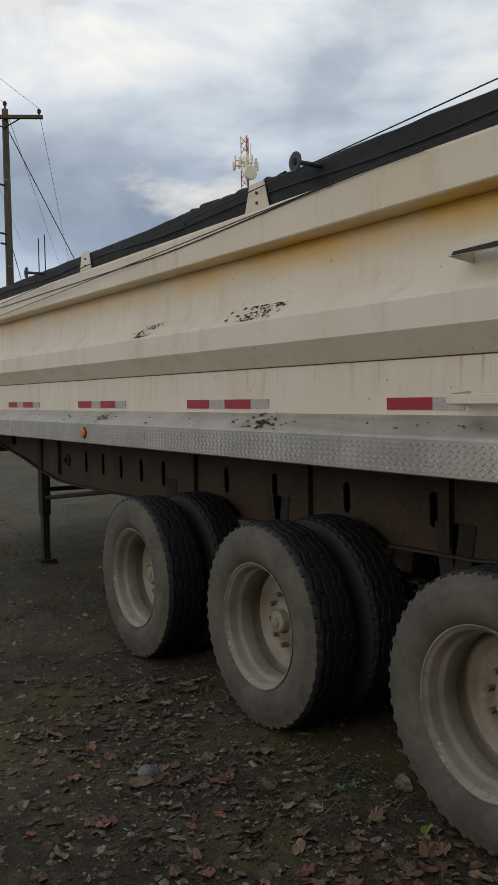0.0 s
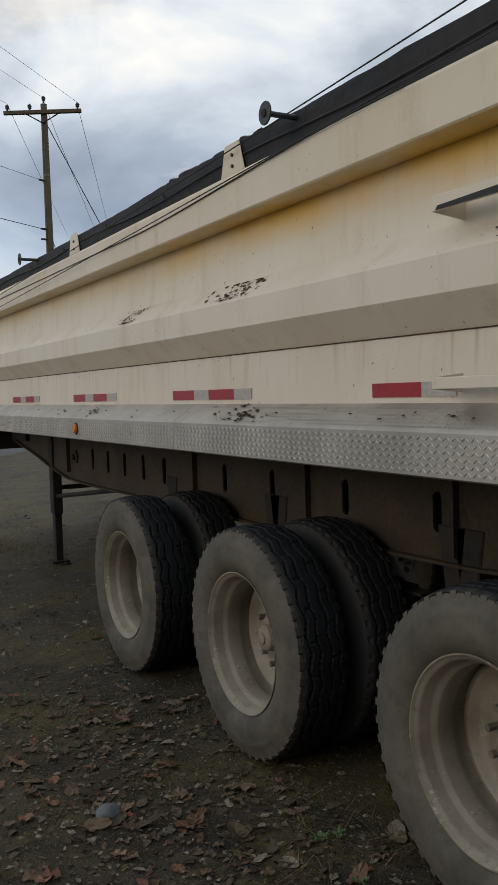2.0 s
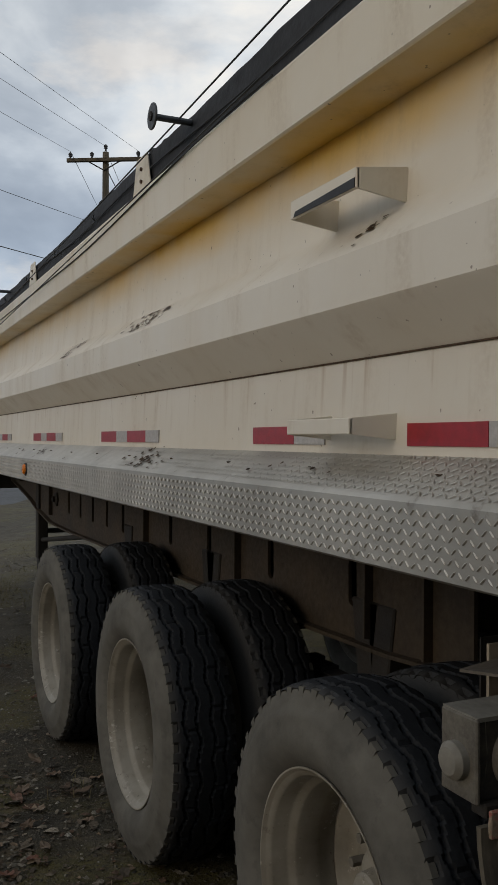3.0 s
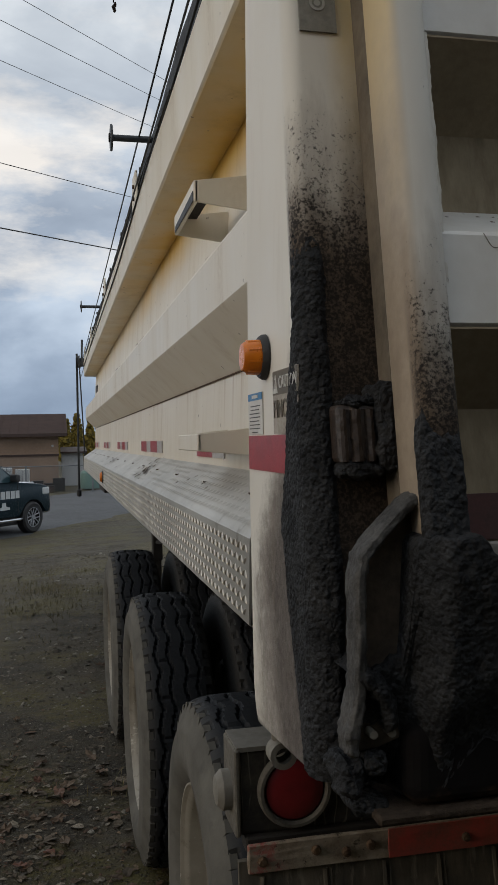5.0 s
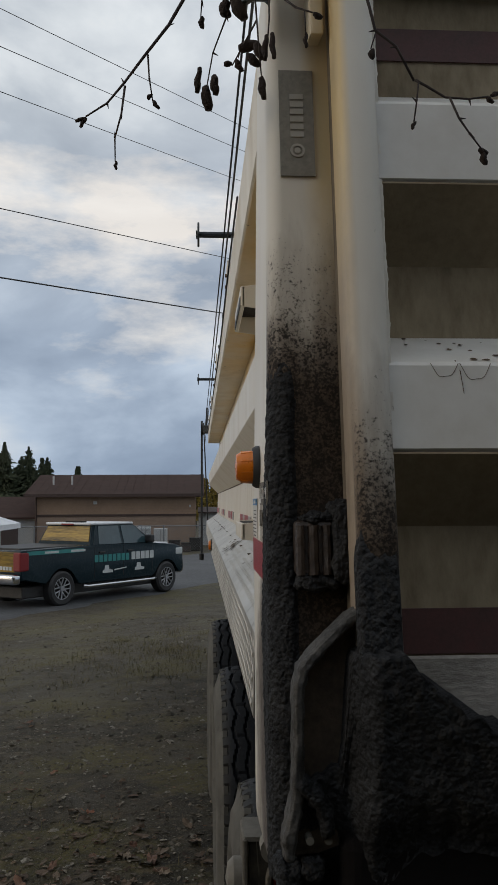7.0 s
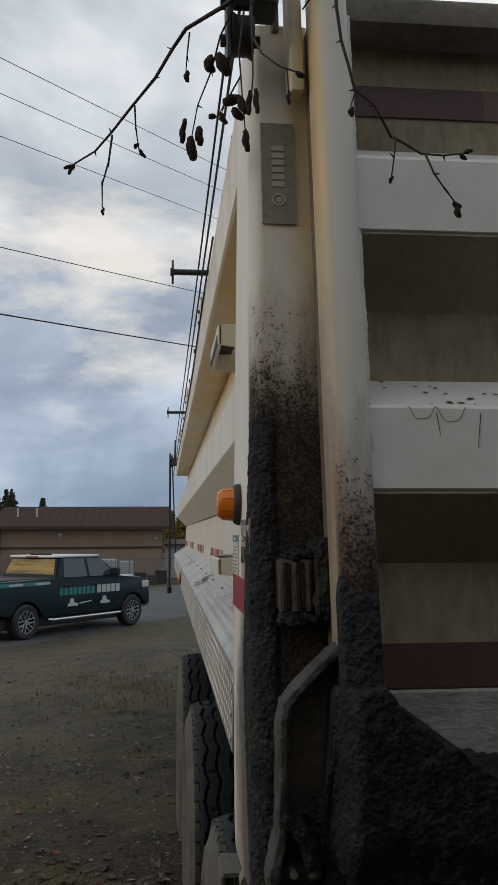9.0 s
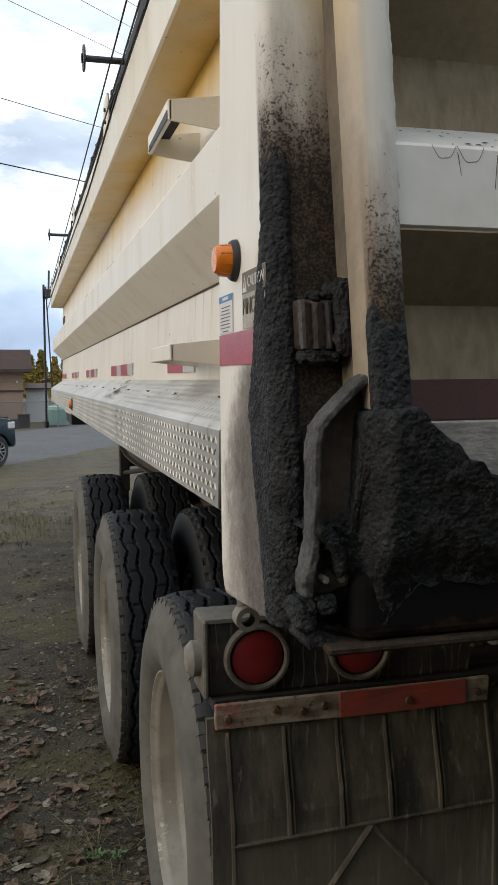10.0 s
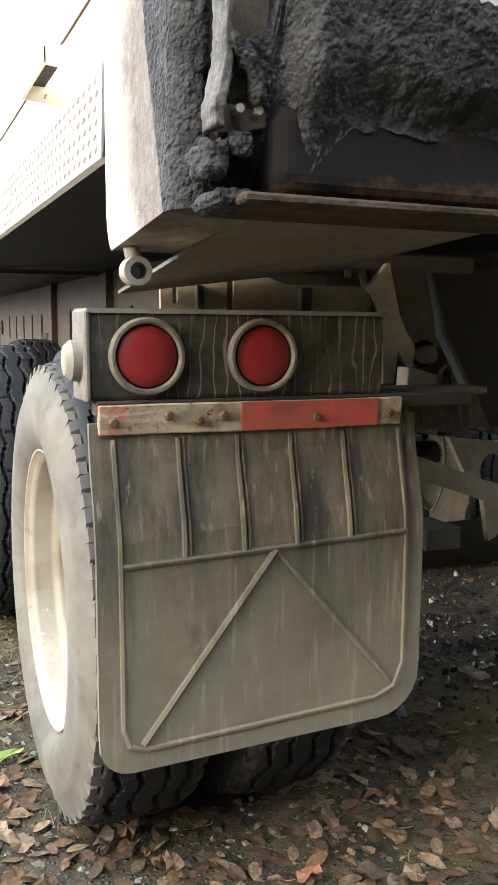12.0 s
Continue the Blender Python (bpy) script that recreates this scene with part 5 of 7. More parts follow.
def all_wheels():
    outer = build_wheel("wheel")
    made = []
    for i, (y, axle_z, shift, turn) in enumerate(AXLES):
        # outer and inner wheel of each pair, on both sides of the axle
        for x, flip in ((shift, 0), (0.332, 180), (2 * MID - 0.332, 0), (2 * MID - shift, 180)):
            m = pose(x, y, axle_z, turn, 0, flip)
            if not made:
                w = outer
                w.parent = trailer
                w.matrix_parent_inverse = trailer.matrix_basis.inverted()
                w.matrix_basis = m
                tagged(w, "dusty truck tyre on a deep white rim")
            else:
                w = copy_thing(outer, m)
            made.append(w)
        if i == 0:
            # moulded lettering that cannot be read, as plain bars round the sidewall
            for k in range(6):
                a = radians(52 - k * 9)
                mark = part("letter_bar", boxed((-0.1500, -0.011, -0.016), (-0.146, 0.011, 0.016), 0.001), CABLE, trailer)
                mark.matrix_basis = pose(shift + 0.003, y + 0.425 * math.sin(a), axle_z + 0.425 * math.cos(a), -math.degrees(a), 0, 0)
        part("axle", tubed([(0.2, y, axle_z), (2 * MID - 0.2, y, axle_z)], 0.065, 16), STEEL, trailer, "round steel axle", True)
        for x in (0.56, 2 * MID - 0.56):
            part("axle_seat", boxed((x - 0.05, y - 0.08, axle_z - 0.09), (x + 0.05, y + 0.08, axle_z + 0.12), 0.01), STEEL, trailer)
            # leaf spring pack
            bm = bmesh.new()
            for j in range(4):
                span = 0.62 - j * 0.11
                pts = [(x, y + span * t, axle_z + 0.14 + j * 0.013 + 0.07 * t * t) for t in np.linspace(-1, 1, 9)]
                for p, q in zip(pts, pts[1:]):
                    box(bm, (x - 0.04, p[1], min(p[2], q[2])), (x + 0.04, q[1], max(p[2], q[2]) + 0.011))
            part("leaf_spring", bm, STEEL, trailer)
            for dy in (-0.72, 0.72) if i < 2 else (0.72,):
                part("spring_hanger", prismed([(y + dy - 0.09, 1.06), (y + dy + 0.09, 1.06), (y + dy + 0.035, 0.70), (y + dy - 0.035, 0.70)], "x", x - 0.045, x + 0.045, 0.006), STEEL, trailer)


all_wheels()


def plate_with_holes(outline, holes, a, b):
    """A flat plate with openings right through it."""
    bm = bmesh.new()
    loops = []
    for loop in (outline, *holes):
        v = [bm.verts.new((0, p, q)) for p, q in loop]
        loops.append([bm.edges.new((v[i], v[(i + 1) % len(v)])) for i in range(len(v))])
    bmesh.ops.triangle_fill(bm, use_beauty=True, use_dissolve=False, edges=[e for l in loops for e in l], normal=(1, 0, 0))
    for v in bm.verts:
        v.co.x = a
    bmesh.ops.solidify(bm, geom=list(bm.faces), thickness=(b - a))
    return bm


def chassis():
    def slot(y, z, w=0.032, h=0.082):
        return [(y + w * math.cos(t), z + (h - w) * (1 if math.sin(t) >= 0 else -1) + w * math.sin(t)) for t in [2 * math.pi * i / 16 + 0.01 for i in range(16)]]
    o = [(1.30, 1.36), (1.30, 0.94), (1.7, 0.91), (3.1, 0.88), (4.9, 0.87), (6.6, 0.86), (7.3, 0.87), (7.9, 0.95), (8.4, 1.04), (9.2, 1.15), (9.4, 1.18), (9.4, 1.36)]
    slots = [slot(y, 1.090, 0.034, 0.098) for y in (6.62, 6.21, 5.81, 5.40, 4.99)] + [slot(y, 1.110, 0.030, 0.090) for y in (4.01, 3.41, 2.68, 1.99)]
    for x, side in ((0.54, -1), (2 * MID - 0.54, 1)):
        b = part("frame_beam", plate_with_holes(o, slots if side < 0 else [], x, x + 0.014), BEAM, trailer, "brown frame beam with slotted web")
        lower = [(p, q) for p, q in o[1:-1]]
        bm = bmesh.new()
        for (y0, z0), (y1, z1) in zip(lower, lower[1:]):
            prism(bm, [(y0, z0 - 0.014), (y1, z1 - 0.014), (y1, z1), (y0, z0)], "x", x - 0.055, x + 0.065)
        part("lower_flange", bm, BEAM, b)
        for y in (1.5, 1.85, 3.0, 4.42, 7.3):
            part("stiffener", boxed((x - 0.05, y, 0.93), (x, y + 0.012, 1.37)), BEAM, b)
    for y in (1.36, 1.8, 3.3, 4.9, 6.7, 9.1):
        part("cross_member", boxed((0.554, y, 1.05 if y < 7 else 1.22), (2 * MID - 0.5, y + 0.08, 1.34)), BEAM, trailer)
    # dark sheet added behind the beam slots, in place of the shade there
    part("slot_shade_sheet", boxed((0.60, 1.40, 0.95), (0.61, 7.4, 1.36)), STEEL, trailer)
    # grab wheel-like valve and bracket on the beam
    part("valve_plate", lathed([(0.0, 0.07), (-0.02, 0.07), (-0.03, 0.03), (-0.05, 0.03), (-0.05, 0.0)], (0.53, 7.10, 1.090), "x", 6), STEEL, trailer, "six-sided plate on the beam")
    part("fender_brace", boxed((-0.1, 3.28, 1.352), (0.54, 3.36, 1.372)), BEAM, trailer)
    # gooseneck shoe and the front coupler plate
    deck = part("coupler_deck", prismed([(0.10, 1.07), (0.10, 1.19), (0.38, 1.315), (2 * MID - 0.38, 1.315), (2 * MID - 0.10, 1.19), (2 * MID - 0.10, 1.07)], "y", 9.42, 10.6, 0.006), STEEL, trailer, "dark coupler box under a pale deck plate")
    for flip in (False, True):
        o = [(0.085, 1.190), (0.375, 1.322), (0.38, 1.336), (0.08, 1.202)]
        part("deck_plate", prismed(mirrored(o) if flip else o, "y", 9.40, 10.62), PALEDECK, deck, "pale dusty deck plate")
    part("neck_beam", boxed((0.48, 8.8, 1.18), (2 * MID - 0.48, 9.5, 1.30), 0.008), STEEL, trailer)
    part("front_bumper_tube", boxed((-0.05, 9.34, 1.345), (2 * MID, 9.44, 1.385), 0.01), DARKGREY, trailer)
    # landing gear
    for x in (0.55, 2 * MID - 0.55):
        l = part("landing_leg", boxed((x - 0.05, 7.86, 0.45), (x + 0.05, 7.98, 1.30), 0.008), STEEL, trailer, "dark square landing leg")
        part("inner_leg", boxed((x - 0.038, 7.875, -0.05), (x + 0.038, 7.965, 0.48), 0.006), STEEL, l)
        part("foot", boxed((x - 0.09, 7.83, -0.06), (x + 0.09, 8.01, -0.035), 0.004), STEEL, l)
        part("brace", tubed([(x, 7.88, 0.635), (x + 0.03, 5.7, 0.90)], 0.022, 8), STEEL, l)
        part("gear_case", boxed((x + 0.05, 7.58, 1.04), (x + 0.11, 7.85, 1.24), 0.01), STEEL, l)
    part("leg_crossbar", tubed([(0.55, 7.92, 0.72), (2 * MID - 0.55, 7.92, 0.72)], 0.025, 8), STEEL, trailer)


chassis()


def rear_lamps():
    # bar with two round lamps
    bar = part("lamp_bar", boxed((-0.146, 0.470, 0.985), (0.420, 0.560, 1.137), 0.008, 2), LAMPBOX, trailer, "grimy lamp bar with dried streaks")
    part("lamp_bar_top", boxed((-0.148, 0.466, 1.132), (0.424, 0.565, 1.140)), DUSTY, bar)
    part("lamp_bar_cheek", boxed((-0.152, 0.463, 0.985), (-0.142, 0.565, 1.137), 0.003), RING, bar)
    for x in (-0.046, 0.167):
        l = part("tail_lamp", lathed([(0.0, 0.066), (-0.010, 0.066), (-0.016, 0.063), (-0.016, 0.058), (-0.010, 0.0545), (0.0, 0.0545)], (x, 0.470, 1.060), "y", 40, cap=False), RING, bar, "dusty rubber ring", 30)
        part("lens", lathed([(-0.005, 0.0545), (-0.010, 0.050), (-0.013, 0.030), (-0.014, 0.0)], (x, 0.470, 1.060), "y", 40), REDLENS, l, "red round lens", True)
    part("side_marker", lathed([(0.0, 0.035), (-0.015, 0.035), (-0.025, 0.025), (-0.03, 0.0)], (-0.152, 0.515, 1.052), "x", 20), DUSTY, trailer, "dusty side marker", 30)
    # reflective strip with bolts
    s = part("reflector_strip", rough_up(boxed((-0.135, 0.443, 0.930), (0.446, 0.451, 0.980), 0.002), 0.0026, 38, 4), STRIPDUST, trailer, "dented strip, dusty and red")
    part("red_half", rough_up(boxed((0.118, 0.4400, 0.9305), (0.392, 0.4455, 0.9795)), 0.0020, 38, 4), STRIPRED, s)
    rng = random.Random(8)
    for x in (-0.105, -0.010, 0.045, 0.09, 0.27, 0.425):
        part("bolt", lathed([(-0.009, 0.0), (-0.008, 0.007), (0.0, 0.009)], (x - 0.006, 0.442, 0.955 + rng.uniform(-0.006, 0.006)), "y", 8), RUST, s)
    part("flap_hanger", boxed((-0.135, 0.458, 0.960), (0.62, 0.50, 0.986), 0.003), STEEL, trailer)
    # mud flap with moulded ribs, bulging back a little below its strip
    def bulge(z):
        return 0.446 - 0.042 * ease((0.945 - z) / 0.22)

    def hung(bm):
        for v in bm.verts:
            v.co.y += bulge(v.co.z) - 0.446
        return bm
    left = [(-0.150, z) for z in np.linspace(0.950, 0.43, 14)]
    right = [(0.482, z) for z in np.linspace(0.47, 0.950, 13)]
    outline = [*left, *[(-0.095 + 0.055 * math.cos(radians(a)), 0.404 + 0.055 * math.sin(radians(a))) for a in range(195, 271, 15)], *[(0.392 + 0.09 * math.cos(radians(a)), 0.454 + 0.09 * math.sin(radians(a))) for a in range(270, 346, 15)], *right]
    flap = part("mud_flap", hung(prismed(outline, "y", 0.453, 0.465)), FLAP, trailer, "dusty black rubber mud flap with moulded ribs")

    def rib(points, r=0.0052):
        fine = [Vector(a).lerp(Vector(b), t) for a, b in zip(points, points[1:]) for t in np.linspace(0, 1, 7)[:-1]] + [Vector(points[-1])]
        part("flap_rib", tubed([(p.x, bulge(p.y) + 0.0065, p.y) for p in fine], r, 6), FLAP, flap)
    for x in (0.003, 0.112, 0.215, 0.323):
        rib([(x, 0.922), (x, 0.722)])
        rib([(x + 0.010, 0.922), (x + 0.010, 0.722)], 0.003)
    rib([(-0.110, 0.922), (-0.108, 0.43), (-0.098, 0.398), (-0.07, 0.388), (0.385, 0.408), (0.425, 0.424), (0.444, 0.470), (0.444, 0.922)])
    rib([(-0.108, 0.713), (0.444, 0.730)])
    rib([(0.172, 0.718), (-0.074, 0.397)], 0.007)
    rib([(0.172, 0.718), (0.412, 0.440)], 0.0055)
    # bottom bush under the post
    b = part("bush", tubed([(-0.112, 0.330, 1.245), (-0.112, 0.300, 1.205)], 0.012, 12), DUSTY, trailer, "pale rubber bush", True)
    part("bush_ring", lathed([(-0.016, 0.012), (-0.016, 0.021), (0.016, 0.021), (0.016, 0.012)], (-0.112, 0.293, 1.190), "y", 20, cap=False), DUSTY, b, "", 30)


rear_lamps()


def under_rear():
    """Splash panel, hinge bracket, arms and pierced bracket that show under the sill."""
    # sloping underside plate and the ribbed panel behind the lamp bar
    v = [(-0.020, 0.050, 1.256), (0.40, 0.050, 1.262), (0.40, 0.640, 1.228), (0.18, 0.640, 1.1995), (-0.050, 0.640, 1.170)]
    top = [(x, y, z + 0.006) for x, y, z in v]
    mesh_part("underside_plate", v + top, [(4, 3, 2, 1, 0), (5, 6, 7, 8, 9), *[(i, (i + 1) % 5, 5 + (i + 1) % 5, 5 + i) for i in range(5)]], TANDUST, trailer, "tan dusty plate under the sill")
    slots = [[(x - w, 1.205), (x - w, z0 + w), (x, z0), (x + w, z0 + w), (x + w, 1.205)] for x, z0, w in ((0.064, 1.152, 0.005), (0.178, 1.128, 0.007))]
    bm = plate_with_holes([(0.035, 1.02), (0.50, 1.02), (0.50, 1.196), (0.30, 1.196), (0.24, 1.215), (0.035, 1.215)], slots, 0.0, 0.008)
    bm.transform(Matrix(((0, 1, 0, 0), (1, 0, 0, 0.660), (0, 0, 1, 0), (0, 0, 0, 1))))
    bmesh.ops.recalc_face_normals(bm, faces=bm.faces)
    panel = part("splash_panel", bm, PALETAN, trailer, "tan dusty splash panel with slots")
    part("panel_backing", boxed((0.045, 0.690, 1.03), (0.46, 0.694, 1.22)), STEEL, panel)
    part("panel_rib", boxed((0.105, 0.640, 1.03), (0.119, 0.662, 1.190), 0.002), UNDERSTEEL, panel)
    part("panel_gusset", prismed([(0.326, 1.190), (0.350, 1.190), (0.344, 1.11), (0.322, 1.11)], "y", 0.632, 0.662, 0.002), UNDERSTEEL, panel)
    part("panel_gusset", prismed([(0.470, 1.225), (0.508, 1.225), (0.497, 1.135), (0.489, 1.135)], "y", 0.632, 0.662, 0.002), UNDERSTEEL, panel)
    # rail over it with four hanging bolts
    part("upper_rail", boxed((0.36, 0.600, 1.228), (0.72, 0.700, 1.262), 0.004), UNDERSTEEL, trailer, "dusty rail under the tub floor")
    for i in range(4):
        part("hanging_bolt", tubed([(0.425 + i * 0.032, 0.625, 1.236), (0.425 + i * 0.032, 0.625, 1.212)], 0.008, 8), DUSTY, trailer)
    # pale bracket that widens to a cheek round the hinge pin
    h = part("hinge_bracket", prismed([(0.448, 1.192), (0.492, 1.242), (0.502, 1.242), (0.524, 1.135), (0.545, 1.095), (0.561, 1.085), (0.569, 1.068), (0.567, 1.044), (0.553, 1.034), (0.538, 1.042), (0.523, 1.075), (0.519, 0.995), (0.489, 0.995), (0.489, 1.130)], "y", 0.585, 0.597, 0.003), PALETAN, trailer, "pale dusty hinge bracket")
    part("hinge_arm", prismed([(0.512, 1.245), (0.598, 1.245), (0.622, 1.140), (0.634, 1.064), (0.622, 1.030), (0.598, 1.017), (0.575, 1.030), (0.560, 1.090), (0.535, 1.125)], "y", 0.602, 0.640, 0.008, 2), UNDERSTEEL, h, "dark dusty hinge arm")
    part("hinge_pin", lathed([(-0.030, 0.0), (-0.030, 0.016), (-0.024, 0.020), (0.0, 0.020), (0.0, 0.030), (0.012, 0.032)], (0.598, 0.602, 1.056), "y", 20), UNDERSTEEL, h, "round pin with a collar", 30)
    part("hinge_foot", prismed([(0.558, 1.030), (0.575, 1.026), (0.645, 1.008), (0.643, 0.985), (0.556, 0.983)], "y", 0.592, 0.640, 0.004, 2), PALETAN, h, "pale foot under the pin")
    # streaked end of the hanger and the rail on top of it
    part("hanger_bar", prismed([(0.480, 0.978), (0.676, 0.985), (0.712, 0.905), (0.482, 0.908)], "y", 0.520, 0.545, 0.003), LAMPBOX, trailer, "streaked end of the flap hanger")
    part("hanger_rail", boxed((0.425, 0.500, 0.978), (0.690, 0.600, 0.992), 0.003), UNDERSTEEL, trailer, "dusty rail on the hanger")
    part("air_hose", tubed([(0.622, 0.575, 0.992), (0.622, 0.570, 1.020), (0.632, 0.568, 1.032), (0.645, 0.570, 1.026), (0.652, 0.576, 0.992)], 0.0045, 8), UNDERSTEEL, trailer, "looped air hose", True)
    # dark cross panel with a thin pale flange along its slanted edge
    c = part("cross_panel", prismed([(0.628, 1.245), (0.664, 1.105), (0.790, 0.888), (1.7, 0.83), (1.7, 1.245)], "y", 0.650, 0.662, 0.002), STEEL, trailer, "dark slanted cross panel")
    part("panel_flange", prismed([(0.620, 1.245), (0.626, 1.245), (0.668, 1.103), (0.800, 0.886), (0.788, 0.882), (0.660, 1.100)], "y", 0.622, 0.652, 0.001), UNDERSTEEL, c, "thin dusty edge flange")
    # pierced bracket and the bar that crosses in front of it
    hole = [(0.797 + 0.036 * math.cos(a), 0.796 + 0.040 * math.sin(a)) for a in np.linspace(0, 2 * math.pi, 17)[:-1]]
    bm = plate_with_holes([(0.674, 0.874), (0.718, 0.796), (0.762, 0.760), (0.776, 0.715), (0.792, 0.632), (0.812, 0.640), (0.850, 0.700), (0.93, 0.72), (0.93, 0.86), (0.80, 0.860)], [hole], 0.0, 0.016)
    bm.transform(Matrix(((0, 1, 0, 0), (1, 0, 0, 0.620), (0, 0, 1, 0), (0, 0, 0, 1))))
    bmesh.ops.recalc_face_normals(bm, faces=bm.faces)
    k = part("pierced_bracket", bm, DUSTY, trailer, "pale dusty bracket with a round hole")
    part("bracket_lip", lathed([(-0.006, 0.036), (-0.006, 0.044), (0.004, 0.046)], (0.797, 0.620, 0.796), "y", 20, cap=False), DUSTY, k, "", 30)
    part("brace_bar", prismed([(0.50, 0.862), (0.572, 0.842), (0.728, 0.786), (0.95, 0.735), (0.95, 0.69), (0.729, 0.741), (0.574, 0.794), (0.50, 0.815)], "y", 0.545, 0.562, 0.003), DUSTY, trailer, "dusty brace bar")


under_rear()


# ---- leaves, stones and grass on the yard ----
def leaf_mesh(name, rng, long, wide, lobes):
    n = 14
    bm = bmesh.new()
    mid = bm.verts.new((0, 0, 0.004))
    ring = []
    for i in range(n):
        a = 2 * math.pi * i / n
        r = 1 - 0.22 * abs(math.sin(a * lobes / 2 + 0.4)) * rng.uniform(0.5, 1.4)
        x, y = long * r * math.cos(a) * (1.0 if math.cos(a) > 0 else 0.85), wide * r * math.sin(a)
        ring.append(bm.verts.new((x, y, rng.uniform(-0.002, 0.012) + 0.25 * y * y / wide * rng.uniform(-0.2, 1.0) + 0.06 * x * x / long)))
    for i in range(n):
        bm.faces.new((mid, ring[i], ring[(i + 1) % n]))
    tube(bm, [(-long * 0.8, 0, 0.004), (-long * 1.25, 0.004, 0.006), (-long * 1.5, 0.01, 0.010)], 0.0012, 4)
    me = bpy.data.meshes.new(name)
    bm.to_mesh(me)
    bm.free()
    me.materials.append(LEAF)
    return me


def leaf_litter():
    rng = random.Random(11)
    kinds = [leaf_mesh("leaf", rng, rng.uniform(0.030, 0.058), rng.uniform(0.019, 0.034), rng.choice((3, 5, 7))) for _ in range(9)]

    def place():
        while True:
            t = rng.random()
            if t < 0.50:
                x, y = rng.gauss(-0.75, 0.42), rng.gauss(2.0, 1.15)
            elif t < 0.64:
                x, y = rng.uniform(-2.6, 0.1), rng.uniform(0.3, 6.5)
            elif t < 0.92:
                x, y = rng.gauss(0.35, 0.60), rng.gauss(0.55, 0.50)
            else:
                x, y = rng.uniform(0.5, 2.2), rng.uniform(0.5, 3.6)
            under = 0.0 < x < 2.3 and y > 1.5 and t < 0.92
            if not under and -0.3 < y < 8:
                return x, y

    for i in range(300):
        x, y = place()
        ob = new("leaf", kinds[i % len(kinds)])
        ob.parent = ground
        s = rng.uniform(0.7, 1.45)
        ob.matrix_basis = pose(x, y, ground_z(x, y) + 0.010, rng.gauss(0, 9), rng.gauss(0, 9), rng.uniform(0, 360)) @ Matrix.Scale(s, 4)
    # the uncountable rest: crumbs of leaves
    verts, faces, brown_verts, brown_faces = [], [], [], []
    pale = (verts, faces)
    for _ in range(3900):
        x, y = place()
        verts, faces = pale if y > 1.3 and rng.random() < 0.75 else (brown_verts, brown_faces)
        s = 0.006 * math.exp(abs(rng.gauss(0, 0.6))) if y > 1.3 else rng.uniform(0.006, 0.022)
        m = pose(x, y, ground_z(x, y) + rng.uniform(0.003, 0.009), rng.gauss(0, 9), rng.gauss(0, 9), rng.uniform(0, 360))
        i = len(verts)
        k = 9
        curl = rng.uniform(-0.1, 0.5)
        verts.append(m @ Vector((0, 0, 0.004 * rng.random())))
        for j in range(k):
            a = 2 * math.pi * j / k
            r = s * rng.uniform(0.8, 1.12)
            px, py = r * 1.55 * math.cos(a), r * math.sin(a) * (1 - 0.35 * max(0.0, math.cos(a)))
            verts.append(m @ Vector((px, py, curl * py * py / s + rng.uniform(-0.001, 0.002))))
        faces += [(i, i + 1 + j, i + 1 + (j + 1) % k) for j in range(k)]
    litter = make_litter("leaf_crumbs", [(0.0, (0.055, 0.042, 0.029)), (0.3, (0.10, 0.080, 0.058)), (0.55, (0.14, 0.115, 0.082)), (0.75, (0.11, 0.058, 0.036)), (0.82, (0.21, 0.18, 0.135)), (1.0, (0.29, 0.255, 0.20))])
    tagged(mesh_part("leaf_flakes", *pale, litter), "pale tan flat leaf flakes on gravel", "leaves", kind="stuff")
    russet = make_litter("russet_leaf_crumbs", [(0.0, (0.040, 0.026, 0.017)), (0.3, (0.080, 0.046, 0.028)), (0.6, (0.125, 0.070, 0.040)), (0.8, (0.15, 0.105, 0.066)), (1.0, (0.21, 0.15, 0.095))])
    tagged(mesh_part("fallen_leaves", brown_verts, brown_faces, russet), "brown and russet dead leaf crumbs on gravel", "leaves", kind="stuff")


leaf_litter()


def green_leaves():
    """One fresh fallen leaf and a few small weeds beside the rear wheel."""
    rng = random.Random(77)
    fresh = plain("fresh_green_leaf", (0.11, 0.17, 0.028), (0.19, 0.25, 0.06), 0.5, 30.0)
    weed = plain("weed_green", (0.075, 0.13, 0.045), (0.13, 0.20, 0.085), 0.6, 30.0)
    me = leaf_mesh("green_leaf", rng, 0.052, 0.020, 3)
    me.materials[0] = fresh
    ob = new("green_leaf", me)
    ob.matrix_basis = pose(-0.200, 1.295, ground_z(-0.200, 1.295) + 0.014, 4, -6, 20)
    tagged(ob, "fresh yellow-green leaf lying on the gravel", "leaf")
    for x, y, count in ((-0.275, 1.76, 6), (-0.20, 1.74, 5), (-0.31, 1.45, 3)):
        z = ground_z(x, y)
        w = thing("weed", (x, y, z), "small green weed growing beside the wheel", "weed", "weeds by the wheel")
        for i in range(count):
            a = 360 * i / count + rng.uniform(-20, 20)
            leaf = leaf_mesh("weed_leaf", rng, rng.uniform(0.014, 0.024), rng.uniform(0.007, 0.011), 3)
            leaf.materials[0] = weed
            o = new("leaf", leaf)
            o.parent = w
            o.matrix_basis = pose(0.022 * math.cos(radians(a)), 0.022 * math.sin(radians(a)), 0.012 + 0.006 * rng.random(), 0, -18, a)
    return w


green_leaves()


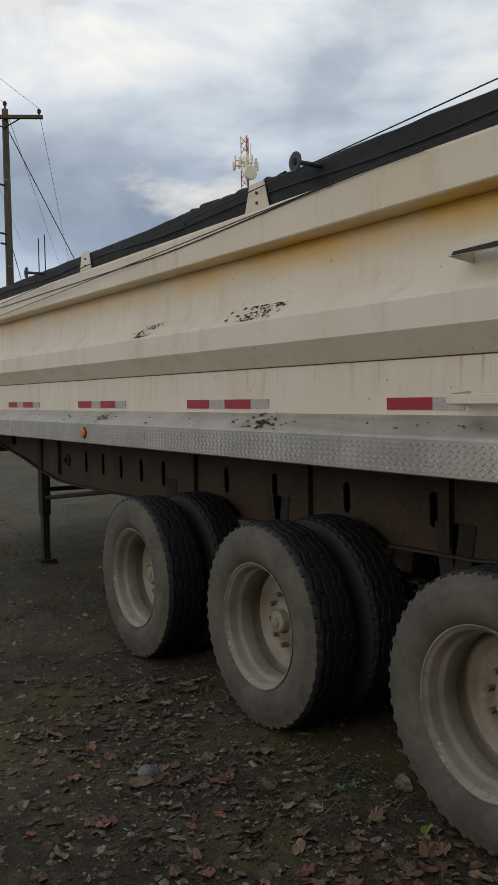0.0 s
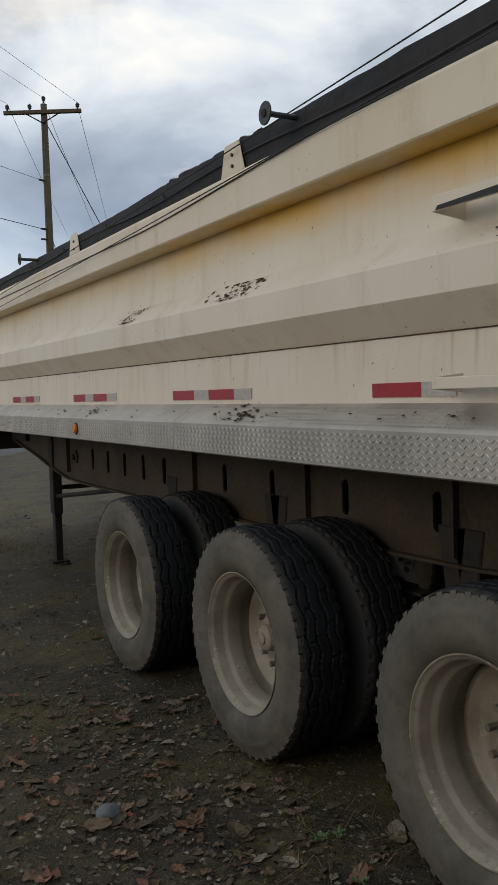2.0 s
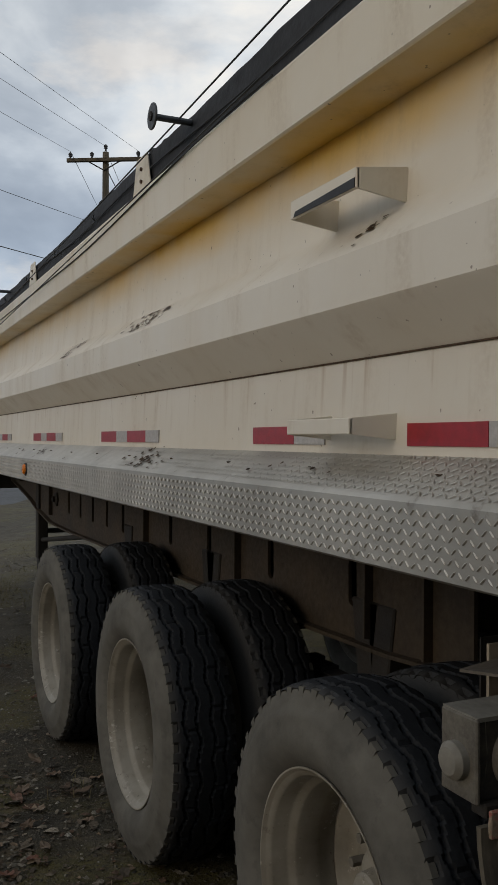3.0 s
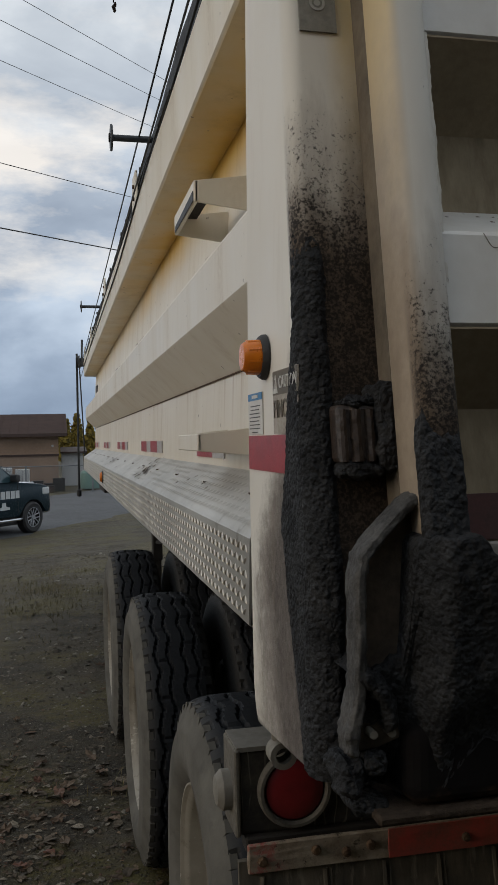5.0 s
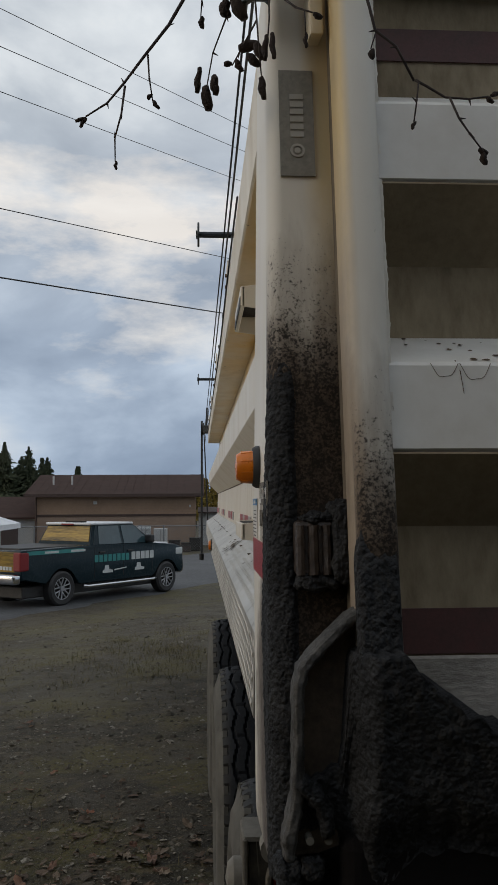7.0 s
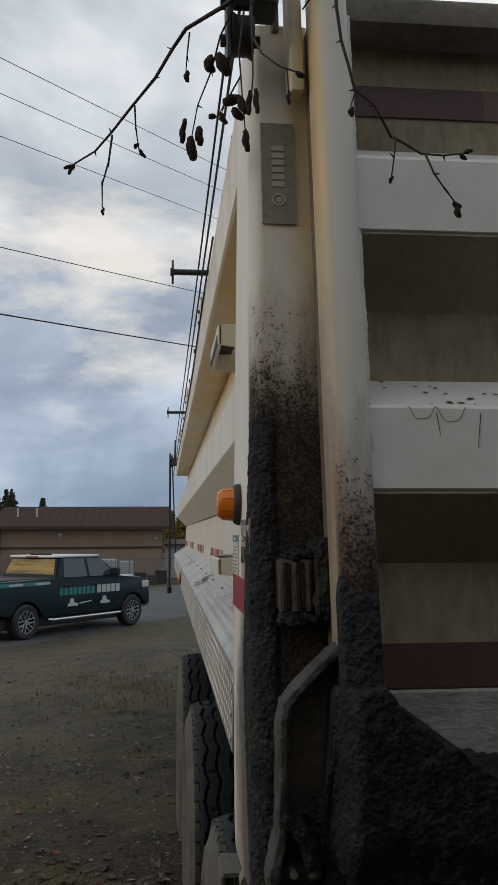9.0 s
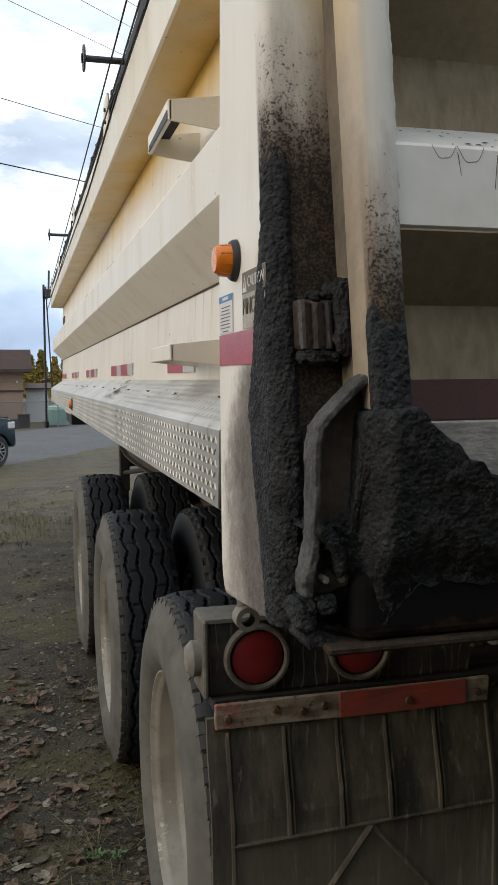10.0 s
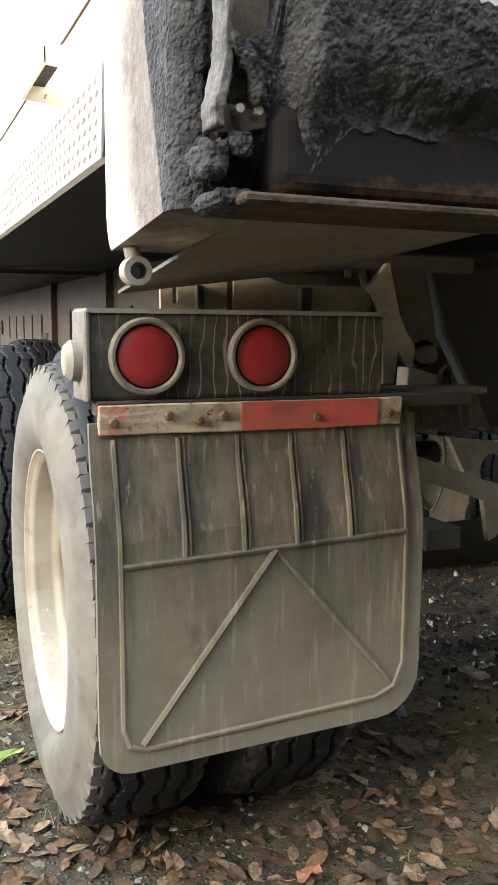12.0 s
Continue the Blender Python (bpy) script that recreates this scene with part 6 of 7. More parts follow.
def pebbles():
    rng = random.Random(21)
    verts, faces = [], []
    base = [Vector(v) for v in ((1, 0, 0), (0.31, 0.95, 0), (-0.81, 0.59, 0), (-0.81, -0.59, 0), (0.31, -0.95, 0), (0, 0, 0.75), (0.5, 0.3, 0.5), (-0.4, 0.35, 0.55), (-0.1, -0.5, 0.5))]
    tris = [(0, 1, 6), (1, 2, 7), (1, 7, 6), (2, 3, 7), (3, 4, 8), (3, 8, 7), (4, 0, 8), (0, 6, 8), (6, 7, 5), (7, 8, 5), (8, 6, 5)]
    for n in range(19000):
        near = rng.random() < 0.70
        x, y = (rng.uniform(-2.9, 0.6), rng.uniform(-0.3, 7.0)) if near else (rng.uniform(-5.5, 1.5), 5 + 11 * rng.random() ** 1.3)
        s = min(0.030, 0.0045 * math.exp(abs(rng.gauss(0, 0.75)))) * (1 if near else 1.6)
        m = pose(x, y, ground_z(x, y) - 0.15 * s, rng.gauss(0, 12), rng.gauss(0, 12), rng.uniform(0, 360))
        i = len(verts)
        sx, sy, sz = s * rng.uniform(0.8, 1.4), s * rng.uniform(0.7, 1.1), s * rng.uniform(0.6, 1.0)
        verts.extend(m @ Vector((v.x * sx * rng.uniform(0.85, 1.15), v.y * sy * rng.uniform(0.85, 1.15), v.z * sz)) for v in base)
        faces.extend(tuple(i + k for k in t) for t in tris)
    mat = make_litter("pebble_stone", [(0.0, (0.042, 0.038, 0.030)), (0.45, (0.095, 0.086, 0.068)), (0.8, (0.16, 0.145, 0.115)), (1.0, (0.30, 0.28, 0.235))])
    tagged(mesh_part("gravel", verts, faces, mat), "loose grey gravel stones on the yard", "gravel", kind="stuff")
    bm = bmesh.new()
    bmesh.ops.create_icosphere(bm, subdivisions=3, radius=0.055)
    for v in bm.verts:
        v.co = Vector((v.co.x * 1.1, v.co.y * 0.85, v.co.z * 0.62)) * (1 + 0.22 * noise.noise(v.co * 16))
    st = part("stone", bm, STONE, None, "", True)
    st.matrix_basis = pose(-0.884, 2.379, ground_z(-0.884, 2.379) + 0.018, 8, 5, 30)
    tagged(st, "smooth blue-grey cobble lying on the gravel", "stone")


pebbles()


def tar_crumbs():
    """Dark shiny crumbs of tar and asphalt that fell behind the wheels."""
    rng = random.Random(41)
    verts, faces = [], []
    for _ in range(1500):
        x, y = rng.gauss(1.60, 0.42), rng.gauss(1.75, 0.55)
        if not (0.62 < x < 2.6 and 0.7 < y < 3.6):
            continue
        s = min(0.030, 0.006 * math.exp(abs(rng.gauss(0, 0.7))))
        c = Vector((x, y, ground_z(x, y) + s * 0.35))
        m = Euler((rng.uniform(0, 6), rng.uniform(0, 6), rng.uniform(0, 6))).to_matrix()
        i = len(verts)
        verts.extend(c + m @ Vector(v) * s * rng.uniform(0.75, 1.2) for v in ((1, 0, 0), (-1, 0, 0), (0, 0.9, 0), (0, -0.9, 0), (0, 0, 0.7), (0, 0, -0.7)))
        faces.extend((i + p, i + q, i + k) for p, q, k in ((0, 2, 4), (2, 1, 4), (1, 3, 4), (3, 0, 4), (2, 0, 5), (1, 2, 5), (3, 1, 5), (0, 3, 5)))
    mat = plain("shiny_asphalt_crumbs", (0.012, 0.013, 0.016), (0.050, 0.052, 0.058), 0.22, 40.0, bump=0.3, spec=0.6)
    tagged(mesh_part("asphalt_crumbs", verts, faces, mat), "dark shiny tar and asphalt crumbs on the ground", "rubble", kind="stuff")


tar_crumbs()


def grass():
    rng = random.Random(31)
    verts, faces = [], []

    def blade(x, y, h, lean):
        a = rng.uniform(0, 2 * math.pi)
        w = rng.uniform(0.0012, 0.0026)
        d = Vector((math.cos(a), math.sin(a), 0))
        side = Vector((-d.y, d.x, 0)) * w
        p = Vector((x, y, ground_z(x, y)))
        i = len(verts)
        q1, q2 = p + d * lean * 0.45 + Vector((0, 0, h * 0.6)), p + d * lean + Vector((0, 0, h * (0.7 if lean > h else 1.0)))
        verts.extend((p - side, p + side, q1 + side * 0.7, q1 - side * 0.7, q2))
        faces.extend(((i, i + 1, i + 2, i + 3), (i + 3, i + 2, i + 4)))

    tufts = [(-0.42, 1.55, 24, 0.05), (-0.85, 3.75, 60, 0.05), (-1.25, 4.3, 60, 0.045), (-0.15, 3.4, 30, 0.05), (0.2, 6.4, 90, 0.07), (-0.2, 0.95, 24, 0.05)]
    for _ in range(170):
        tufts.append((rng.uniform(-5.5, 3.2), rng.uniform(5.5, 16.0), 40, rng.uniform(0.02, 0.06)))
    for _ in range(60):
        tufts.append((rng.gauss(-0.6, 0.9), rng.gauss(10.2, 1.3), 60, rng.uniform(0.04, 0.10)))
    for cx, cy, count, h in tufts:
        for _ in range(count):
            blade(cx + rng.gauss(0, 0.14), cy + rng.gauss(0, 0.14), h * rng.uniform(0.5, 1.2), h * rng.uniform(0.4, 1.8))
    # long dry stalks lying flat beside the wheels
    for _ in range(120):
        blade(rng.gauss(-0.22, 0.16), rng.gauss(1.90, 0.17), rng.uniform(0.015, 0.07), rng.uniform(0.10, 0.30))
    # verge on the far side of the road
    for _ in range(5200):
        t, s = rng.uniform(-5, 55), -ROAD_WIDE - rng.uniform(0.1, 2.6)
        p = ROAD_P + ROAD_U * t + ROAD_N * s
        blade(p.x, p.y, rng.uniform(0.08, 0.22), rng.uniform(0.02, 0.12))
    mat = make_litter("dry_grass", [(0.0, (0.055, 0.062, 0.020)), (0.4, (0.105, 0.098, 0.036)), (0.7, (0.17, 0.14, 0.065)), (1.0, (0.24, 0.195, 0.105))])
    tagged(mesh_part("grass", verts, faces, mat), "thin green and straw grass tufts", "grass", kind="stuff")


grass()


# ---- pickup truck ----
GREENGREY = plain("dark_green_grey_car_paint", (0.012, 0.024, 0.031), (0.016, 0.029, 0.036), 0.25, 3.0, spec=0.14)
CARGLASS = plain("tinted_car_glass", (0.020, 0.042, 0.052), (0.034, 0.066, 0.076), 0.08, 3.0, spec=0.7)
# bands paint a golden sky's reflection on the rear window; tailgate print shares them
GOLDSKYPRINT = plain("gold_sky_reflection_and_print", (0.09, 0.062, 0.022), (0.46, 0.29, 0.05), 0.2, 2.2, stretch=(0.3, 0.3, 5))
ALLOY = plain("alloy_rim", (0.42, 0.43, 0.45), (0.33, 0.34, 0.36), 0.35, 9.0, metal=0.5)
CHROME = plain("chrome_trim", (0.62, 0.63, 0.65), (0.52, 0.53, 0.55), 0.18, 9.0, metal=1.0)
CARWHITE = plain("white_car_paint", (0.66, 0.67, 0.68), (0.60, 0.61, 0.62), 0.3, 4.0)
TEAL = plain("teal_print", (0.03, 0.24, 0.23), (0.04, 0.20, 0.20), 0.4)
PALEPRINT = plain("pale_print", (0.58, 0.60, 0.60), (0.50, 0.52, 0.52), 0.4)


def pickup():
    t = thing("pickup_truck", (0, 0, 0), "dark green-grey crew cab pickup with white roof on the road", "pickup truck")

    def arch(cx, r, a0, a1):
        return [(cx + r * math.cos(radians(a)), 0.40 + r * math.sin(radians(a))) for a in np.linspace(a0, a1, 11)]
    o = [(-1.20, 0.66), (-1.23, 1.02), (-1.22, 1.31), (0.90, 1.35), (0.94, 1.31), (3.25, 1.31), (3.35, 1.295), (4.02, 1.245), (4.26, 1.18), (4.37, 1.00), (4.40, 0.62), (4.32, 0.50), *arch(3.70, 0.50, 12, 168), (3.16, 0.46), (0.56, 0.46), *arch(0.0, 0.50, 12, 168), (-0.55, 0.60)]
    body = part("body", prismed(o, "y", -0.99, 0.99, 0.035, 2), GREENGREY, t, "dark painted body", 35)
    part("underbody", boxed((-1.0, -0.78, 0.24), (4.15, 0.78, 0.50), 0.02), BLACK, t)
    # load bed opening, lined in black
    part("bed_liner", boxed((-1.10, -0.80, 1.29), (0.82, 0.80, 1.352), 0.01), BLACK, t)
    # cab as a tapered block
    lo = [(0.94, -0.965), (3.32, -0.965), (3.32, 0.965), (0.94, 0.965)]
    hi = [(1.18, -0.79), (2.55, -0.79), (2.55, 0.79), (1.18, 0.79)]
    bm = bmesh.new()
    a, b = [bm.verts.new((x, y, 1.29)) for x, y in lo], [bm.verts.new((x, y, 1.845)) for x, y in hi]
    bm.faces.new(a)
    bm.faces.new(b[::-1])
    for i in range(4):
        bm.faces.new((a[i], a[(i + 1) % 4], b[(i + 1) % 4], b[i]))
    bmesh.ops.bevel(bm, geom=list(bm.edges), offset=0.05, segments=3, affect="EDGES")
    cab = part("cab", bm, GREENGREY, t, "", 40)
    part("roof", boxed((1.10, -0.80, 1.800), (2.60, 0.80, 1.862), 0.028, 3), CARWHITE, t, "white roof", 40)
    part("brake_lamp", boxed((1.07, -0.20, 1.800), (1.13, 0.20, 1.840), 0.008), REDLENS, t)

    def on_side(x, z):
        k = (z - 1.29) / 0.58
        return -0.965 + 0.175 * k
    for name, pts in (("rear_side_window", [(1.20, 1.35), (2.00, 1.34), (2.00, 1.78), (1.30, 1.78)]), ("front_side_window", [(2.09, 1.34), (3.06, 1.33), (2.58, 1.77), (2.09, 1.78)])):
        for side in (1, -1):
            bm = bmesh.new()
            out = [bm.verts.new((x, side * (on_side(x, z) - 0.008), z)) for x, z in pts]
            inn = [bm.verts.new((x, side * (on_side(x, z) + 0.02), z)) for x, z in pts]
            bm.faces.new(out)
            bm.faces.new(inn[::-1])
            for i in range(4):
                bm.faces.new((out[i], out[(i + 1) % 4], inn[(i + 1) % 4], inn[i]))
            part(name, bm, CARGLASS, t)
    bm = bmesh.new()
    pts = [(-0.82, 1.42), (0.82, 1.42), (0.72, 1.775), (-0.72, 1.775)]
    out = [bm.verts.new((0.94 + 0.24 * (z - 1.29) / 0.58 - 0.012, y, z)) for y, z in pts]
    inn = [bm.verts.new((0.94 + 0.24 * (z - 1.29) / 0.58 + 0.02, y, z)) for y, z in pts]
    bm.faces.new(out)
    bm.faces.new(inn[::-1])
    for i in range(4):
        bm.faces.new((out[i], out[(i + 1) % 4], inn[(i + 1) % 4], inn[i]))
    part("rear_window", bm, GOLDSKYPRINT, t, "rear window with a golden sky reflection painted on")
    bm = bmesh.new()
    pts = [(-0.86, 1.36), (0.86, 1.36), (0.72, 1.81), (-0.72, 1.81)]
    out = [bm.verts.new((3.32 - 0.77 * (z - 1.29) / 0.58 + 0.012, y, z)) for y, z in pts]
    inn = [bm.verts.new((3.32 - 0.77 * (z - 1.29) / 0.58 - 0.02, y, z)) for y, z in pts]
    bm.faces.new(out)
    bm.faces.new(inn[::-1])
    for i in range(4):
        bm.faces.new((out[i], out[(i + 1) % 4], inn[(i + 1) % 4], inn[i]))
    part("windscreen", bm, CARGLASS, t)
    # doors' seams, handles, mirror, step bar, bumper, lamps
    for x in (1.02, 2.03, 3.10):
        part("door_seam", boxed((x, -0.996, 0.56), (x + 0.012, -0.985, 1.30)), BLACK, t)
    for x in (1.16, 2.16):
        part("door_handle", boxed((x, -1.025, 1.14), (x + 0.20, -0.985, 1.18), 0.012, 2), BLACK, t)
    part("wing_mirror", boxed((2.86, -1.19, 1.34), (2.99, -0.95, 1.53), 0.04, 3), BLACK, t)
    part("wing_mirror", boxed((2.86, 0.95, 1.34), (2.99, 1.19, 1.53), 0.04, 3), BLACK, t)
    part("step_bar", tubed([(0.60, -1.05, 0.42), (0.70, -1.08, 0.40), (3.05, -1.08, 0.40), (3.15, -1.05, 0.42)], 0.04, 10), CHROME, t, "", True)
    part("rear_bumper", boxed((-1.42, -0.98, 0.58), (-1.20, 0.98, 0.80), 0.05, 3), CHROME, t, "chrome rear bumper", 40)
    part("front_bumper", boxed((4.20, -0.95, 0.46), (4.50, 0.95, 0.78), 0.10, 3), CHROME, t, "", 40)
    for side in (1, -1):
        part("tail_lamp", boxed((-1.262, side * 0.885 - 0.12, 0.86), (-1.00, side * 0.885 + 0.115, 1.27), 0.03, 2), REDLENS, t)
        part("headlamp", boxed((4.06, side * 0.87 - 0.135, 0.96), (4.36, side * 0.87 + 0.135, 1.15), 0.04, 2), PALEPRINT, t)
    part("tailgate_wrap", boxed((-1.245, -0.80, 0.84), (-1.225, 0.80, 1.28), 0.008), GOLDSKYPRINT, t, "yellow printed tailgate")
    for i in range(4):
        part("tailgate_print", boxed((-1.255, -0.72 + i * 0.10, 0.88), (-1.243, -0.65 + i * 0.10, 0.96)), PALEPRINT, t)
    part("hood_stripe", boxed((3.35, -0.74, 1.232), (4.05, 0.74, 1.290), 0.02, 2), CARWHITE, t)
    # plain bars and shapes where the side carries lettering and drawings
    for i in range(8):
        part("letter_bar", boxed((1.02 + i * 0.155, -0.9975, 0.93), (1.14 + i * 0.155, -0.988, 1.10)), TEAL, t)
    for i in range(5):
        part("letter_bar", boxed((2.32 + i * 0.175, -0.9975, 0.93), (2.46 + i * 0.175, -0.988, 1.12)), PALEPRINT, t)
    for x, w in ((-0.55, 0.42), (0.25, 0.46)):
        part("letter_bar", boxed((x, -0.9985, 1.215), (x + w, -0.988, 1.265)), PALEPRINT, t)
    part("teal_band", boxed((-1.05, -0.9965, 1.20), (0.66, -0.9885, 1.285)), TEAL, t)
    for x in (1.30, 1.70, 2.45):
        part("machine_print", prismed([(x, 0.66), (x + 0.34, 0.66), (x + 0.34, 0.72), (x + 0.22, 0.74), (x + 0.20, 0.84), (x + 0.08, 0.84), (x + 0.06, 0.74), (x, 0.72)] if x != 1.70 else [(x, 0.70), (x + 0.44, 0.74), (x + 0.44, 0.76), (x, 0.73)], "y", -0.9975, -0.988), PALEPRINT, t)

    for cx in (0.0, 3.70):
        for side in (-1, 1):
            y = side * 0.86
            w = part("wheel", lathed([(-0.13, 0.245), (-0.14, 0.35), (-0.10, 0.40), (0.10, 0.40), (0.14, 0.35), (0.13, 0.245)], (cx, y, 0.40), "y", 40, cap=False), CABLE, t, "black tyre on a spoked alloy", 40)
            part("rim_barrel", lathed([(-0.12, 0.275), (-0.02, 0.25), (0.12, 0.275)], (cx, y, 0.40), "y", 32, cap=False), BLACK, w)
            part("brake_disc", lathed([(-0.01, 0.24), (0.01, 0.24)], (cx, y, 0.40), "y", 24), BLACK, w)
            for k in range(6):
                a0 = radians(k * 60 + 10)
                c, s = math.cos(a0), math.sin(a0)
                bm = bmesh.new()
                for off in (-0.035, 0.035):
                    p, q = Vector((cx + 0.05 * c - off * s, y + side * 0.10, 0.40 + 0.05 * s + off * c)), Vector((cx + 0.235 * c - off * 1.5 * s, y + side * 0.125, 0.40 + 0.235 * s + off * 1.5 * c))
                    tube(bm, [p, q], 0.016, 6)
                part("spoke", bm, ALLOY, w)
            part("hub_cap", lathed([(-0.02, 0.06), (0.0, 0.065), (0.02, 0.06)], (cx, y + side * 0.115, 0.40), "y", 16), ALLOY, w)
            part("rim_edge", lathed([(-0.010, 0.238), (-0.010, 0.250), (0.010, 0.250), (0.010, 0.238)], (cx, y + side * 0.125, 0.40), "y", 32, cap=False), ALLOY, w)
    part("roof_beacon", boxed((1.3, -0.3, 1.862), (1.45, 0.3, 1.900), 0.01), STEEL, t)
    return t


truck = pickup()
TRUCK_YAW = 52.4
off = Matrix.Rotation(radians(TRUCK_YAW), 3, "Z") @ Vector((0, -0.99, 0))
truck.matrix_basis = pose(-3.316 - off.x, 18.914 - off.y, ROAD_Z - 0.005, 0, 0, TRUCK_YAW)


# ---- plain board wall added beyond the trailer to block low sky light ----
def light_block_wall():
    w = tagged(part("wall_east", boxed((4.3, -3.0, -0.1), (4.4, 13.0, 2.3)), BOARD), "weathered dark board wall added to block low sky light", "wall", kind="structure")
    for i in range(40):
        part("plank", boxed((4.275, -3.0 + i * 0.4, -0.1), (4.298, -2.61 + i * 0.4, 2.3 + 0.01 * (i % 3)), 0.003), BOARD, w)


light_block_wall()


# ---- buildings beyond the road ----
TAN = plain("tan_siding", (0.30, 0.20, 0.135), (0.25, 0.165, 0.11), 0.8, 1.5)
TANLOW = plain("lower_tan_siding", (0.26, 0.185, 0.135), (0.22, 0.155, 0.115), 0.8, 1.5)
BROWNROOF = plain("brown_metal_roof", (0.064, 0.040, 0.034), (0.048, 0.031, 0.027), 0.85, 2.0, spec=0.12)
TRIM = plain("dark_brown_trim", (0.045, 0.026, 0.020), (0.06, 0.035, 0.028), 0.7)
PALE = plain("pale_grey_panel", (0.50, 0.50, 0.49), (0.40, 0.40, 0.39), 0.7)
TENT = plain("white_tent_cloth", (0.74, 0.75, 0.77), (0.64, 0.66, 0.69), 0.8, 1.0)
TOTE = plain("milky_plastic", (0.55, 0.57, 0.58), (0.42, 0.44, 0.45), 0.5, 2.0)
FENCE = plain("galvanised_wire", (0.20, 0.21, 0.22), (0.15, 0.16, 0.17), 0.6, metal=0.4)


def stand(ob, dx, dy, dz=-0.36):
    """Sets a built thing over, down to the level of the road."""
    ob.matrix_basis = Matrix.Translation((dx, dy, dz)) @ ob.matrix_basis


def workshop():
    b = thing("workshop", (-3.5, 53, -0.2), "low tan workshop with a brown metal roof across the road", "building")
    x0, x1, y0, y1, z0 = -7.55, 0.80, 49.6, 58.0, -0.25
    part("wall", boxed((x0, y0, 1.50), (x1, y1, 2.50)), TAN, b, "tan upper wall")
    part("wall", boxed((x0 + 0.02, y0 + 0.02, z0), (x1 - 0.02, y1, 1.40)), TANLOW, b, "tan lower wall")
    part("belt_trim", boxed((x0 - 0.02, y0 - 0.04, 1.40), (x1 + 0.02, y1, 1.50)), TRIM, b)
    # siding grooves
    for z in np.arange(1.62, 2.45, 0.16):
        part("siding_lap", boxed((x0, y0 - 0.012, z), (x1, y0 + 0.01, z + 0.012)), TANLOW, b)
    ridge = 0.5 * (y0 + y1)
    o = [(y0 - 0.55, 2.44), (ridge, 3.58), (y1 + 0.5, 2.44), (y1 + 0.5, 2.54), (ridge, 3.70), (y0 - 0.55, 2.54)]
    r = part("roof", prismed(o, "x", x0 - 0.5, x1 + 0.45), BROWNROOF, b, "brown metal roof")
    for x in np.arange(x0 - 0.4, x1 + 0.4, 0.45):
        part("roof_seam", prismed([(y0 - 0.55, 2.54), (ridge, 3.70), (ridge, 3.712), (y0 - 0.55, 2.552)], "x", x, x + 0.02), BROWNROOF, r)
    part("fascia", boxed((x0 - 0.5, y0 - 0.58, 2.40), (x1 + 0.45, y0 - 0.55, 2.56)), TRIM, r)
    part("gutter_pipe", tubed([(x0 + 0.05, y0 - 0.08, 2.4), (x0 + 0.05, y0 - 0.08, z0)], 0.05, 8), TRIM, b)
    for x in (-6.9, -5.9):
        part("vent_pipe", tubed([(x, 51.3, 2.9), (x, 51.3, 3.55)], 0.05, 8), PALE, r)
    part("wall_lamp", boxed((-4.55, y0 - 0.10, 2.02), (-4.35, y0, 2.18), 0.02), PALE, b)
    part("wall_lamp", boxed((0.45, y0 - 0.08, 1.85), (0.55, y0, 1.97), 0.02), PALE, b)
    w = thing("annexe", (-10, 52, -0.2), "lower brown-roofed annexe beside the workshop", "building")
    part("wall", boxed((-17, 51.0, z0), (-7.6, 57, 1.30)), PALE, w)
    part("roof", prismed([(50.5, 1.25), (54.0, 2.35), (57.5, 1.25), (57.5, 1.35), (54, 2.47), (50.5, 1.35)], "x", -17.5, -7.2), BROWNROOF, w)
    part("door", boxed((-9.6, 50.96, z0), (-8.7, 51.05, 1.1)), TRIM, w)
    # grey shed at the workshop's end
    s = thing("grey_shed", (1.7, 52, -0.2), "small grey lean-to beside the workshop", "shed")
    part("wall", boxed((0.95, 51.5, z0), (2.1, 54, 1.55)), PALE, s)
    part("roof", prismed([(51.2, 1.50), (54.2, 1.75), (54.2, 1.83), (51.2, 1.58)], "x", 0.9, 2.3), TRIM, s)
    for ob in (b, w, s):
        stand(ob, -1.16, -5.05)


workshop()


def tent():
    t = thing("party_tent", (-9.5, 40, -0.25), "white marquee tent with scalloped sides", "tent")
    c = (-9.6, 40.0)
    bm = bmesh.new()
    top = bm.verts.new((c[0], c[1], 2.1))
    ring = [bm.verts.new((c[0] + sx * 2.2, c[1] + sy * 2.2, 1.22)) for sx, sy in ((-1, -1), (0, -1.02), (1, -1), (1.02, 0), (1, 1), (0, 1), (-1, 1), (-1, 0))]
    low = [bm.verts.new((v.co.x, v.co.y, 1.0)) for v in ring]
    for i in range(8):
        bm.faces.new((top, ring[i], ring[(i + 1) % 8]))
        bm.faces.new((ring[i], low[i], low[(i + 1) % 8], ring[(i + 1) % 8]))
    part("canopy", bm, TENT, t, "white cloth canopy")
    for x in np.arange(c[0] - 2.1, c[0] + 2.0, 0.45):
        part("side_cloth", boxed((x, c[1] - 2.2, -0.25), (x + 0.26, c[1] - 2.17, 1.05)), TENT, t)
    for sx in (-1, 1):
        part("pole", tubed([(c[0] + sx * 2.15, c[1] - 2.15, -0.25), (c[0] + sx * 2.15, c[1] - 2.15, 1.2)], 0.03, 6), PALE, t)
    stand(t, -0.76, -4.06)


tent()


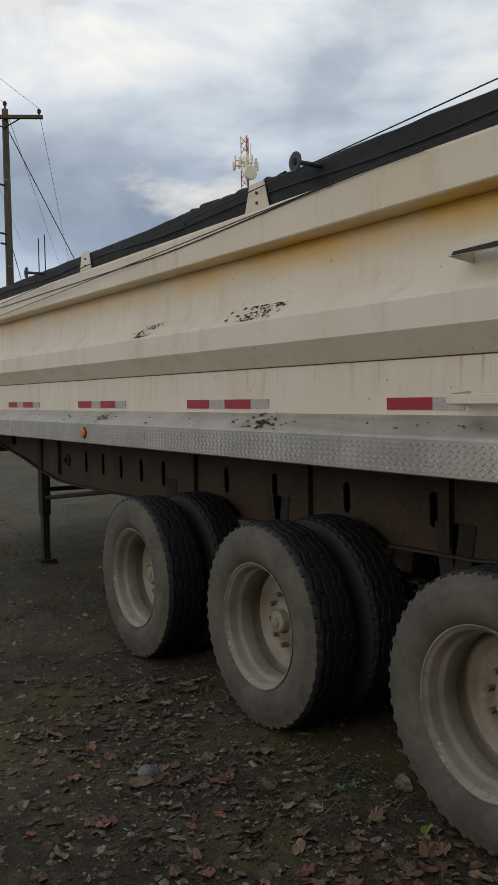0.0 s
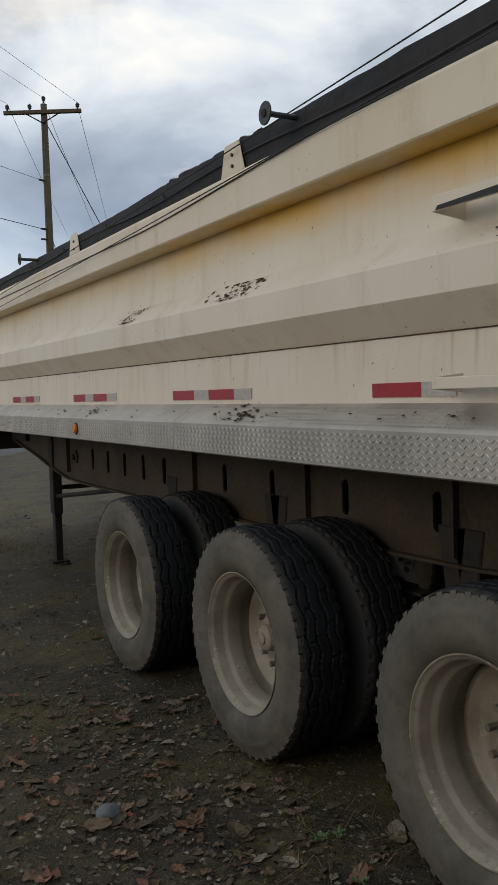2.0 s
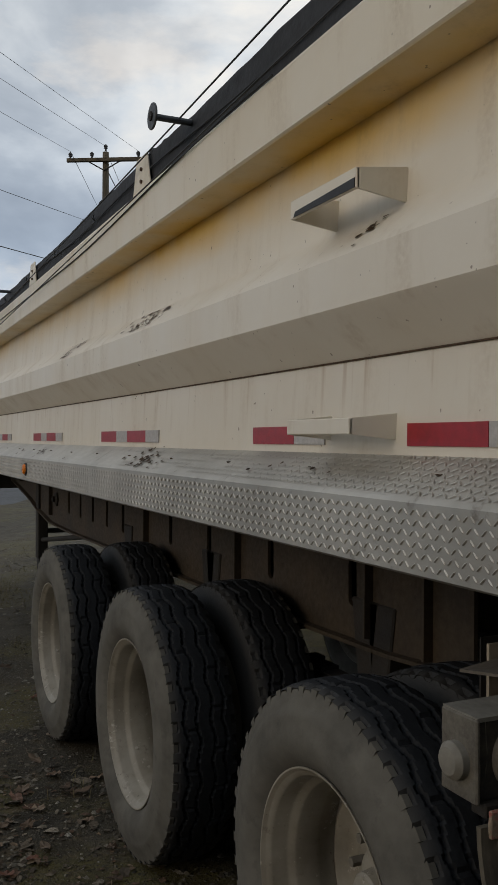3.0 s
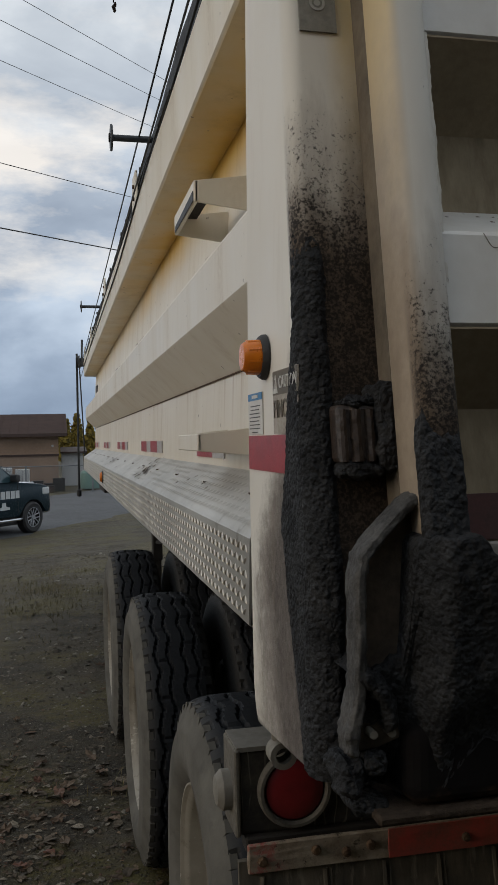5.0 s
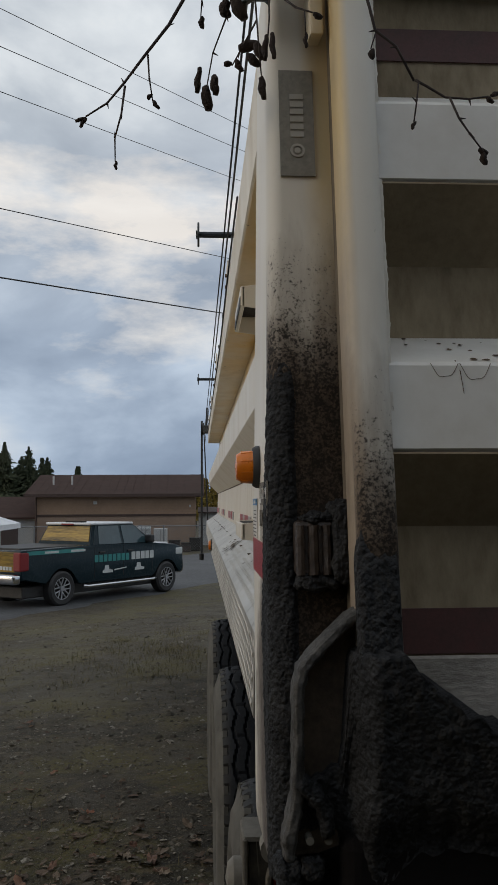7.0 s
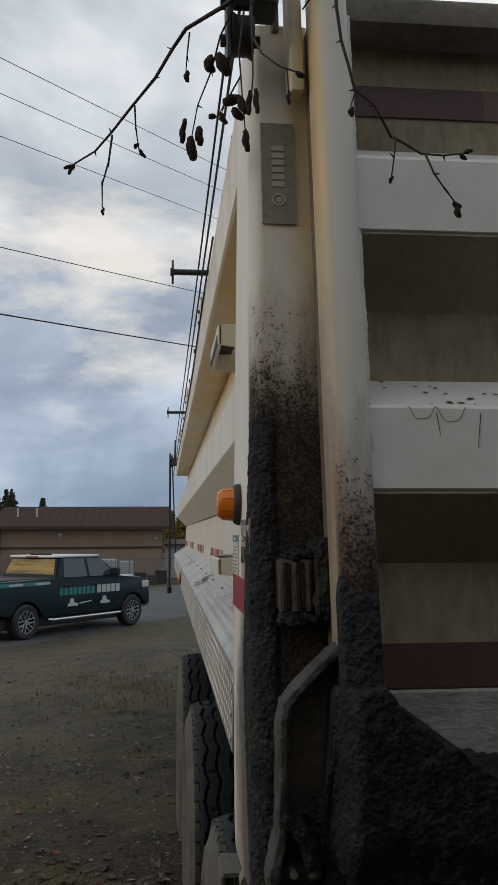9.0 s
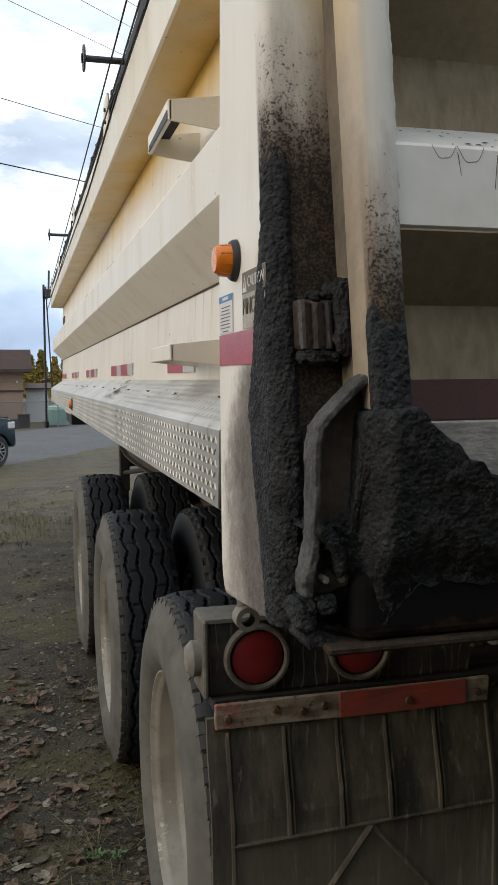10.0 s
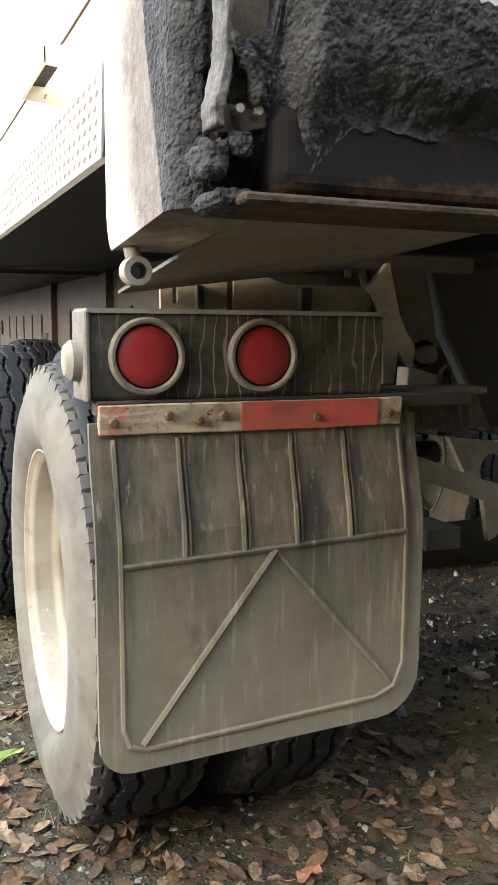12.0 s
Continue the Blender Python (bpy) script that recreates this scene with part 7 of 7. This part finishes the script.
def totes():
    def one(x, y):
        t = thing("water_tote", (x, y, -0.25), "white caged plastic tank on a pallet", "tank", "tanks by the workshop")
        part("tank", boxed((x - 0.5, y - 0.5, -0.10), (x + 0.5, y + 0.5, 0.95), 0.05, 2), TOTE, t)
        part("pallet", boxed((x - 0.55, y - 0.55, -0.25), (x + 0.55, y + 0.55, -0.11), 0.01), STEEL, t)
        for i in range(6):
            part("cage_bar", tubed([(x - 0.5 + i * 0.2, y - 0.53, -0.1), (x - 0.5 + i * 0.2, y - 0.53, 1.0)], 0.012, 5), FENCE, t)
        for z in (0.1, 0.45, 0.8, 1.0):
            part("cage_bar", tubed([(x - 0.53, y - 0.54, z), (x + 0.53, y - 0.54, z)], 0.012, 5), FENCE, t)
        part("lid", lathed([(0, 0.1), (0.06, 0.1), (0.07, 0.08)], (x, y, 0.95), "z", 12), BLACK, t)
        stand(t, -0.88, -4.64)
    for x, y in ((-2.15, 45.6), (-3.25, 45.8), (-4.5, 46.4)):
        one(x, y)
    c = thing("white_cabinet", (-1.1, 45.7, -0.25), "white metal cabinet standing behind the fence", "cabinet")
    part("body", boxed((-1.5, 45.4, -0.25), (-0.85, 46.0, 0.85), 0.02), PALE, c)
    part("door_gap", boxed((-1.18, 45.39, -0.2), (-1.165, 45.41, 0.8)), TRIM, c)
    stand(c, -0.88, -4.64)
    # dark clutter: crates and drums behind the fence
    for i, (x, y, h) in enumerate(((-0.5, 45.8, 0.5), (0.1, 46.2, 0.35), (0.5, 46.0, 0.6), (0.0, 45.2, 0.28))):
        d = thing("crate", (x, y, -0.25), "dark stacked crate behind the fence", "crate", "clutter by the workshop")
        part("body", boxed((x - 0.28, y - 0.25, -0.25), (x + 0.28, y + 0.25, -0.25 + h), 0.02), TRIM if i % 2 else STEEL, d)
        part("lid", boxed((x - 0.30, y - 0.27, -0.25 + h), (x + 0.30, y + 0.27, -0.22 + h), 0.005), STEEL, d)
        stand(d, -0.88, -4.64)
    g = thing("storage_tank", (2.2, 47, -0.2), "pale green tank with a white top beside the fence", "tank")
    part("shell", lathed([(0.0, 0.55), (0.75, 0.55), (0.95, 0.35), (1.02, 0.0)], (2.1, 47, -0.2), "z", 20), plain("pale_green", (0.16, 0.27, 0.23), (0.12, 0.22, 0.19), 0.6), g, "", 30)
    part("cap", lathed([(0.0, 0.45), (0.10, 0.40), (0.16, 0.0)], (2.1, 47, 0.62), "z", 20), PALE, g)
    stand(g, -0.90, -4.78)


totes()


def fence():
    f = thing("wire_fence", (0, 44, -0.25), "chain-link fence with galvanised posts", "fence")
    y = 44.2
    for x in np.arange(-16, 8.1, 3.0):
        part("post", tubed([(x, y, -0.28), (x, y, 1.05)], 0.035, 8), FENCE, f)
    part("top_rail", tubed([(-16, y, 1.0), (8, y, 1.0)], 0.022, 6), FENCE, f)
    verts, faces = [], []
    for i in range(200):
        for s in (1, -1):
            x = -16 + i * 0.12
            k = len(verts)
            d = Vector((s * 1.2, 0, 1.22)).normalized()
            n = Vector((-d.z, 0, d.x)) * 0.0035
            p, q = Vector((x if s > 0 else x + 1.2, y - 0.01 * s, -0.22)), Vector((x + 1.2 if s > 0 else x, y - 0.01 * s, 1.0))
            verts.extend((p - n, p + n, q + n, q - n))
            faces.append((k, k + 1, k + 2, k + 3))
    tagged(mesh_part("wire_mesh", verts, faces, FENCE, f), kind="stuff")
    stand(f, -0.85, -4.47)


fence()


# ---- poles, wires and mast ----
def pole():
    x, y = 8.03, 33.29
    p = thing("utility_pole", (x, y, -0.3), "weathered brown wooden utility pole with a crossarm", "utility pole")
    part("shaft", tubed([(x, y, -0.35), (x, y, 6.5), (x, y, 13.2)], 0.185, 14, 0.125), BARK, p, "", True)
    u = Vector((0.876, -0.483, 0.0))
    c = Vector((x - 0.1, y - 0.14, 12.85))
    a, b = c - u * 1.52, c + u * 1.52
    part("crossarm", tubed([a, b], 0.095, 4), BARK, p)
    for s in (-1, 1):
        part("arm_brace", tubed([c + u * s * 0.75, c + Vector((0, 0.02, -0.42))], 0.025, 6), STEEL, p)
    for q in (a + u * 0.14, b - u * 0.14, Vector((x, y, 13.2)), c - u * 0.5):
        part("insulator", lathed([(0.0, 0.04), (0.08, 0.04), (0.10, 0.08), (0.15, 0.065), (0.18, 0.09), (0.24, 0.05), (0.28, 0.0)], q + Vector((0, 0, 0.06)), "z", 10), BLACK, p)
    for z in (10.2, 8.3, 7.9):
        part("cable_hook", tubed([(x - 0.15, y - 0.1, z), (x - 0.38, y - 0.2, z)], 0.04, 6), BLACK, p)
    part("ground_wire", tubed([(x - 0.15, y - 0.17, 0.0), (x - 0.12, y - 0.15, 12.4)], 0.014, 5), CABLE, p)
    # bright metal bands
    for z in (2.6, 7.0, 10.4):
        part("band", lathed([(0.0, 0.185 - 0.0045 * z), (0.07, 0.185 - 0.0045 * z)], (x, y, z), "z", 14), FENCE, p)


pole()


def wire(a, b, sag, r, label):
    a, b = Vector(a), Vector(b)
    pts = [a.lerp(b, t) - Vector((0, 0, 4 * sag * t * (1 - t))) for t in np.linspace(0, 1, 26)]
    w = part("power_line", tubed(pts, r, 5), CABLE, None)
    tagged(w, label, "wire", "overhead wires")


def beyond(a, b, k):
    a, b = Vector(a), Vector(b)
    return a + (b - a) * k


for top, via, r, label in (((9.12, 32.5, 13.2), (-2.92, 13.0, 9.85), 0.0065, "thin overhead power wire at the top"), ((8.03, 33.29, 13.45), (-3.06, 13.0, 9.29), 0.0065, "thin overhead power wire at the top"), ((6.72, 33.8, 13.2), (-3.05, 13.0, 8.54), 0.0065, "thin overhead power wire at the top"), ((7.7, 33.1, 10.2), (-3.04, 13.0, 6.63), 0.0085, "thin overhead wire below the crossarm"), ((7.7, 33.1, 8.3), (-3.03, 13.0, 5.50), 0.014, "thick black telephone cable")):
    wire(top, beyond(top, via, 2.6), 0.15, r, label)
for a, via, k, r in (((9.12, 32.5, 13.2), (24.1, 70.0, 15.3), 1.6, 0.011), ((6.72, 33.8, 13.2), (19.5, 70.0, 16.9), 1.6, 0.011), ((8.03, 33.29, 13.3), (22.8, 70.0, 15.5), 1.6, 0.011), ((8.03, 33.29, 12.6), (11.95, 36.5, 8.16), 2.9, 0.020), ((8.03, 33.29, 8.3), (10.58, 40.0, 7.7), 2.0, 0.018)):
    wire(a, beyond(a, via, k), 0.0, r, "overhead wire running away from the pole")


def mast():
    t = thing("radio_mast", (138.6, 223, 0), "tall red and white lattice mast with panel antennas", "radio mast")
    c, top, half = Vector((138.6, 222, 0)), 76.0, 1.35
    legs = [c + Vector((half * math.cos(a), half * math.sin(a), 0)) for a in (0.3, 2.4, 4.5)]
    # the mast's white is yellowed to carry the low sun's warm light
    red, pale = plain("mast_red", (0.50, 0.10, 0.05), (0.42, 0.09, 0.05), 0.6), plain("mast_white_sunlit", (0.92, 0.84, 0.60), (0.88, 0.79, 0.54), 0.6)
    for i, z in enumerate(np.arange(0, top, 5.0)):
        mat = red if i % 2 else pale
        bm = bmesh.new()
        for k in range(3):
            a, b = legs[k], legs[(k + 1) % 3]
            tube(bm, [a + Vector((0, 0, z)), a + Vector((0, 0, z + 5.0))], 0.16, 5)
            for j in range(2):
                z0 = z + j * 2.5
                tube(bm, [a + Vector((0, 0, z0)), b + Vector((0, 0, z0 + 2.5))], 0.08, 4)
                tube(bm, [b + Vector((0, 0, z0)), a + Vector((0, 0, z0 + 2.5))], 0.08, 4)
        part("mast_section", bm, mat, t)
    for k in range(12):
        a = 2 * math.pi * k / 12
        p = c + Vector((3.6 * math.cos(a), 3.6 * math.sin(a), top - 3.5 - (k % 3) * 0.7))
        part("panel_antenna", boxed(p - Vector((0.28, 0.2, 1.3)), p + Vector((0.28, 0.2, 1.3)), 0.05), pale, t)
        part("antenna_arm", tubed([p, c + Vector((0, 0, p.z))], 0.09, 4), red, t)
    for dx, h in ((-1.6, 4.0), (0.3, 3.4), (1.9, 2.2)):
        part("whip_antenna", tubed([c + Vector((dx, 0, top - 3)), c + Vector((dx, 0, top + h))], 0.10, 5), pale, t)
    part("dish", lathed([(0.0, 2.2), (-0.7, 2.2), (-0.95, 1.9), (-1.0, 0.0)], c + Vector((-0.3, -2.6, top - 7.4)), "y", 32), pale, t, "round drum dish", 30)


mast()
for x, h in ((68.8, 41.5), (70.4, 42.5)):
    m = thing("far_whip_aerial", (x, 207.5, 0), "thin far aerial above the trailer", "aerial")
    part("rod", tubed([(x, 207.5, 0), (x, 207.5, h)], 0.14, 5), STEEL, m)


# ---- trees ----
NEEDLE = make_litter("conifer_needles", [(0.0, (0.016, 0.028, 0.014)), (0.5, (0.032, 0.050, 0.024)), (1.0, (0.058, 0.074, 0.034))])
GOLDLEAF = make_litter("yellow_autumn_leaves", [(0.0, (0.10, 0.085, 0.020)), (0.5, (0.26, 0.19, 0.030)), (1.0, (0.40, 0.28, 0.05))])
TRUNK = plain("dark_bark", (0.045, 0.034, 0.026), (0.028, 0.021, 0.017), 0.9, 3.0)


def conifer(x, y, h, seed):
    rng = random.Random(seed)
    t = thing("conifer", (x, y, -0.3), "dark green spruce tree standing behind the buildings", "tree", "spruces in the distance")
    part("trunk", tubed([(x, y, -0.3), (x + 0.05, y, h * 0.5), (x, y, h * 0.98)], 0.14 + h * 0.006, 8, 0.02), TRUNK, t)
    verts, faces = [], []
    z = h * 0.08
    while z < h:
        k = 1 - z / h
        reach = (0.46 * h * k + 0.16) * rng.uniform(0.6, 1.2)
        for _ in range(int(22 + 34 * k)):
            a = rng.uniform(0, 2 * math.pi)
            d = Vector((math.cos(a), math.sin(a), 0))
            length = reach * rng.uniform(0.55, 1.1)
            for j in range(5):
                s = (j + 0.6) / 5 * length
                c = Vector((x, y, z)) + d * s + Vector((0, 0, -0.18 * s + rng.uniform(-0.16, 0.16)))
                w = (0.09 + 0.26 * length * (1 - j / 6)) * rng.uniform(0.5, 1.2) * 0.62
                side = Vector((-d.y, d.x, rng.uniform(-0.3, 0.3)))
                i = len(verts)
                verts.extend((c - side * w - d * 0.1, c + d * 0.28 * length * 0.5 + Vector((0, 0, -0.10)), c + side * w - d * 0.1, c + Vector((0, 0, 0.06))))
                faces.extend(((i, i + 1, i + 3), (i + 1, i + 2, i + 3)))
        z += h * 0.028 + 0.05
    mesh_part("crown", verts, faces, NEEDLE, t)
    return t


for i, (x, y, h) in enumerate(((-17.6, 84, 7.0), (-16.5, 82, 7.3), (-15.5, 83, 6.7), (-14.7, 81, 7.4), (-13.7, 83, 6.3), (-12.9, 82, 7.0), (-12.1, 84, 6.2), (-11.3, 82, 6.1), (-9.0, 84, 5.5), (-15.0, 87, 5.6), (-13.2, 87, 5.2), (-18.8, 84, 7.2), (-20.2, 85, 6.6), (10.6, 60, 4.4), (11.8, 62, 5.6), (13.2, 61, 4.6), (9.8, 63, 3.4), (12.4, 66, 4.6), (9.0, 62, 3.6), (8.2, 64, 3.2), (11.2, 65, 3.8), (7.4, 63, 3.5), (14.2, 64, 4.4))):
    stand(conifer(x, y, h, 100 + i), -1.8 if x < 0 else -2.76, -8.5 if x < 0 else -5.62, -0.55)


def poplar(x, y, h, seed):
    rng = random.Random(seed)
    t = thing("autumn_tree", (x, y, -0.3), "yellowing autumn tree far beyond the fence", "tree", "yellow trees in the distance")
    bm = tubed([(x, y, -0.3), (x, y, h * 0.55), (x + 0.1, y, h * 0.9)], 0.13, 7, 0.03)
    for _ in range(7):
        a, z = rng.uniform(0, 6.28), h * rng.uniform(0.3, 0.7)
        tube(bm, [(x, y, z), (x + math.cos(a) * h * 0.14, y + math.sin(a) * h * 0.14, z + h * 0.16)], 0.05, 5, 0.015)
    part("trunk", bm, TRUNK, t)
    verts, faces = [], []
    for _ in range(700):
        a, z = rng.uniform(0, 6.28), h * rng.uniform(0.16, 1.0)
        r = h * 0.22 * math.sqrt(rng.random()) * (1.15 - z / h)
        c = Vector((x + r * math.cos(a), y + r * math.sin(a), z))
        m = Euler((rng.uniform(0, 6), rng.uniform(0, 6), 0)).to_matrix()
        i = len(verts)
        s = rng.uniform(0.08, 0.20)
        verts.extend(c + m @ Vector(v) * s for v in ((-1, -0.6, 0), (1, -0.7, 0.2), (0.8, 0.8, 0), (-0.7, 0.7, -0.2)))
        faces.append((i, i + 1, i + 2, i + 3))
    mesh_part("crown", verts, faces, GOLDLEAF, t)
    return t


for i, (x, y, h) in enumerate(((2.3, 88, 4.4), (3.3, 90, 4.9), (4.4, 87, 4.2), (5.5, 89, 4.8), (6.8, 88, 4.5), (1.4, 91, 4.4), (8.2, 90, 5.0), (0.3, 90, 3.9))):
    stand(poplar(x, y, h, 300 + i), -1.9, -9.0, -0.55)


# ---- the birch twigs that hang by the tailgate ----
def twigs():
    t = thing("birch_branch", (-0.05, -0.04, 2.60), "bare dark birch twigs with catkins hanging by the tailgate", "branch")
    rng = random.Random(9)

    def hang(x):
        """The branch swings from beside the post round to behind the gate."""
        return 0.15 - 0.19 * ease((x + 0.24) / 0.20)

    main = [(0.371, 3.020), (0.063, 2.708), (-0.017, 2.625), (-0.050, 2.580), (-0.096, 2.563), (-0.142, 2.552), (-0.171, 2.551), (-0.224, 2.544), (-0.247, 2.511), (-0.274, 2.457), (-0.310, 2.407), (-0.340, 2.366), (-0.366, 2.335), (-0.397, 2.313)]
    runs = [
        (main, 0.0054, 0.0013),
        ([(-0.340, 2.366), (-0.346, 2.321), (-0.353, 2.283), (-0.352, 2.247)], 0.0019, 0.0009),
        ([(-0.305, 2.414), (-0.303, 2.379), (-0.298, 2.342)], 0.0016, 0.0009),
        ([(-0.220, 2.538), (-0.225, 2.500), (-0.224, 2.473)], 0.0015, 0.0008),
        ([(-0.150, 2.547), (-0.175, 2.510), (-0.188, 2.461), (-0.206, 2.412), (-0.219, 2.350)], 0.0018, 0.0009),
        ([(-0.142, 2.523), (-0.147, 2.461), (-0.144, 2.396), (-0.141, 2.335)], 0.0018, 0.0009),
        ([(-0.146, 2.424), (-0.168, 2.392), (-0.180, 2.381)], 0.0015, 0.0009),
        ([(-0.131, 2.523), (-0.130, 2.467), (-0.129, 2.411), (-0.134, 2.361)], 0.0017, 0.0009),
        ([(-0.130, 2.467), (-0.119, 2.436), (-0.098, 2.403), (-0.077, 2.383)], 0.0020, 0.0011),
        ([(-0.087, 2.391), (-0.086, 2.361)], 0.0011, 0.0008),
        ([(0.021, 2.753), (-0.017, 2.607), (-0.022, 2.536), (-0.021, 2.475), (-0.017, 2.423), (-0.005, 2.381), (0.003, 2.352), (0.028, 2.332), (0.054, 2.287)], 0.0029, 0.0017),
        ([(0.003, 2.352), (-0.003, 2.327)], 0.0011, 0.0008),
        ([(-0.018, 2.589), (-0.043, 2.527), (-0.055, 2.489), (-0.068, 2.470)], 0.0019, 0.0011),
        ([(-0.019, 2.540), (0.005, 2.515), (0.029, 2.504)], 0.0017, 0.0011),
        ([(0.019, 2.665), (0.008, 2.607), (-0.002, 2.572), (-0.009, 2.547)], 0.0016, 0.0010),
        ([(0.054, 2.287), (0.069, 2.278), (0.093, 2.264), (0.124, 2.263), (0.154, 2.268)], 0.0020, 0.0011),
        ([(0.097, 2.263), (0.111, 2.234), (0.122, 2.214), (0.141, 2.190)], 0.0017, 0.0010),
        ([(0.058, 2.283), (0.055, 2.258), (0.053, 2.231)], 0.0013, 0.0009),
    ]
    for pts, r0, r1 in runs:
        wob = [(x + rng.uniform(-0.0015, 0.0015), hang(x) + 0.012 * noise.noise((x * 9, z * 9, r0 * 900)), z) for x, z in pts]
        part("twig", tubed(wob, r0, 7, r1), TWIG, t, "", True)
        # buds at the bends
        for p in wob[1:-1]:
            if rng.random() < 0.7:
                e = Vector((rng.uniform(-1, 1), 0, rng.uniform(-1, 0.4))).normalized()
                part("bud", tubed([p, Vector(p) + e * 0.004, Vector(p) + e * 0.009], 0.0019, 6, 0.0004), TWIG, t)

    def catkin(x, z, dx, dz, r):
        a, b = Vector((x, hang(x), z)), Vector((x + dx, hang(x) + 0.002, z + dz))
        bm = bmesh.new()
        tube(bm, [a.lerp(b, s) + Vector((0.0012 * math.sin(9 * s), 0, 0)) for s in np.linspace(0, 1, 7)], r, 8)
        for v in bm.verts:
            s = (v.co - a).dot(b - a) / (b - a).length_squared
            axis = a.lerp(b, min(max(s, 0), 1))
            v.co = axis + (v.co - axis) * (0.35 + 0.65 * math.sin(math.pi * min(max(s, 0.06), 0.92)) ** 0.6) * (1 + 0.25 * noise.noise(v.co * 400))
        part("catkin", bm, CATKIN, t, "", True)
    for c in ((-0.397, 2.313, -0.0168, -0.0048, 0.0032), (-0.397, 2.313, -0.0096, -0.0144, 0.0030), (-0.352, 2.247, -0.0012, -0.0120, 0.0025), (-0.298, 2.342, 0.0096, -0.0120, 0.0034), (-0.299, 2.352, -0.0072, -0.0072, 0.0032), (-0.224, 2.473, 0.0000, -0.0168, 0.0046),
              (-0.178, 2.480, 0.0168, -0.0312, 0.0098), (-0.188, 2.484, -0.0048, -0.0240, 0.0075), (-0.195, 2.482, 0.0120, -0.0192, 0.0069), (-0.219, 2.363, 0.0048, -0.0360, 0.0086), (-0.206, 2.376, 0.0024, -0.0288, 0.0069), (-0.227, 2.394, -0.0048, -0.0384, 0.0052),
              (-0.180, 2.381, -0.0120, 0.0000, 0.0046), (-0.170, 2.397, 0.0264, 0.0096, 0.0086), (-0.158, 2.379, 0.0168, -0.0144, 0.0069), (-0.175, 2.384, 0.0096, -0.0168, 0.0046), (-0.148, 2.391, 0.0096, -0.0240, 0.0069), (-0.141, 2.335, 0.0036, -0.0312, 0.0057), (-0.134, 2.391, -0.0024, -0.0360, 0.0044), (-0.127, 2.389, 0.0024, -0.0360, 0.0044),
              (-0.077, 2.383, 0.0120, -0.0048, 0.0040), (-0.086, 2.361, 0.0000, -0.0192, 0.0030), (-0.003, 2.327, 0.0000, -0.0120, 0.0048), (0.029, 2.504, 0.0192, -0.0024, 0.0034), (0.025, 2.502, 0.0264, 0.0036, 0.0037), (0.154, 2.268, 0.0120, 0.0048, 0.0034), (0.148, 2.266, 0.0096, -0.0072, 0.0034), (0.141, 2.190, 0.0036, -0.0144, 0.0048), (0.136, 2.195, 0.0120, -0.0048, 0.0041), (0.053, 2.231, -0.0048, -0.0096, 0.0025), (0.040, 2.610, 0.0048, 0.0216, 0.0034)):
        catkin(*c)


twigs()


# ---- dark bushes, added unseen behind the tailgate and around to cut sky light ----
def bushes():
    rng = random.Random(77)
    run = [Vector(p) for p in ((-15.0, 9.0), (-14.5, 2.0), (-12.5, -4.0), (-6.0, -6.2), (-2.0, -5.0), (3.0, -4.8), (5.0, -3.9), (5.6, 0.0), (5.4, 4.0), (6.2, 8.5), (8.5, 13.0))]
    verts, faces = [], []
    for a, b in zip(run, run[1:]):
        n = int((b - a).length / 0.8) + 1
        for k in range(n):
            p, q = a.lerp(b, k / n), a.lerp(b, (k + 1) / n)
            h = (5.6 if p.y < -4.1 and p.x > -7 else 2.3) + 0.9 * noise.noise((p.x * 0.5, p.y * 0.5, 0))
            h2 = (5.6 if q.y < -4.1 and q.x > -7 else 2.3) + 0.9 * noise.noise((q.x * 0.5, q.y * 0.5, 0))
            i = len(verts)
            verts.extend(((p.x, p.y, -0.1), (q.x, q.y, -0.1), (q.x, q.y, h2 * 0.9), (p.x, p.y, h * 0.9)))
            faces.append((i, i + 1, i + 2, i + 3))
            for _ in range(260):
                t, z = rng.random(), h * rng.random() ** 0.8
                c = Vector((*p.lerp(q, t), z)) + Vector((rng.gauss(0, 0.35), rng.gauss(0, 0.35), 0))
                m = Euler((rng.uniform(0, 6.28), rng.uniform(0, 6.28), 0)).to_matrix()
                s = rng.uniform(0.06, 0.16)
                i = len(verts)
                verts.extend(c + m @ Vector(v) * s for v in ((-1, -0.5, 0), (0.9, -0.6, 0.2), (1.0, 0.6, 0), (-0.8, 0.7, -0.2)))
                faces.append((i, i + 1, i + 2, i + 3))
    mat = make_litter("dark_bush_leaves", [(0.0, (0.010, 0.012, 0.006)), (0.5, (0.022, 0.024, 0.010)), (1.0, (0.040, 0.038, 0.016))])
    tagged(mesh_part("backdrop", verts, faces, mat), "dense dark bushes added unseen round the trailer to cut sky light", "bushes", kind="structure")


bushes()
